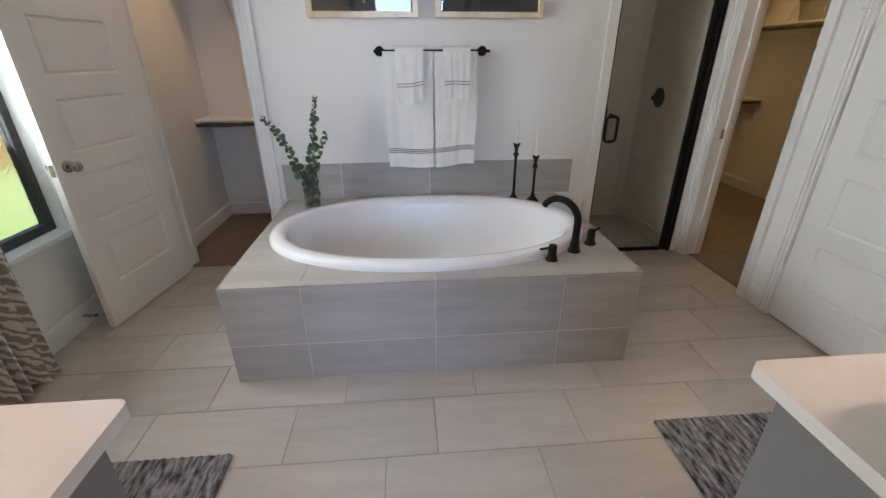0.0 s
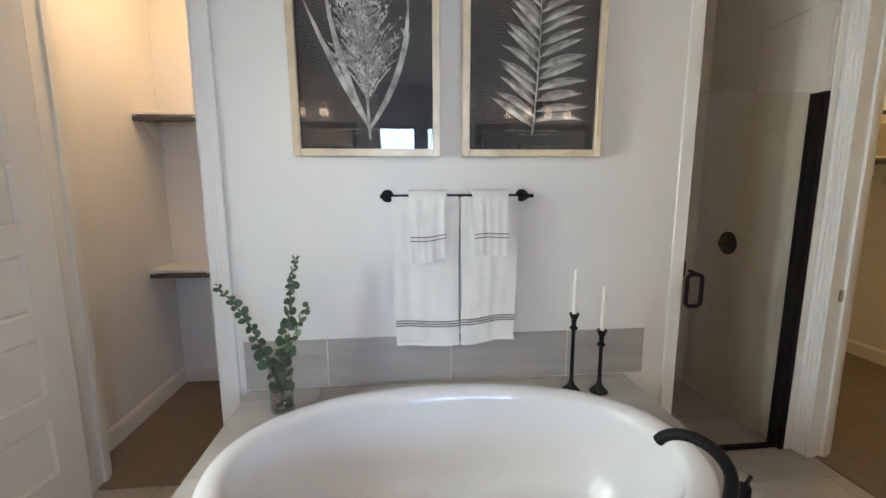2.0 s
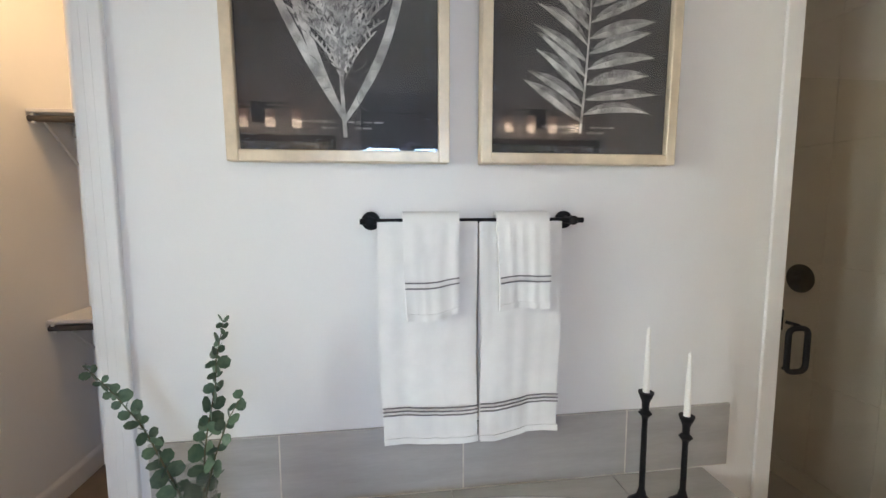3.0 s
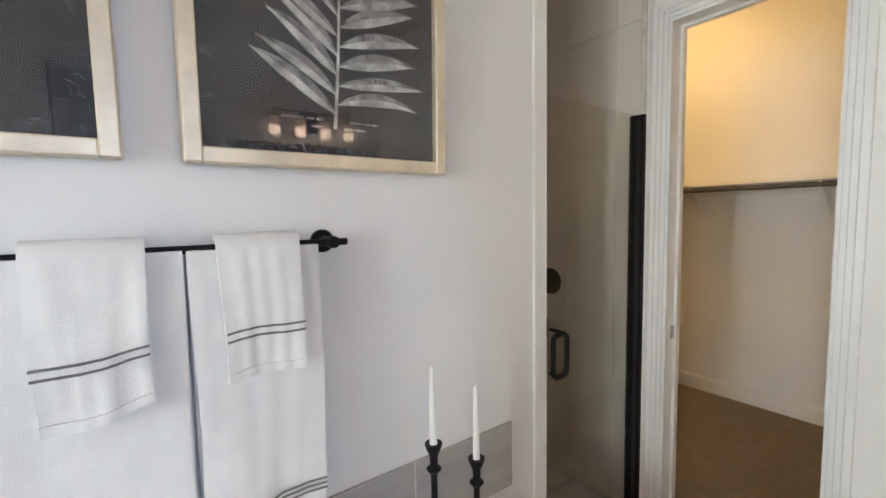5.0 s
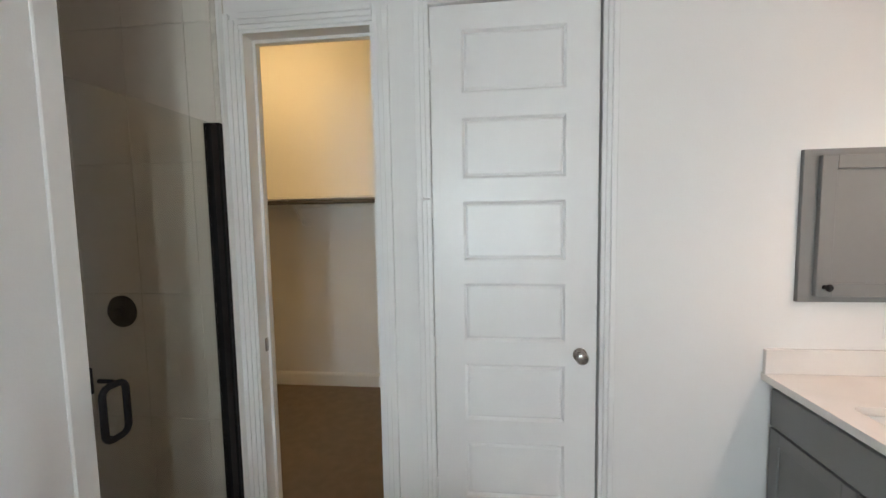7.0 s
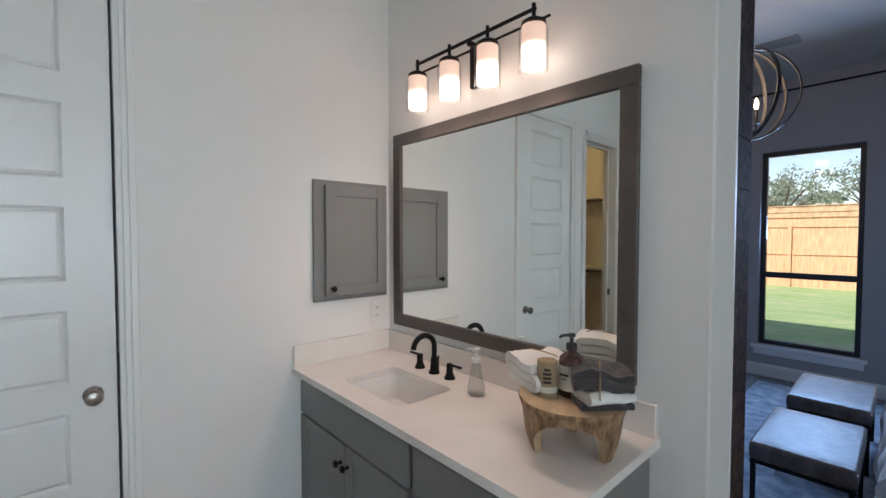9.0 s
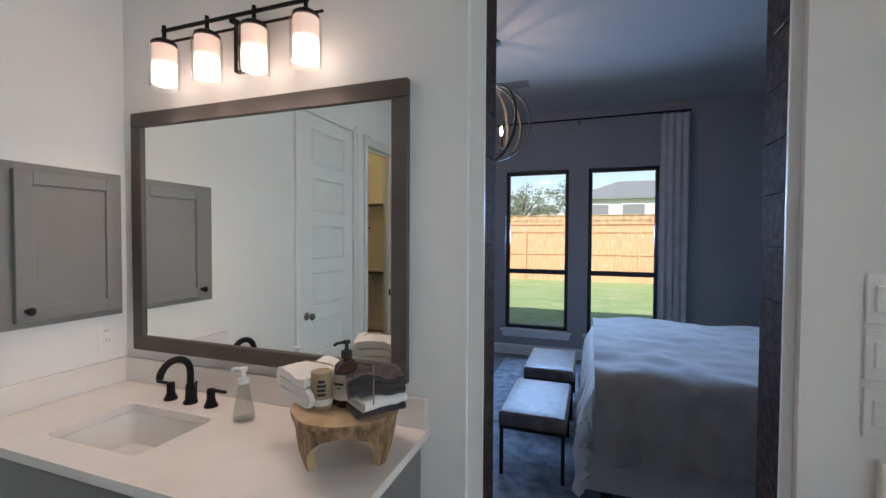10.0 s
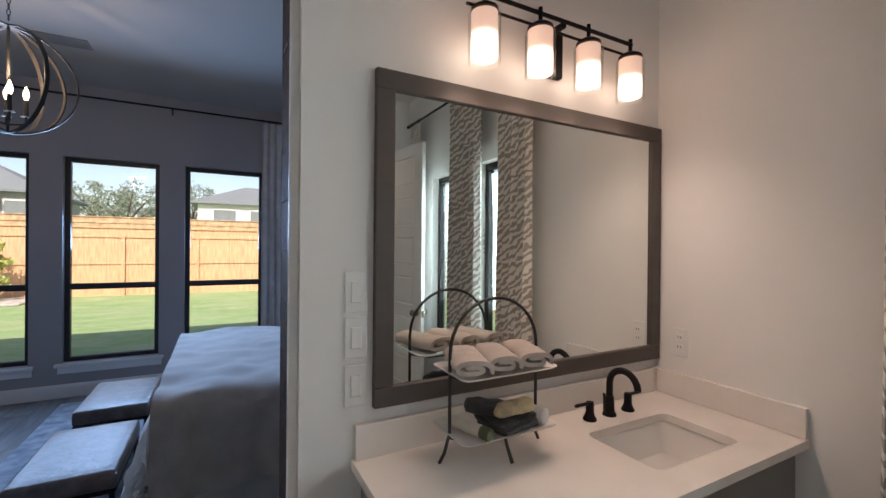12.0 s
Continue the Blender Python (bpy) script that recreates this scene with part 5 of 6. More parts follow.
out_lo, out_hi, in_hi, in_lo = [], [], [], []
for k in range(nseg):
    a = 2 * math.pi * k / nseg
    c, s = math.cos(a), math.sin(a)
    wv = 1 + 0.03 * wob(c * 2, s * 2, 3)
    low = riser_low(a)
    f = 0.60 + 0.40 * (low / top_z)
    rows = ((R * wv * (0.78 + 0.20 * (low / top_z) ** 0.7), low), (R * wv, top_z))
    out_lo.append([bm.verts.new((WX + rr * c, WY + rr * s, COUNTER + h)) for rr, h in (rows[0], (R * wv * (0.88 + 0.10 * (low / top_z)), (low + top_z) * 0.55), (R * wv * 0.985, top_z - 0.014), (R * wv, top_z - 0.005), (R * wv * 0.985, top_z))])
    in_lo.append([bm.verts.new((WX + rr * c, WY + rr * s, COUNTER + h)) for rr, h in ((rows[0][0] - 0.026, low), (R * 0.70, max(low, 0.118)), )])
for k in range(nseg):
    p, q = out_lo[k], out_lo[(k + 1) % nseg]
    for i in range(4):
        bm.faces.new((p[i], q[i], q[i + 1], p[i + 1]))
    r, s = in_lo[k], in_lo[(k + 1) % nseg]
    bm.faces.new((r[0], r[1], s[1], s[0]))
    bm.faces.new((p[0], r[0], s[0], q[0])).material_index = 1
bm.faces.new([v[4] for v in out_lo]).material_index = 1
bm.faces.new([v[1] for v in in_lo][::-1])
part("body", bm, (M_SUAR, M_CUTWOOD), st, smooth=True)
TOPZ = COUNTER + top_z


def folded(name, at, size, layers, materials, label, cat, turn=0.0, group="", seed=0.0):
    """Cloths folded back and forth and laid on one another: layers holds the folds of each cloth, with its material."""
    w, d, h = size
    t = thing(name, at, label, cat, group)
    step, z0 = h / sum(layers), 0.0
    r = step / 2
    for k, folds in enumerate(layers):
        rot = Matrix.Rotation(radians(turn + (0, 9, -13)[k]), 3, "Z")
        wide = (1.0, 0.9, 1.06)[k] if len(layers) > 1 else 1.0
        mid = []
        for i in range(folds):
            side = 1 if i % 2 == 0 else -1
            half = d / 2 * (1 - 0.05 * k) - r
            z = z0 + step * (i + 0.5)
            mid += [(side * half * (2 * q / 10 - 1), z) for q in range(11)]
            if i < folds - 1:
                mid += [(side * (half + r * math.sin(a)), z + r * (1 - math.cos(a))) for a in (0.52, 1.05, 1.57, 2.09, 2.62)]
        n = len(mid)
        th = r * 0.86
        left, right = [], []
        for q in range(n):
            (ax, az), (bx_, bz) = mid[max(q - 1, 0)], mid[min(q + 1, n - 1)]
            ln = math.hypot(bx_ - ax, bz - az)
            nx, nz = -(bz - az) / ln * th, (bx_ - ax) / ln * th
            left.append((mid[q][0] + nx, mid[q][1] + nz))
            right.append((mid[q][0] - nx, mid[q][1] - nz))
        loop = left + right[::-1]
        bm, rows, nv = bmesh.new(), [], 18
        for v in range(nv + 1):
            e = v / nv * 2 - 1
            ring = []
            for x, z in loop:
                up = z / h
                y = e * w / 2 * wide * (1 + 0.05 * wob(z * 60, k * 2.0, seed))
                zz = z + up * (0.020 * wob(x * 13, e * 1.3, seed) + 0.006 * wob(x * 34, e * 4.0, seed + 3))
                zz -= 0.25 * h * up * max(0, abs(e) - 0.55) ** 1.5
                xx = x * (1 + 0.05 * wob(e * 1.4, z * 50, seed)) + 0.004 * wob(e * 5, z * 40, seed)
                ring.append(bm.verts.new(rot @ Vector((xx, y, zz)) + Vector(at)))
            rows.append(ring)
        m = len(loop)
        for p, q in zip(rows, rows[1:]):
            for c in range(m):
                bm.faces.new((p[c], p[(c + 1) % m], q[(c + 1) % m], q[c]))
        for ring in (rows[0], rows[-1]):
            for c in range(n - 1):
                bm.faces.new((ring[c], ring[c + 1], ring[m - 2 - c], ring[m - 1 - c]))
        part("cloth", bm, materials[k], t, smooth=True)
        z0 += folds * step
    return t


ft = folded("folded_towels", (0.855, 0.310, TOPZ), (0.165, 0.185, 0.092), (3,), [M_TOWEL], "loosely folded white towel on the wooden riser", "towel", 155, seed=2.0)
part("twine", tube(bmesh.new(), [(0.770, 0.318, TOPZ + 0.085), (0.805, 0.313, TOPZ + 0.101), (0.855, 0.309, TOPZ + 0.103), (0.905, 0.305, TOPZ + 0.101), (0.940, 0.303, TOPZ + 0.083)], 0.0018, 6), M_TWINE, ft, "thin jute twine")
dt = folded("tied_cloths", (0.645, 0.330, TOPZ), (0.150, 0.140, 0.104), (1, 2, 3), [M_GREYT, M_TOWEL, M_GREYT], "charcoal and white cloths tied with twine", "towel", 140, seed=6.0)
part("twine", tube(bmesh.new(), [(0.645 - 0.088 * math.cos(a) * 0.47, 0.33 + 0.088 * math.cos(a) * 0.88, TOPZ + 0.056 + 0.060 * math.sin(a)) for a in [k * 2 * math.pi / 20 for k in range(20)]], 0.0022, 6, closed=True), M_TWINE, dt, "jute twine tie")
bo = thing("soap_bottle", (0.730, 0.340, TOPZ), "amber pump bottle with a cream label", "bottle")
part("bottle_body", turned(((0.034, 0), (0.037, 0.004), (0.037, 0.105), (0.034, 0.118), (0.020, 0.130), (0.014, 0.134), (0.014, 0.140)), (0.730, 0.340, TOPZ), seg=28), M_AMBER, bo, smooth=True)
part("label", turned(((0.0374, 0.022), (0.0374, 0.096)), (0.730, 0.340, TOPZ), seg=28, caps=False), M_LABEL, bo, "cream paper label", smooth=True)
part("label_print", boxes(((0.717, 0.3775, TOPZ + 0.066), (0.747, 0.3782, TOPZ + 0.072)), ((0.725, 0.3775, TOPZ + 0.055), (0.739, 0.3782, TOPZ + 0.058))), M_INK, bo, "small dark printed lines")
bm = turned(((0.016, 0.138), (0.016, 0.158), (0.006, 0.160), (0.005, 0.178), (0.011, 0.180), (0.011, 0.188), (0.0, 0.190)), (0.730, 0.340, TOPZ), seg=18)
tube(bm, [(0.730, 0.340, TOPZ + 0.184), (0.750, 0.362, TOPZ + 0.182), (0.755, 0.368, TOPZ + 0.176)], 0.0045, 8)
part("pump", bm, M_INK, bo, "black pump top", smooth=True)
tu = thing("kraft_tube", (0.785, 0.385, TOPZ), "kraft cardboard tube with dark printed lettering", "cardboard tube")
part("tube", turned(((0.030, 0), (0.0305, 0.002), (0.0305, 0.103), (0.029, 0.105), (0.026, 0.103), (0.0, 0.103)), (0.785, 0.385, TOPZ), seg=28), M_KRAFT, tu, smooth=True)
part("white_band", turned(((0.0309, 0.012), (0.0309, 0.030)), (0.785, 0.385, TOPZ), seg=28, caps=False), M_LABEL, tu, "white printed band", smooth=True)
for k, w in enumerate((0.020, 0.026, 0.024, 0.025)):
    a0 = math.atan2(1.0, -0.65)
    p = bmesh.new()
    sheet(p, lambda u, v: Vector((0.785 + 0.0311 * math.cos(a0 + (u - 0.5) * w / 0.031), 0.385 + 0.0311 * math.sin(a0 + (u - 0.5) * w / 0.031), TOPZ + 0.078 - 0.0125 * k + 0.008 * v)), 8, 1)
    part("lettering", p, M_INK, tu, "dark printed word block")

sd = thing("soap_dispenser", (1.208, 0.250, COUNTER), "clear conical glass soap dispenser with white pump", "soap dispenser")
part("flask", turned(((0.036, 0), (0.038, 0.004), (0.034, 0.035), (0.020, 0.105), (0.0165, 0.125), (0.0165, 0.134), (0.015, 0.134), (0.0185, 0.105), (0.032, 0.036), (0.034, 0.008), (0.0, 0.008)), (1.208, 0.250, COUNTER), seg=28), M_VASE, sd, smooth=True)
bm = turned(((0.019, 0.130), (0.019, 0.146), (0.008, 0.150), (0.006, 0.172), (0.014, 0.174), (0.014, 0.184), (0.0, 0.185)), (1.208, 0.250, COUNTER), seg=18)
tube(bm, [(1.208, 0.250, COUNTER + 0.180), (1.241, 0.262, COUNTER + 0.180), (1.248, 0.265, COUNTER + 0.172)], 0.005, 8)
part("pump", bm, M_WHITEP, sd, "white plastic pump", smooth=True)

# ---- on the vanity by the window wall ----
RX, RY = -1.022, 0.250
rk = thing("two_tier_stand", (RX, RY, COUNTER), "two-tier wrought iron arch stand with white plates", "tiered stand")
pts = [(RX + 0.185, RY - 0.02, COUNTER), (RX + 0.172, RY - 0.012, COUNTER + 0.03), (RX + 0.162, RY, COUNTER + 0.09)]
for k in range(19):
    a = math.pi * k / 18
    pts.append((RX + 0.162 * math.cos(a), RY, COUNTER + 0.325 + 0.158 * math.sin(a)))
pts += [(RX - 0.162, RY, COUNTER + 0.09), (RX - 0.172, RY - 0.012, COUNTER + 0.03), (RX - 0.188, RY - 0.015, COUNTER)]
part("arch", tube(bmesh.new(), pts, 0.0052, 8), M_WROUGHT, rk, smooth=True)
part("front_leg", tube(bmesh.new(), [(RX, RY + 0.05, COUNTER + 0.078), (RX, RY + 0.062, COUNTER + 0.05), (RX - 0.004, RY + 0.085, COUNTER + 0.004)], [0.005, 0.005, 0.006], 8), M_WROUGHT, rk, smooth=True)
for z in (0.083, 0.262):
    part("ring", tube(bmesh.new(), [(RX + sx * (0.160 if sy == 0 else 0.120), RY + sy * 0.062, COUNTER + z - 0.005) for sx, sy in ((-1, -1), (-1, 0), (-1, 1), (1, 1), (1, 0), (1, -1))], 0.004, 6, closed=True), M_WROUGHT, rk)
    bm = bmesh.new()
    rows = []
    for inset, h in ((0.03, 0.0), (0.008, 0.006), (0.0, 0.013), (0.005, 0.012), (0.03, 0.005)):
        ring = []
        for sx, sy, a0 in ((-1, -1, 180), (1, -1, 270), (1, 1, 0), (-1, 1, 90)):
            cx, cy = RX + sx * (0.175 - 0.03), RY + sy * (0.105 - 0.03)
            ring += [bm.verts.new((cx + (0.03 - inset * 0.9) * math.cos(radians(a0 + j * 30)), cy + (0.03 - inset * 0.9) * math.sin(radians(a0 + j * 30)), COUNTER + z + h)) for j in range(4)]
        rows.append(ring)
    for r, q in zip(rows, rows[1:]):
        for j in range(16):
            bm.faces.new((r[j], r[(j + 1) % 16], q[(j + 1) % 16], q[j]))
    bm.faces.new(rows[0][::-1])
    bm.faces.new(rows[-1])
    part("plate", bm, M_CHINA, rk, "white rectangular porcelain plate", smooth=True)


def rolled(at, length, w, h, turn, label):
    """A rolled face towel, with its spiral showing at the end."""
    t = thing("rolled_towel", at, label, "towel", "rolled towels on the stand")
    rot = Matrix.Rotation(radians(turn), 3, "Z")

    def fn(u, v):
        a = u * 3.1 * math.pi + 0.2
        r = 0.36 + 0.64 * u
        y = (v - 0.5) * length * (1 + 0.02 * wob(u * 5, v * 3))
        ca, sa = math.cos(a), math.sin(a)
        p = Vector((math.copysign(abs(ca) ** 0.75, ca) * r * w / 2, y, h / 2 + math.copysign(abs(sa) ** 0.85, sa) * r * h / 2))
        p.z += 0.004 * wob(v * 5, u * 4, at[0] * 9)
        return rot @ p + Vector(at)

    part("terry", sheet(bmesh.new(), fn, 72, 12, 0.0125), M_TAUPE, t, smooth=True)


pz = COUNTER + 0.262 + 0.006
for dx, dy, w in ((0.112, 0.004, 0.128), (0.0, 0.0, 0.116), (-0.112, 0.002, 0.120)):
    rolled((RX + dx, RY + dy, pz + 0.004), 0.190, w, 0.056, -18, "rolled taupe terry washcloth on the white plate")
pz = COUNTER + 0.083 + 0.006
folded("folded_washcloth", (RX - 0.03, RY + 0.02, pz), (0.14, 0.13, 0.036), (3,), [M_GREYT], "folded charcoal washcloth on the lower plate", "washcloth", 100, seed=4.0)
mitt = turned(((0.004, -0.075), (0.020, -0.068), (0.027, -0.03), (0.024, 0.0), (0.027, 0.03), (0.021, 0.062), (0.004, 0.070)), (RX + 0.035, RY + 0.012, pz + 0.064), seg=20, axis=(-0.85, 0.35, -0.12))
for v in mitt.verts:
    v.co += Vector((1, 1, 1)) * 0.004 * wob(v.co.x, v.co.y, v.co.z, 40)
single("exfoliating_mitt", mitt, M_GREYT, "rolled dark exfoliating mitt on the washcloth", "bath mitt", smooth=True)
bm = bmesh.new()
bmesh.ops.create_icosphere(bm, subdivisions=4, radius=1)
for v in bm.verts:
    f = 1 + 0.05 * wob(v.co.x, v.co.y, v.co.z, 2.0) + 0.025 * wob(v.co.x, v.co.y, v.co.z, 11.0)
    waist = 0.72 + 0.36 * min(1.0, (v.co.x * 1.35) ** 2)
    q = Vector((v.co.x * 0.066, v.co.y * 0.040 * waist, v.co.z * 0.030 * waist)) * f
    v.co = Matrix.Rotation(radians(158), 3, "Z") @ Matrix.Rotation(radians(-10), 3, "Y") @ q + Vector((RX - 0.030, RY + 0.052, pz + 0.066))
single("bath_sponge", bm, M_SPONGE, "pale yellow waisted bath sponge on a charcoal cloth", "sponge", smooth=True)
bt = thing("white_bottle", (RX - 0.118, RY + 0.02, pz), "white bottle lying on the lower plate", "bottle")
part("bottle_body", turned(((0.018, 0), (0.024, 0.004), (0.025, 0.085), (0.020, 0.095), (0.018, 0.096), (0.018, 0.115), (0.0, 0.116)), (RX - 0.138, RY + 0.078, pz + 0.0265), seg=22, axis=(0.3, -1, 0)), M_WHITEP, bt, smooth=True)
tb = thing("lotion_tube", (RX + 0.11, RY + 0.0, pz), "beige lotion tube with an olive cap on the plate", "tube")
part("tube_body", turned(((0.004, -0.10), (0.016, -0.06), (0.019, 0.045), (0.018, 0.05)), (RX + 0.11, RY + 0.02, pz + 0.020), seg=20, axis=(-0.35, 1, 0)), M_LABEL, tb, smooth=True)
part("cap", turned(((0.0185, 0.0505), (0.019, 0.053), (0.019, 0.080), (0.017, 0.083), (0.0, 0.083)), (RX + 0.11, RY + 0.02, pz + 0.020), seg=20, axis=(-0.35, 1, 0)), M_GREENCAP, tb, "olive green cap", smooth=True)

ds = thing("spring_door_stop", (XW + 0.014, 2.27, 0.07), "small spring door stop on the baseboard", "door stop")
part("spring", tube(bmesh.new(), [(XW + 0.014 + 0.0009 * k, 2.27 + 0.007 * math.cos(k * 0.9), 0.07 + 0.007 * math.sin(k * 0.9)) for k in range(70)], 0.0016, 5), M_FOAM, ds)
part("tip", rod((XW + 0.077, 2.27, 0.07), (XW + 0.088, 2.27, 0.07), 0.008, 10), M_INK, ds, "dark rubber tip")

# ---- bath mats, curtains of the bathroom ----
def bath_mat(x0, x1, y0, y1):
    m = thing("bath_mat", ((x0 + x1) / 2, (y0 + y1) / 2, 0), "charcoal and grey striped rag bath mat on the tiles", "bath mat", group="bath mats")
    fn = lambda u, v: Vector((x0 + (x1 - x0) * u, y0 + (y1 - y0) * v, 0.013 + 0.004 * wob(u * 40, v * 9) + 0.003 * math.sin(u * 130)))
    bm = sheet(bmesh.new(), fn, 70, 26, 0.011)
    part("weave", bm, M_MAT, m)
    for xx in (x0 - 0.004, x1 - 0.014):
        part("fringe", sheet(bmesh.new(), lambda u, v: Vector((xx + 0.018 * u, y0 + (y1 - y0) * v + 0.002 * math.sin(v * 200), 0.012 + 0.004 * wob(u * 9, v * 60))), 3, 60, 0.010), M_MAT, m)


bath_mat(0.908, 1.61, 0.80, 1.300)
bath_mat(-1.545, -0.838, 0.80, 1.278)


def drape(name, x, y0, y1, z0, z1, folds, depth, material, label, along="y", seed=0.0):
    d = thing(name, (x, (y0 + y1) / 2, z0) if along == "y" else ((y0 + y1) / 2, x, z0), label, "curtain", group="curtains")

    def fn(u, v):
        t = u * folds * 2 * math.pi
        amp = depth * (0.55 + 0.45 * (1 - v) + 0.5 * max(0, 0.3 - v)) * (1 + 0.25 * wob(u * 5, v * 1.5, seed))
        a = y0 + (y1 - y0) * (u + 0.02 * (1 - v) * math.sin(t * 0.5 + seed) + 0.012 * math.sin(2 * t))
        off = amp * math.sin(t) + 0.012 * wob(u * 9, v * 3, seed)
        z = z0 + (z1 - z0) * v
        return Vector((x + off, a, z)) if along == "y" else Vector((a, x + off, z))

    part("cloth", sheet(bmesh.new(), fn, folds * 14, 26, 0.003), material, d, smooth=True)
    for k in range(folds + 1):
        yy = y0 + (y1 - y0) * k / folds
        c = (x, yy, z1 + 0.022) if along == "y" else (yy, x, z1 + 0.022)
        ring = [(c[0] + (0.02 * math.cos(a) if along == "y" else 0), c[1] + (0 if along == "y" else 0.02 * math.cos(a)), c[2] + 0.02 * math.sin(a)) for a in [j * 0.5236 for j in range(12)]]
        part("curtain_ring", tube(bmesh.new(), ring, 0.003, 6, closed=True), M_BLACK, d)
    return d


CX = XW + 0.100
drape("patterned_curtain", CX, 1.44, 1.90, 0.015, 2.70, 6, 0.062, M_CURTAIN, "cream linen curtain with taupe zebra strokes", seed=1.0)
drape("patterned_curtain", CX, 0.87, 1.22, 0.015, 2.70, 5, 0.060, M_CURTAIN, "cream linen curtain with taupe zebra strokes", seed=4.0)
drape("patterned_curtain", CX, 2.50, 2.72, 0.015, 2.70, 3, 0.026, M_CURTAIN, "cream linen curtain with taupe zebra strokes", seed=7.0)
cr = thing("curtain_rod", (CX, 1.72, 2.725), "slim black curtain rod with brackets", "curtain rod")
part("pole", rod((CX, 0.80, 2.725), (CX, 2.76, 2.725), 0.010, 12), M_BLACK, cr, smooth=True)
for yy in (0.78, 2.76):
    part("finial", turned(((0.010, 0), (0.017, 0.004), (0.017, 0.022), (0.0, 0.024)), (CX, yy, 2.725), seg=14, axis=(0, 1, 0)), M_BLACK, cr)
for yy in (0.83, 2.74):
    part("bracket", rod((XW + 0.0005, yy, 2.725), (CX, yy, 2.725), 0.006, 8), M_BLACK, cr)

# ---- bedroom ----
single("bedroom_rug", sheet(bmesh.new(), lambda u, v: Vector((BED_W + 0.3 + (1.05 - BED_W - 0.3) * u, -0.55 + (-3.85 + 0.55) * v, 0.010 + 0.002 * wob(u * 60, v * 60))), 60, 60, 0.009), M_RUG, "large blue-grey patterned rug under the bed", "rug")


def bench(at):
    b = thing("bench", at, "brown leather bench seat on black steel legs", "bench", group="benches at the foot of the bed")
    x, y, _ = at
    w, l, h = 0.42, 0.70, 0.425
    bm = bmesh.new()
    fn_top = lambda u, v: Vector((x + (u - 0.5) * w, y + (v - 0.5) * l, h - 0.020 * min(1.0, abs(2 * u - 1) ** 9 + abs(2 * v - 1) ** 12) + 0.0008 * wob(u * 9, v * 12)))
    sheet(bm, fn_top, 32, 44)
    part("seat_top", bm, M_LEATHER, b, smooth=True)
    part("cushion", box((x - w / 2, y - l / 2, h - 0.100), (x + w / 2, y + l / 2, h - 0.004), 0.020, 3), M_LEATHER, b, smooth=True)
    part("frame", box((x - w / 2 + 0.005, y - l / 2 + 0.005, h - 0.115), (x + w / 2 - 0.005, y + l / 2 - 0.005, h - 0.1005)), M_BLACK, b)
    for sx in (-1, 1):
        for sy in (-1, 1):
            cx, cy = x + sx * (w / 2 - 0.02), y + sy * (l / 2 - 0.02)
            part("leg", box((cx - 0.011, cy - 0.011, 0.008), (cx + 0.011, cy + 0.011, h - 0.1155), 0.001), M_BLACK, b)
    return b


first = bench((0.385, -1.56, 0))
copy_thing(first, pose(0.375, -2.55, 0))

bed = thing("bed", (-0.87, -1.97, 0), "made bed with white duvet and grey-taupe coverlet", "bed")
BX0, BX1, BY0, BY1 = -1.86, 0.07, -2.93, -1.03
part("bed_frame", boxes(((BX0, BY0, 0.12), (BX1, BY0 + 0.05, 0.36)), ((BX0, BY1 - 0.05, 0.12), (BX1, BY1, 0.36)), ((BX1 - 0.05, BY0 + 0.05, 0.12), (BX1, BY1 - 0.05, 0.36)), bevel=0.012), M_UPH, bed, "cream upholstered side rails")
part("platform", box((BX0, BY0 + 0.051, 0.22), (BX1 - 0.051, BY1 - 0.051, 0.34)), M_INK, bed)
part("headboard", box((BED_W + 0.01, BY0 - 0.02, 0.12), (BED_W + 0.09, BY1 + 0.02, 1.02), 0.02, 2), M_GREYT, bed, "dark upholstered headboard")
for lx in (BX0 + 0.1, BX1 - 0.12):
    for ly in (BY0 + 0.1, BY1 - 0.1):
        part("leg", box((lx - 0.03, ly - 0.03, 0.010), (lx + 0.03, ly + 0.03, 0.119)), M_INK, bed)
part("mattress", box((BX0 + 0.02, BY0 + 0.03, 0.341), (BX1 - 0.04, BY1 - 0.03, 0.62), 0.05, 3), M_DUVET, bed, smooth=True)


def over(x, y, x1, y0, y1, top, puff, seed):
    """A point of a cloth that lies on the bed and hangs over its foot and sides."""
    cx, cy = min(x, x1), max(min(y, y1), y0)
    out = Vector((x - cx, y - cy))
    drop = out.length
    z = top + puff * wob(x * 2.6, y * 2.6, seed) + puff * 0.6 * wob(x * 7, y * 7, seed)
    if drop == 0:
        edge = min(abs(x - x1), abs(y - y1), abs(y - y0))
        return Vector((x, y, z - 0.05 * max(0, 1 - edge / 0.12) ** 2))
    n = out / drop
    along = cx * abs(n.y) + cy * abs(n.x) + math.atan2(n.y, n.x) * 0.2
    push = 0.10 * (1 - math.exp(-drop * 7)) * 0.5 + 0.05 * drop + (0.028 * math.sin(along * 27 + seed + 1.5 * wob(along * 3, seed)) + 0.03 * wob(x * 6, y * 6, seed)) * min(1, drop * 4)
    return Vector((cx + n.x * push, cy + n.y * push, z - 0.05 - drop * 0.93))


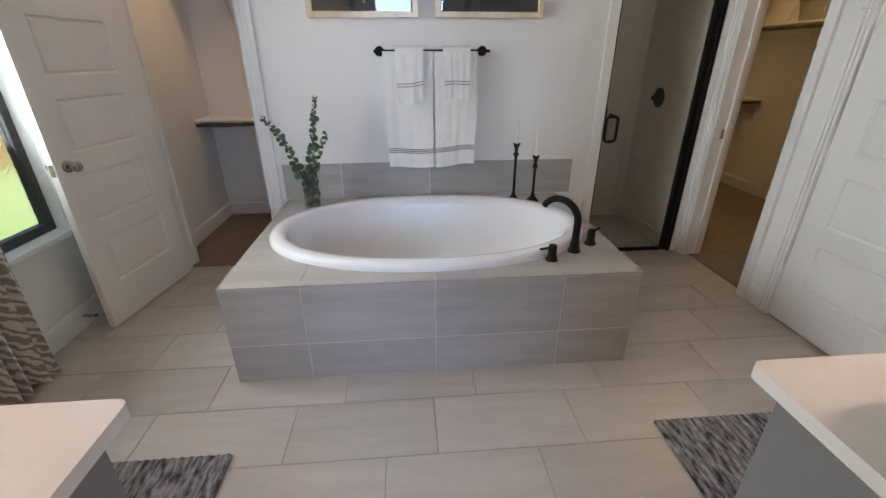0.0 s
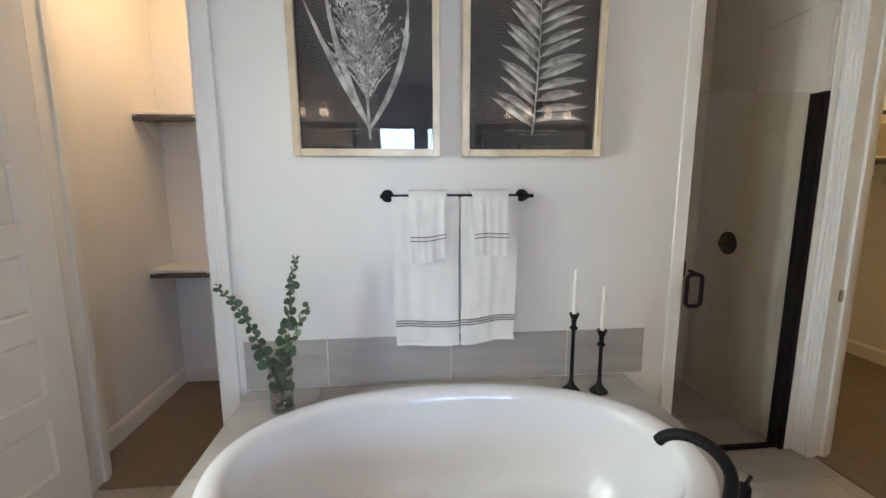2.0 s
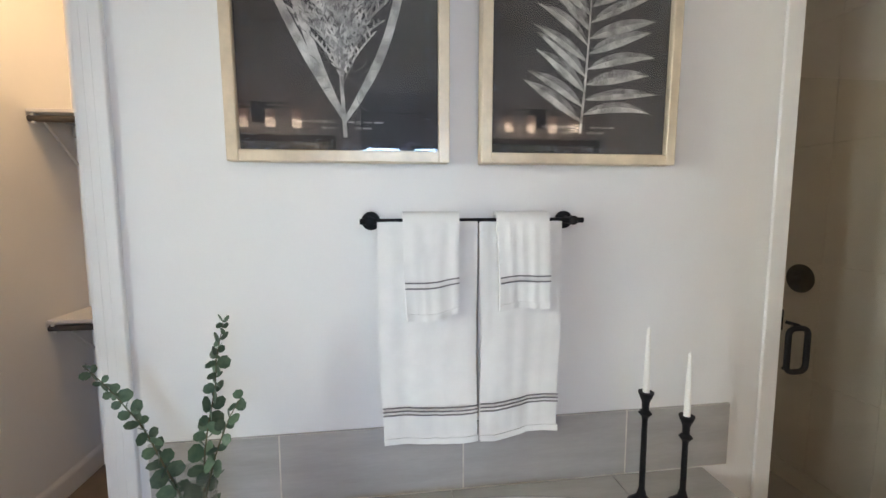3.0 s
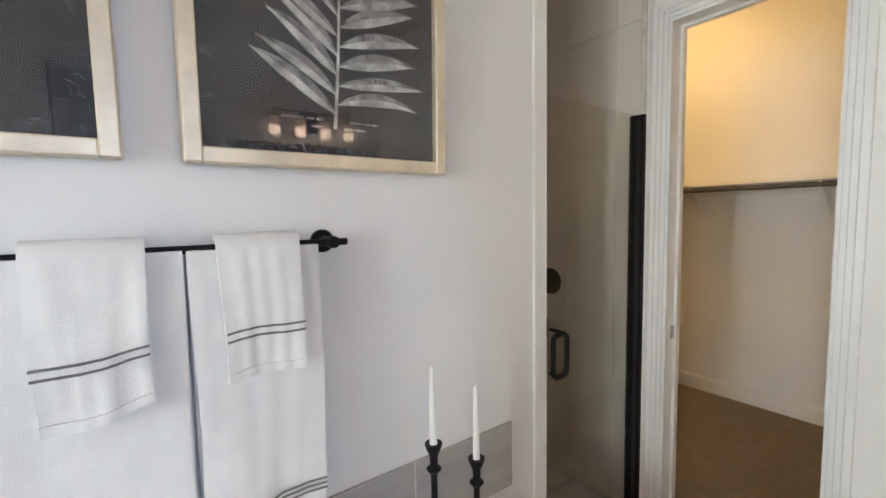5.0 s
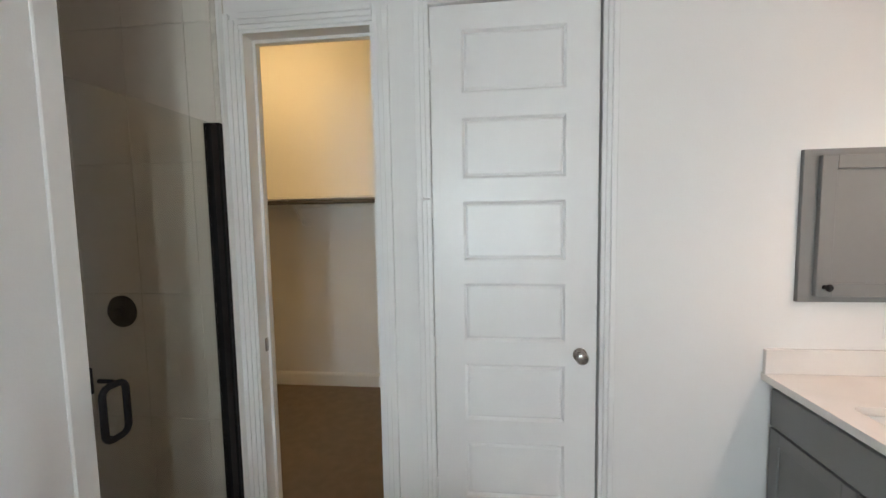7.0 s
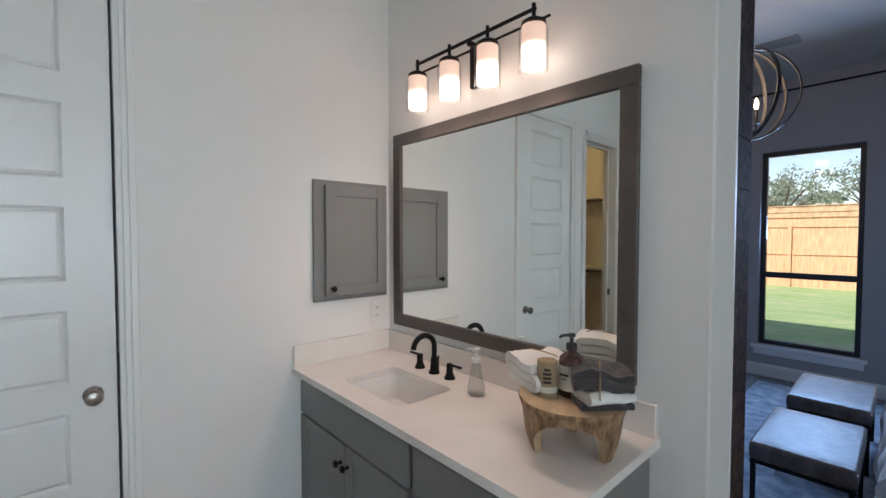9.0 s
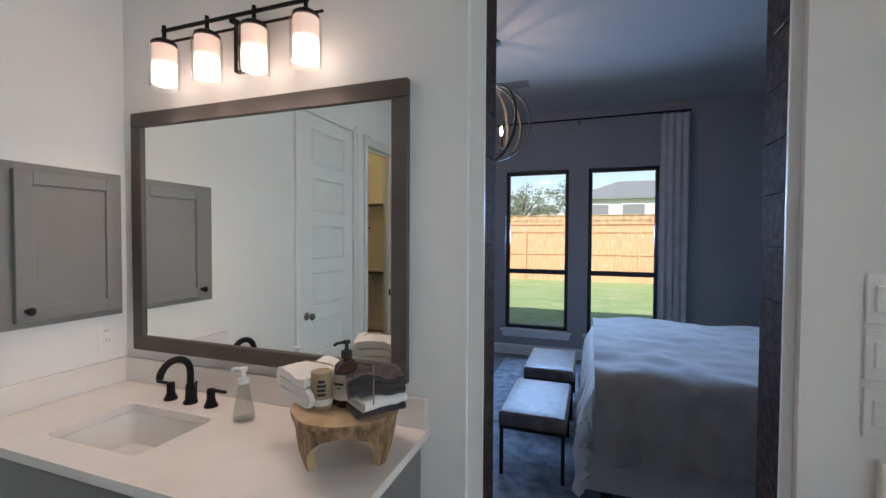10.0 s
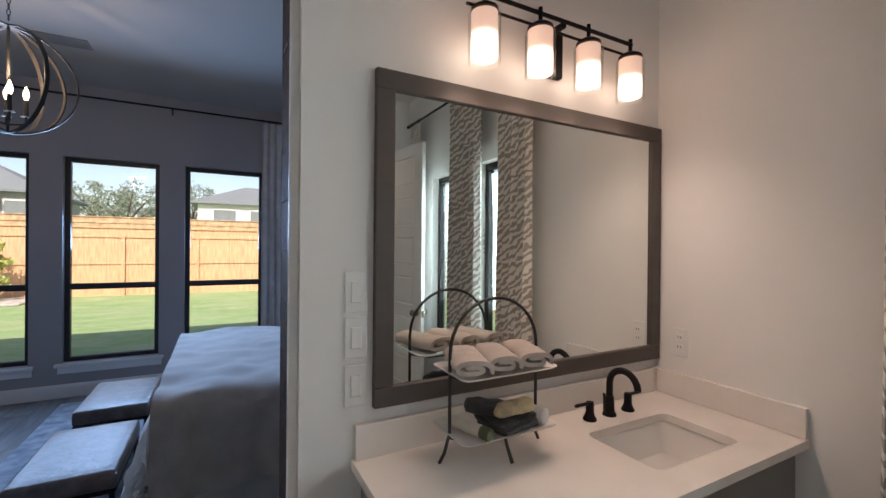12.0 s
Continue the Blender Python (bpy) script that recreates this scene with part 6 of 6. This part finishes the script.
part("duvet", sheet(bmesh.new(), lambda u, v: over(BX0 + 0.35 + (BX1 + 0.53 - BX0 - 0.35) * u, BY0 - 0.30 + (BY1 + 0.28 - BY0 + 0.30) * v, BX1 - 0.04, BY0 + 0.02, BY1 - 0.02, 0.735, 0.026, 2.0), 64, 64, 0.02), M_DUVET, bed, "rumpled white duvet", smooth=True)
part("coverlet", sheet(bmesh.new(), lambda u, v: over(BX0 + 0.40 + (BX1 - 0.05 - BX0 - 0.40) * u, BY0 - 0.20 + (BY1 + 0.44 - BY0 + 0.20) * v, 9, BY0 - 0.02, BY1 + 0.02, 0.780, 0.026, 2.0), 60, 60, 0.014), M_THROW, bed, "grey-taupe coverlet hanging over the side", smooth=True)

drape("linen_curtain", BED_Y + 0.10, -0.99, -0.69, 0.015, 2.955, 4, 0.032, M_SHEER, "pale grey linen curtain to the floor", along="x", seed=3.0)
br = thing("bedroom_curtain_rod", (1.0, BED_Y + 0.10, 2.98), "long slim black curtain rod", "curtain rod")
part("pole", rod((-1.0, BED_Y + 0.10, 2.98), (3.1, BED_Y + 0.10, 2.98), 0.010, 10), M_BLACK, br)
for xx in (-0.95, 0.2, 1.6, 3.0):
    part("bracket", boxes(((xx - 0.006, BED_Y + 0.0005, 2.966), (xx + 0.006, BED_Y + 0.10, 2.976)), ((xx - 0.006, BED_Y + 0.0005, 2.93), (xx + 0.006, BED_Y + 0.012, 2.99))), M_BLACK, br)

CH = Vector((0.826, -2.0, 2.465))
ch = thing("orb_chandelier", (CH.x, CH.y, 2.15), "dark bronze orb chandelier with lit candle bulbs", "chandelier")
part("canopy", turned(((0.066, 0.0), (0.066, -0.012), (0.050, -0.022), (0.012, -0.026), (0.0, -0.026)), (CH.x, CH.y, 3.12), seg=24), M_WROUGHT, ch, smooth=True)
for k in range(9):
    z = 3.085 - k * 0.033
    a = 0 if k % 2 else 1.571
    part("chain_link", tube(bmesh.new(), [(CH.x + 0.008 * math.cos(t) * math.cos(a), CH.y + 0.008 * math.cos(t) * math.sin(a), z + 0.019 * math.sin(t)) for t in [j * 0.6283 for j in range(10)]], 0.0024, 5, closed=True), M_WROUGHT, ch)
part("center_rod", rod((CH.x, CH.y, 2.16), (CH.x, CH.y, 2.785), 0.007, 8), M_WROUGHT, ch)
for ang, tilt in ((0.3, 0), (1.35, 0), (2.4, 0), (0.9, 0.55)):
    bm = bmesh.new()
    rot = Matrix.Rotation(ang, 3, "Z") @ Matrix.Rotation(tilt, 3, "Y")
    n = 56
    rows = []
    for k in range(n):
        t = 2 * math.pi * k / n
        c = rot @ Vector((math.cos(t), 0, math.sin(t)))
        nrm = rot @ Vector((0, 1, 0))
        rows.append([bm.verts.new(CH + c * r + nrm * w) for r, w in ((0.312, -0.011), (0.312, 0.011), (0.304, 0.011), (0.304, -0.011))])
    for k in range(n):
        p, q = rows[k], rows[(k + 1) % n]
        for j in range(4):
            bm.faces.new((p[j], p[(j + 1) % 4], q[(j + 1) % 4], q[j]))
    part("orb_ring", bm, M_WROUGHT, ch, smooth=True)
for k in range(4):
    a = k * 1.571 + 0.4
    p = CH + Vector((0.075 * math.cos(a), 0.075 * math.sin(a), -0.20))
    part("arm", tube(bmesh.new(), [CH + Vector((0, 0, -0.26)), p + Vector((0, 0, -0.045)), p], 0.006, 6), M_WROUGHT, ch)
    part("candle_sleeve", turned(((0.024, 0), (0.012, 0.006), (0.011, 0.10), (0.0, 0.10)), p, seg=12), M_WROUGHT, ch)
    part("candle_bulb", turned(((0.007, 0.10), (0.014, 0.125), (0.013, 0.145), (0.003, 0.178), (0.0, 0.180)), p, seg=12), M_FLAME, ch, "lit candle bulb", smooth=True)
vt = thing("ceiling_vent", (0.84, -3.0, 3.12), "white slatted ceiling air vent", "vent")
part("frame", boxes(((0.67, -3.09, 3.111), (1.01, -3.075, 3.1205)), ((0.67, -2.925, 3.111), (1.01, -2.91, 3.1205)), ((0.67, -3.075, 3.111), (0.685, -2.925, 3.1205)), ((0.995, -3.075, 3.111), (1.01, -2.925, 3.1205))), M_CAB, vt)
for k in range(7):
    part("slat", box((0.684, -3.07 + k * 0.021, 3.110), (0.996, -3.058 + k * 0.021, 3.116)), M_CAB, vt)

# ---- outside ----
GZ = -0.15
single("ground", sheet(bmesh.new(), lambda u, v: Vector((-250 + 500 * u, -260 + 520 * v, GZ)), 40, 40), M_GRASS, "green lawn with dry patches", "ground", kind="structure")


def board_fence(name, x0, x1, y, z1, post_step, material, label, phase=0.0, along="x", rails=(1.80, 0.92)):
    f = thing(name, ((x0 + x1) / 2, y, GZ) if along == "x" else (y, (x0 + x1) / 2, GZ), label, "fence")
    sw = (lambda p: p) if along == "x" else (lambda p: (p[1], p[0], p[2]))
    bm, rng2, x = bmesh.new(), random.Random(int(abs(y) * 10)), x0
    while x < x1:
        h = z1 + rng2.uniform(-0.012, 0.012)
        bx(bm, sw((x, y - 0.02, GZ)), sw((x + 0.1412, y + rng2.uniform(-0.0015, 0.0015), h)))
        x += 0.142
    tagged(part("boards", bm, material, f), kind="stuff")
    for z in rails:
        part("rail", box(sw((x0, y, z - 0.03)), sw((x1, y + 0.04, z + 0.03))), material, f)
    part("cap_rail", box(sw((x0, y - 0.06, z1)), sw((x1, y + 0.05, z1 + 0.035))), material, f)
    x = x0 + phase
    while x < x1:
        part("post", box(sw((x - 0.045, y + 0.041, GZ)), sw((x + 0.045, y + 0.115, z1 - 0.25))), material, f)
        x += post_step
    return f


board_fence("back_fence", -19.2, 22, -16.0, 2.08, 2.12, M_FENCE, "sunlit cedar board fence across the back lawn", 0.55)
board_fence("far_fence", -22, 26, -22.5, 2.78, 1.75, M_FENCE2, "brown fence of the neighbouring yard", 0.3, rails=(2.55,))
board_fence("side_fence", -16, 12, -6.5, 1.75, 2.4, M_FENCE, "cedar board fence beside the house", 0.5, along="y", rails=(1.4, 0.5))


def house(name, x0, x1, y0, y1, z_wall, z_ridge, wall_mat, wins, label, porch=None):
    h = thing(name, ((x0 + x1) / 2, (y0 + y1) / 2, GZ), label, "house")
    part("house_wall", box((x0, y0, GZ), (x1, y1, z_wall)), wall_mat, h)
    o = 0.5
    bm = bmesh.new()
    inset = min((x1 - x0), (y1 - y0)) * 0.48
    low = [bm.verts.new(p) for p in ((x0 - o, y0 - o, z_wall), (x1 + o, y0 - o, z_wall), (x1 + o, y1 + o, z_wall), (x0 - o, y1 + o, z_wall))]
    eave = [bm.verts.new((v.co.x, v.co.y, z_wall + 0.18)) for v in low]
    cy = (y0 + y1) / 2
    ra, rb = bm.verts.new((x0 + inset, cy, z_ridge)), bm.verts.new((x1 - inset, cy, z_ridge))
    bm.faces.new(low[::-1])
    for k in range(4):
        bm.faces.new((low[k], low[(k + 1) % 4], eave[(k + 1) % 4], eave[k]))
    bm.faces.new((eave[0], eave[1], rb, ra))
    bm.faces.new((eave[1], eave[2], rb))
    bm.faces.new((eave[2], eave[3], ra, rb))
    bm.faces.new((eave[3], eave[0], ra))
    part("roof", bm, M_SHINGLE, h, "grey shingle hip roof")
    for a, b, lo, hi in wins:
        w = part("house_window", box((a, y1, lo), (b, y1 + 0.05, hi)), M_TRIM, h, "white-framed window")
        part("window_pane", box((a + 0.08, y1 + 0.051, lo + 0.08), (b - 0.08, y1 + 0.06, hi - 0.08)), M_SHINGLE, w, "dark window pane")
    if porch:
        a, b, z = porch
        part("porch_rail", boxes(((a, y1 + 1.0, z + 0.9), (b, y1 + 1.08, z + 1.0)), ((a, y1 + 1.0, z + 0.05), (b, y1 + 1.08, z + 0.15)), *[((a + k * (b - a) / 24, y1 + 1.02, z + 0.15), (a + k * (b - a) / 24 + 0.05, y1 + 1.06, z + 0.9)) for k in range(25)]), M_FENCE, h, "wooden porch railing")
        for xx in (a, (a + b) / 2, b):
            part("porch_post", box((xx - 0.08, y1 + 0.95, z - 0.4), (xx + 0.08, y1 + 1.11, z_wall)), M_FENCE, h, "wooden porch post")
        part("porch_floor", box((a, y1 + 0.01, GZ), (b, y1 + 1.1, z)), M_LIMIT, h)
        part("porch_roof", box((a - 0.3, y1 + 0.01, z_wall - 0.1), (b + 0.3, y1 + 1.4, z_wall + 0.1)), M_SHINGLE, h)
    return h


house("neighbour_house", -9.5, 1.4, -48, -40, 5.15, 7.25, M_STUCCO, [(-1.6, 0.3, 3.5, 4.75), (-4.6, -2.6, 3.5, 4.75), (-7.6, -5.6, 3.5, 4.75)], "low white house with grey hip roof")
house("neighbour_house", 11.0, 24.0, -48, -38, 5.1, 8.2, M_BRICK, [(11.4, 12.8, 3.0, 4.6), (17.0, 18.6, 3.0, 4.6)], "grey house with wooden porch and grey roof", porch=(13.2, 16.4, 2.9))
house("far_house", 5.5, 9.5, -74, -68, 6.0, 7.2, M_STUCCO, [(6.0, 6.8, 4.8, 5.6), (8.0, 8.8, 4.8, 5.6)], "distant white house among trees")


def tree(at, height, spread, seed, material, label, trunk=0.35, clumps=26, leaves=60, leaf=0.35):
    """A tapered trunk, limbs, and a crown of many small leaf blades in loose clumps."""
    rng = random.Random(seed)
    t = thing("tree" if height > 4 else "bush", at, label, "tree" if height > 4 else "bush")
    at = Vector(at)
    fork = at + Vector((rng.uniform(-0.3, 0.3), 0, height * 0.42))
    bm = tube(bmesh.new(), [at, at.lerp(fork, 0.5) + Vector((0.15, 0, 0)) * trunk, fork], [trunk, trunk * 0.75, trunk * 0.55], 8)
    crown = bmesh.new()
    for k in range(clumps):
        a, f = rng.uniform(0, 6.283), math.sqrt(rng.random())
        c = at + Vector((math.cos(a) * f * spread, math.sin(a) * f * spread * 0.7, height * ((0.52 + 0.46 * rng.random() * (1 - 0.5 * f * f)) if height > 4 else (0.08 + 0.85 * rng.random() * (1 - 0.45 * f * f)))))
        if k % 3 == 0:
            tube(bm, [fork, fork.lerp(c, 0.5) + Vector((0, 0, 0.2)), c], [trunk * 0.35, trunk * 0.2, 0.03], 5)
        rc = spread * rng.uniform(0.16, 0.30)
        for j in range(leaves):
            d = Vector((rng.gauss(0, 1), rng.gauss(0, 1), rng.gauss(0, 0.6)))
            p = c + d.normalized() * rc * rng.random() ** 0.4
            s = leaf * rng.uniform(0.6, 1.3)
            x = Vector((rng.uniform(-1, 1), rng.uniform(-1, 1), rng.uniform(-1, 1))).normalized()
            y = x.orthogonal().normalized()
            vs = [crown.verts.new(p + x * s * u + y * s * 0.45 * v) for u, v in ((-0.5, 0), (0, -0.5), (0.5, 0), (0, 0.5))]
            crown.faces.new(vs)
    part("trunk", bm, M_BARK, t)
    part("crown", crown, material, t)
    return t


tree((3.2, -66, GZ), 11.2, 4.2, 1, M_FOLI, "wide live oak behind the neighbouring yards", clumps=44, leaves=52, leaf=0.34)
tree((9.2, -60, GZ), 9.6, 4.0, 2, M_FOLI, "wide live oak behind the neighbouring yards", clumps=44, leaves=52, leaf=0.34)
tree((14.0, -70, GZ), 11.0, 4.6, 3, M_FOLI, "wide live oak behind the neighbouring yards", clumps=44, leaves=52, leaf=0.34)
tree((20.0, -75, GZ), 11.5, 5.0, 6, M_FOLI, "wide live oak behind the neighbouring yards", clumps=44, leaves=52, leaf=0.34)
tree((5.62, -14.9, GZ), 2.2, 0.62, 4, M_BUSH, "yellow-green leafy bush by the fence", trunk=0.05, clumps=60, leaves=70, leaf=0.13)
single("garden_edging", box((4.5, -15.9, GZ), (9.5, -14.0, GZ + 0.06), 0.02), M_LIMIT, "pale stone bed edging on the lawn", "edging")
single("stepping_slab", box((5.0, -12.3, GZ - 0.02), (8.5, -11.5, GZ + 0.02), 0.01), M_LIMIT, "pale concrete slab set in the lawn", "paving slab")

# the house itself, which shades the near lawn
bm = bmesh.new()
low = [bm.verts.new(p) for p in ((-2.65, -4.75, 3.22), (10.5, -4.75, 3.22), (10.5, 5.7, 3.22), (-2.65, 5.7, 3.22))]
eave = [bm.verts.new((v.co.x, v.co.y, 3.42)) for v in low]
ra, rb = bm.verts.new((0.2, -0.3, 7.2)), bm.verts.new((8.2, -0.3, 7.5))
bm.faces.new(low[::-1])
for k in range(4):
    bm.faces.new((low[k], low[(k + 1) % 4], eave[(k + 1) % 4], eave[k]))
for vs in ((eave[0], eave[1], rb, ra), (eave[1], eave[2], rb), (eave[2], eave[3], ra, rb), (eave[3], eave[0], ra)):
    bm.faces.new(vs)
single("house_roof", bm, M_SHINGLE, "grey shingle hip roof over the house", "roof", kind="structure")
single("wall_house_wing", box((4.0, -4.26, GZ), (10.0, 5.2, 3.2)), M_BRICK, "plain brick wall of the rest of the house", "wall", kind="structure")

# ---- tiles, planks ----
def tile_mesh(name, lx, ly, h, material, g=0.003, c=0.0022):
    bm = box((g / 2, g / 2, -h), (lx - g / 2, ly - g / 2, 0))
    top = [e for e in bm.edges if all(abs(v.co.z) < 1e-6 for v in e.verts)]
    bmesh.ops.bevel(bm, geom=top, offset=c, segments=1, affect="EDGES")
    return mesh_of(name, bm, material)


cache = {}


def tile_of(kind, lx, ly, h, material, **more):
    key = (kind, round(lx, 3), round(ly, 3))
    if key not in cache:
        cache[key] = tile_mesh("tile", lx, ly, h, material, **more)
    return cache[key]


floor = thing("floor", (0, 1.5, 0), "greige stone-look floor tiles in a third offset", "floor", kind="structure")
TL, TW = 0.608, 0.3045
row = -4
while True:
    y0 = 1.2215 + row * TW
    if y0 > YN + 0.02:
        break
    y1 = y0 + TW
    a, b = max(y0, 0.0), min(y1, YN + 0.03)
    if b - a > 0.02:
        x = -0.027 + row * 0.2033 - 8 * TL
        while x < XE:
            x0, x1 = max(x, XW), min(x + TL, XE + 0.05)
            if x1 - x0 > 0.02 and not (x0 > -0.93 and x1 < 0.93 and a > 1.75):
                piece("tile", tile_of("floor", x1 - x0, b - a, 0.010, M_FTILE), Matrix.Translation((x0, a, 0)), floor)
            x += TL
    row += 1
sh_floor = thing("floor_shower", (1.6, 3.4, 0), "greige tiled shower floor", "floor", kind="structure")
for i in range(2):
    for j in range(3):
        piece("tile", tile_of("shf", 0.354, 0.245, 0.010, M_FTILE), Matrix.Translation((1.258 + i * 0.354, 3.105 + j * 0.248, 0)), sh_floor)

front = bpy.data.objects["tub_surround"]
turn = Matrix.Rotation(radians(90), 4, "X")
for x0, x1 in zip(cuts, cuts[1:]):
    for z0, z1 in ((0.0, 0.208), (0.208, 0.5075)):
        piece("tile", tile_of("deck", x1 - x0, z1 - z0, 0.010, M_DTILE), Matrix.Translation((x0, 1.701, z0)) @ turn, front)
side = Matrix.Rotation(radians(90), 4, "Z") @ turn
for y0, y1 in ((1.703, 2.30), (2.30, 2.905), (2.905, 2.985)):
    for z0, z1 in ((0.0, 0.208), (0.208, 0.5075)):
        piece("tile", tile_of("deck", y1 - y0, z1 - z0, 0.010, M_DTILE), Matrix.Translation((0.967, y0, z0)) @ side, front)
        piece("tile", tile_of("deck", y1 - y0, z1 - z0, 0.010, M_DTILE), Matrix.Translation((-0.956, y1, z0)) @ Matrix.Rotation(radians(-90), 4, "Z") @ turn, front)
splash = thing("tub_splash", (0.05, YN, DECK), "low grey tile backsplash behind the tub", "backsplash", kind="structure")
part("bed", box((-0.972, YN - 0.0115, DECK + 0.001), (1.072, YN - 0.001, 0.765)), M_PALEGROUT, splash)
for x0, x1 in ((-0.973, -0.573), (-0.573, 0.042), (0.042, 0.652), (0.652, 1.074)):
    piece("tile", tile_of("deck", x1 - x0, 0.246, 0.010, M_DTILE), Matrix.Translation((x0, YN - 0.0125, DECK + 0.001)) @ turn, splash)

# shower wall tiles and the tiled edge of the tub wall
sw_v = thing("shower_wall_tiles", (1.97, 3.4, 0), "pale stone-look shower wall tiles", "wall tiles", kind="structure")
face_w = Matrix.Rotation(radians(-90), 4, "Z") @ turn
for j in range(5):
    z0 = j * 0.605
    z1 = min(z0 + 0.605, 3.04)
    for y1, w in ((3.128, 0.125), (3.43, 0.302), (3.732, 0.302), (3.85, 0.118)):
        piece("tile", tile_of("shw", w, z1 - z0, 0.010, M_STILE, g=0.002, c=0.0008), Matrix.Translation((1.964, y1, z0 + 0.002)) @ face_w, sw_v)
    for x0, w in ((1.278, 0.305), (1.583, 0.305), (1.888, 0.075)):
        piece("tile", tile_of("shw", w, z1 - z0, 0.010, M_STILE, g=0.002, c=0.0008), Matrix.Translation((x0, 3.839, z0 + 0.002)) @ turn, sw_v)
single("trim_shower_west", box((1.194, YN - 0.013, 0.002), (1.266, YN - 0.0005, 3.04), 0.004), M_TRIM, "white painted edge trim beside the shower", "trim", kind="structure")
single("trim_shower_east", box((1.977, YN - 0.011, 0.002), (XE - 0.022, YN - 0.0005, 3.04), 0.004), M_TRIM, "white painted edge trim beside the shower", "trim", kind="structure")

planks = thing("floor_bedroom", (0.9, -2, 0), "grey wood-look plank tiles", "floor", kind="structure")
k = 0
x = BED_W
while x < BED_E:
    y = BED_Y + (k % 3) * 0.4 - 1.2
    while y < -0.09:
        y0, y1 = max(y, BED_Y), min(y + 1.2, 0.0)
        if y1 - y0 > 0.03:
            piece("plank", tile_of("plank", 0.198, y1 - y0, 0.010, M_PLANK), Matrix.Translation((x, y0, 0)), planks)
        y += 1.2
    x += 0.198
    k += 1
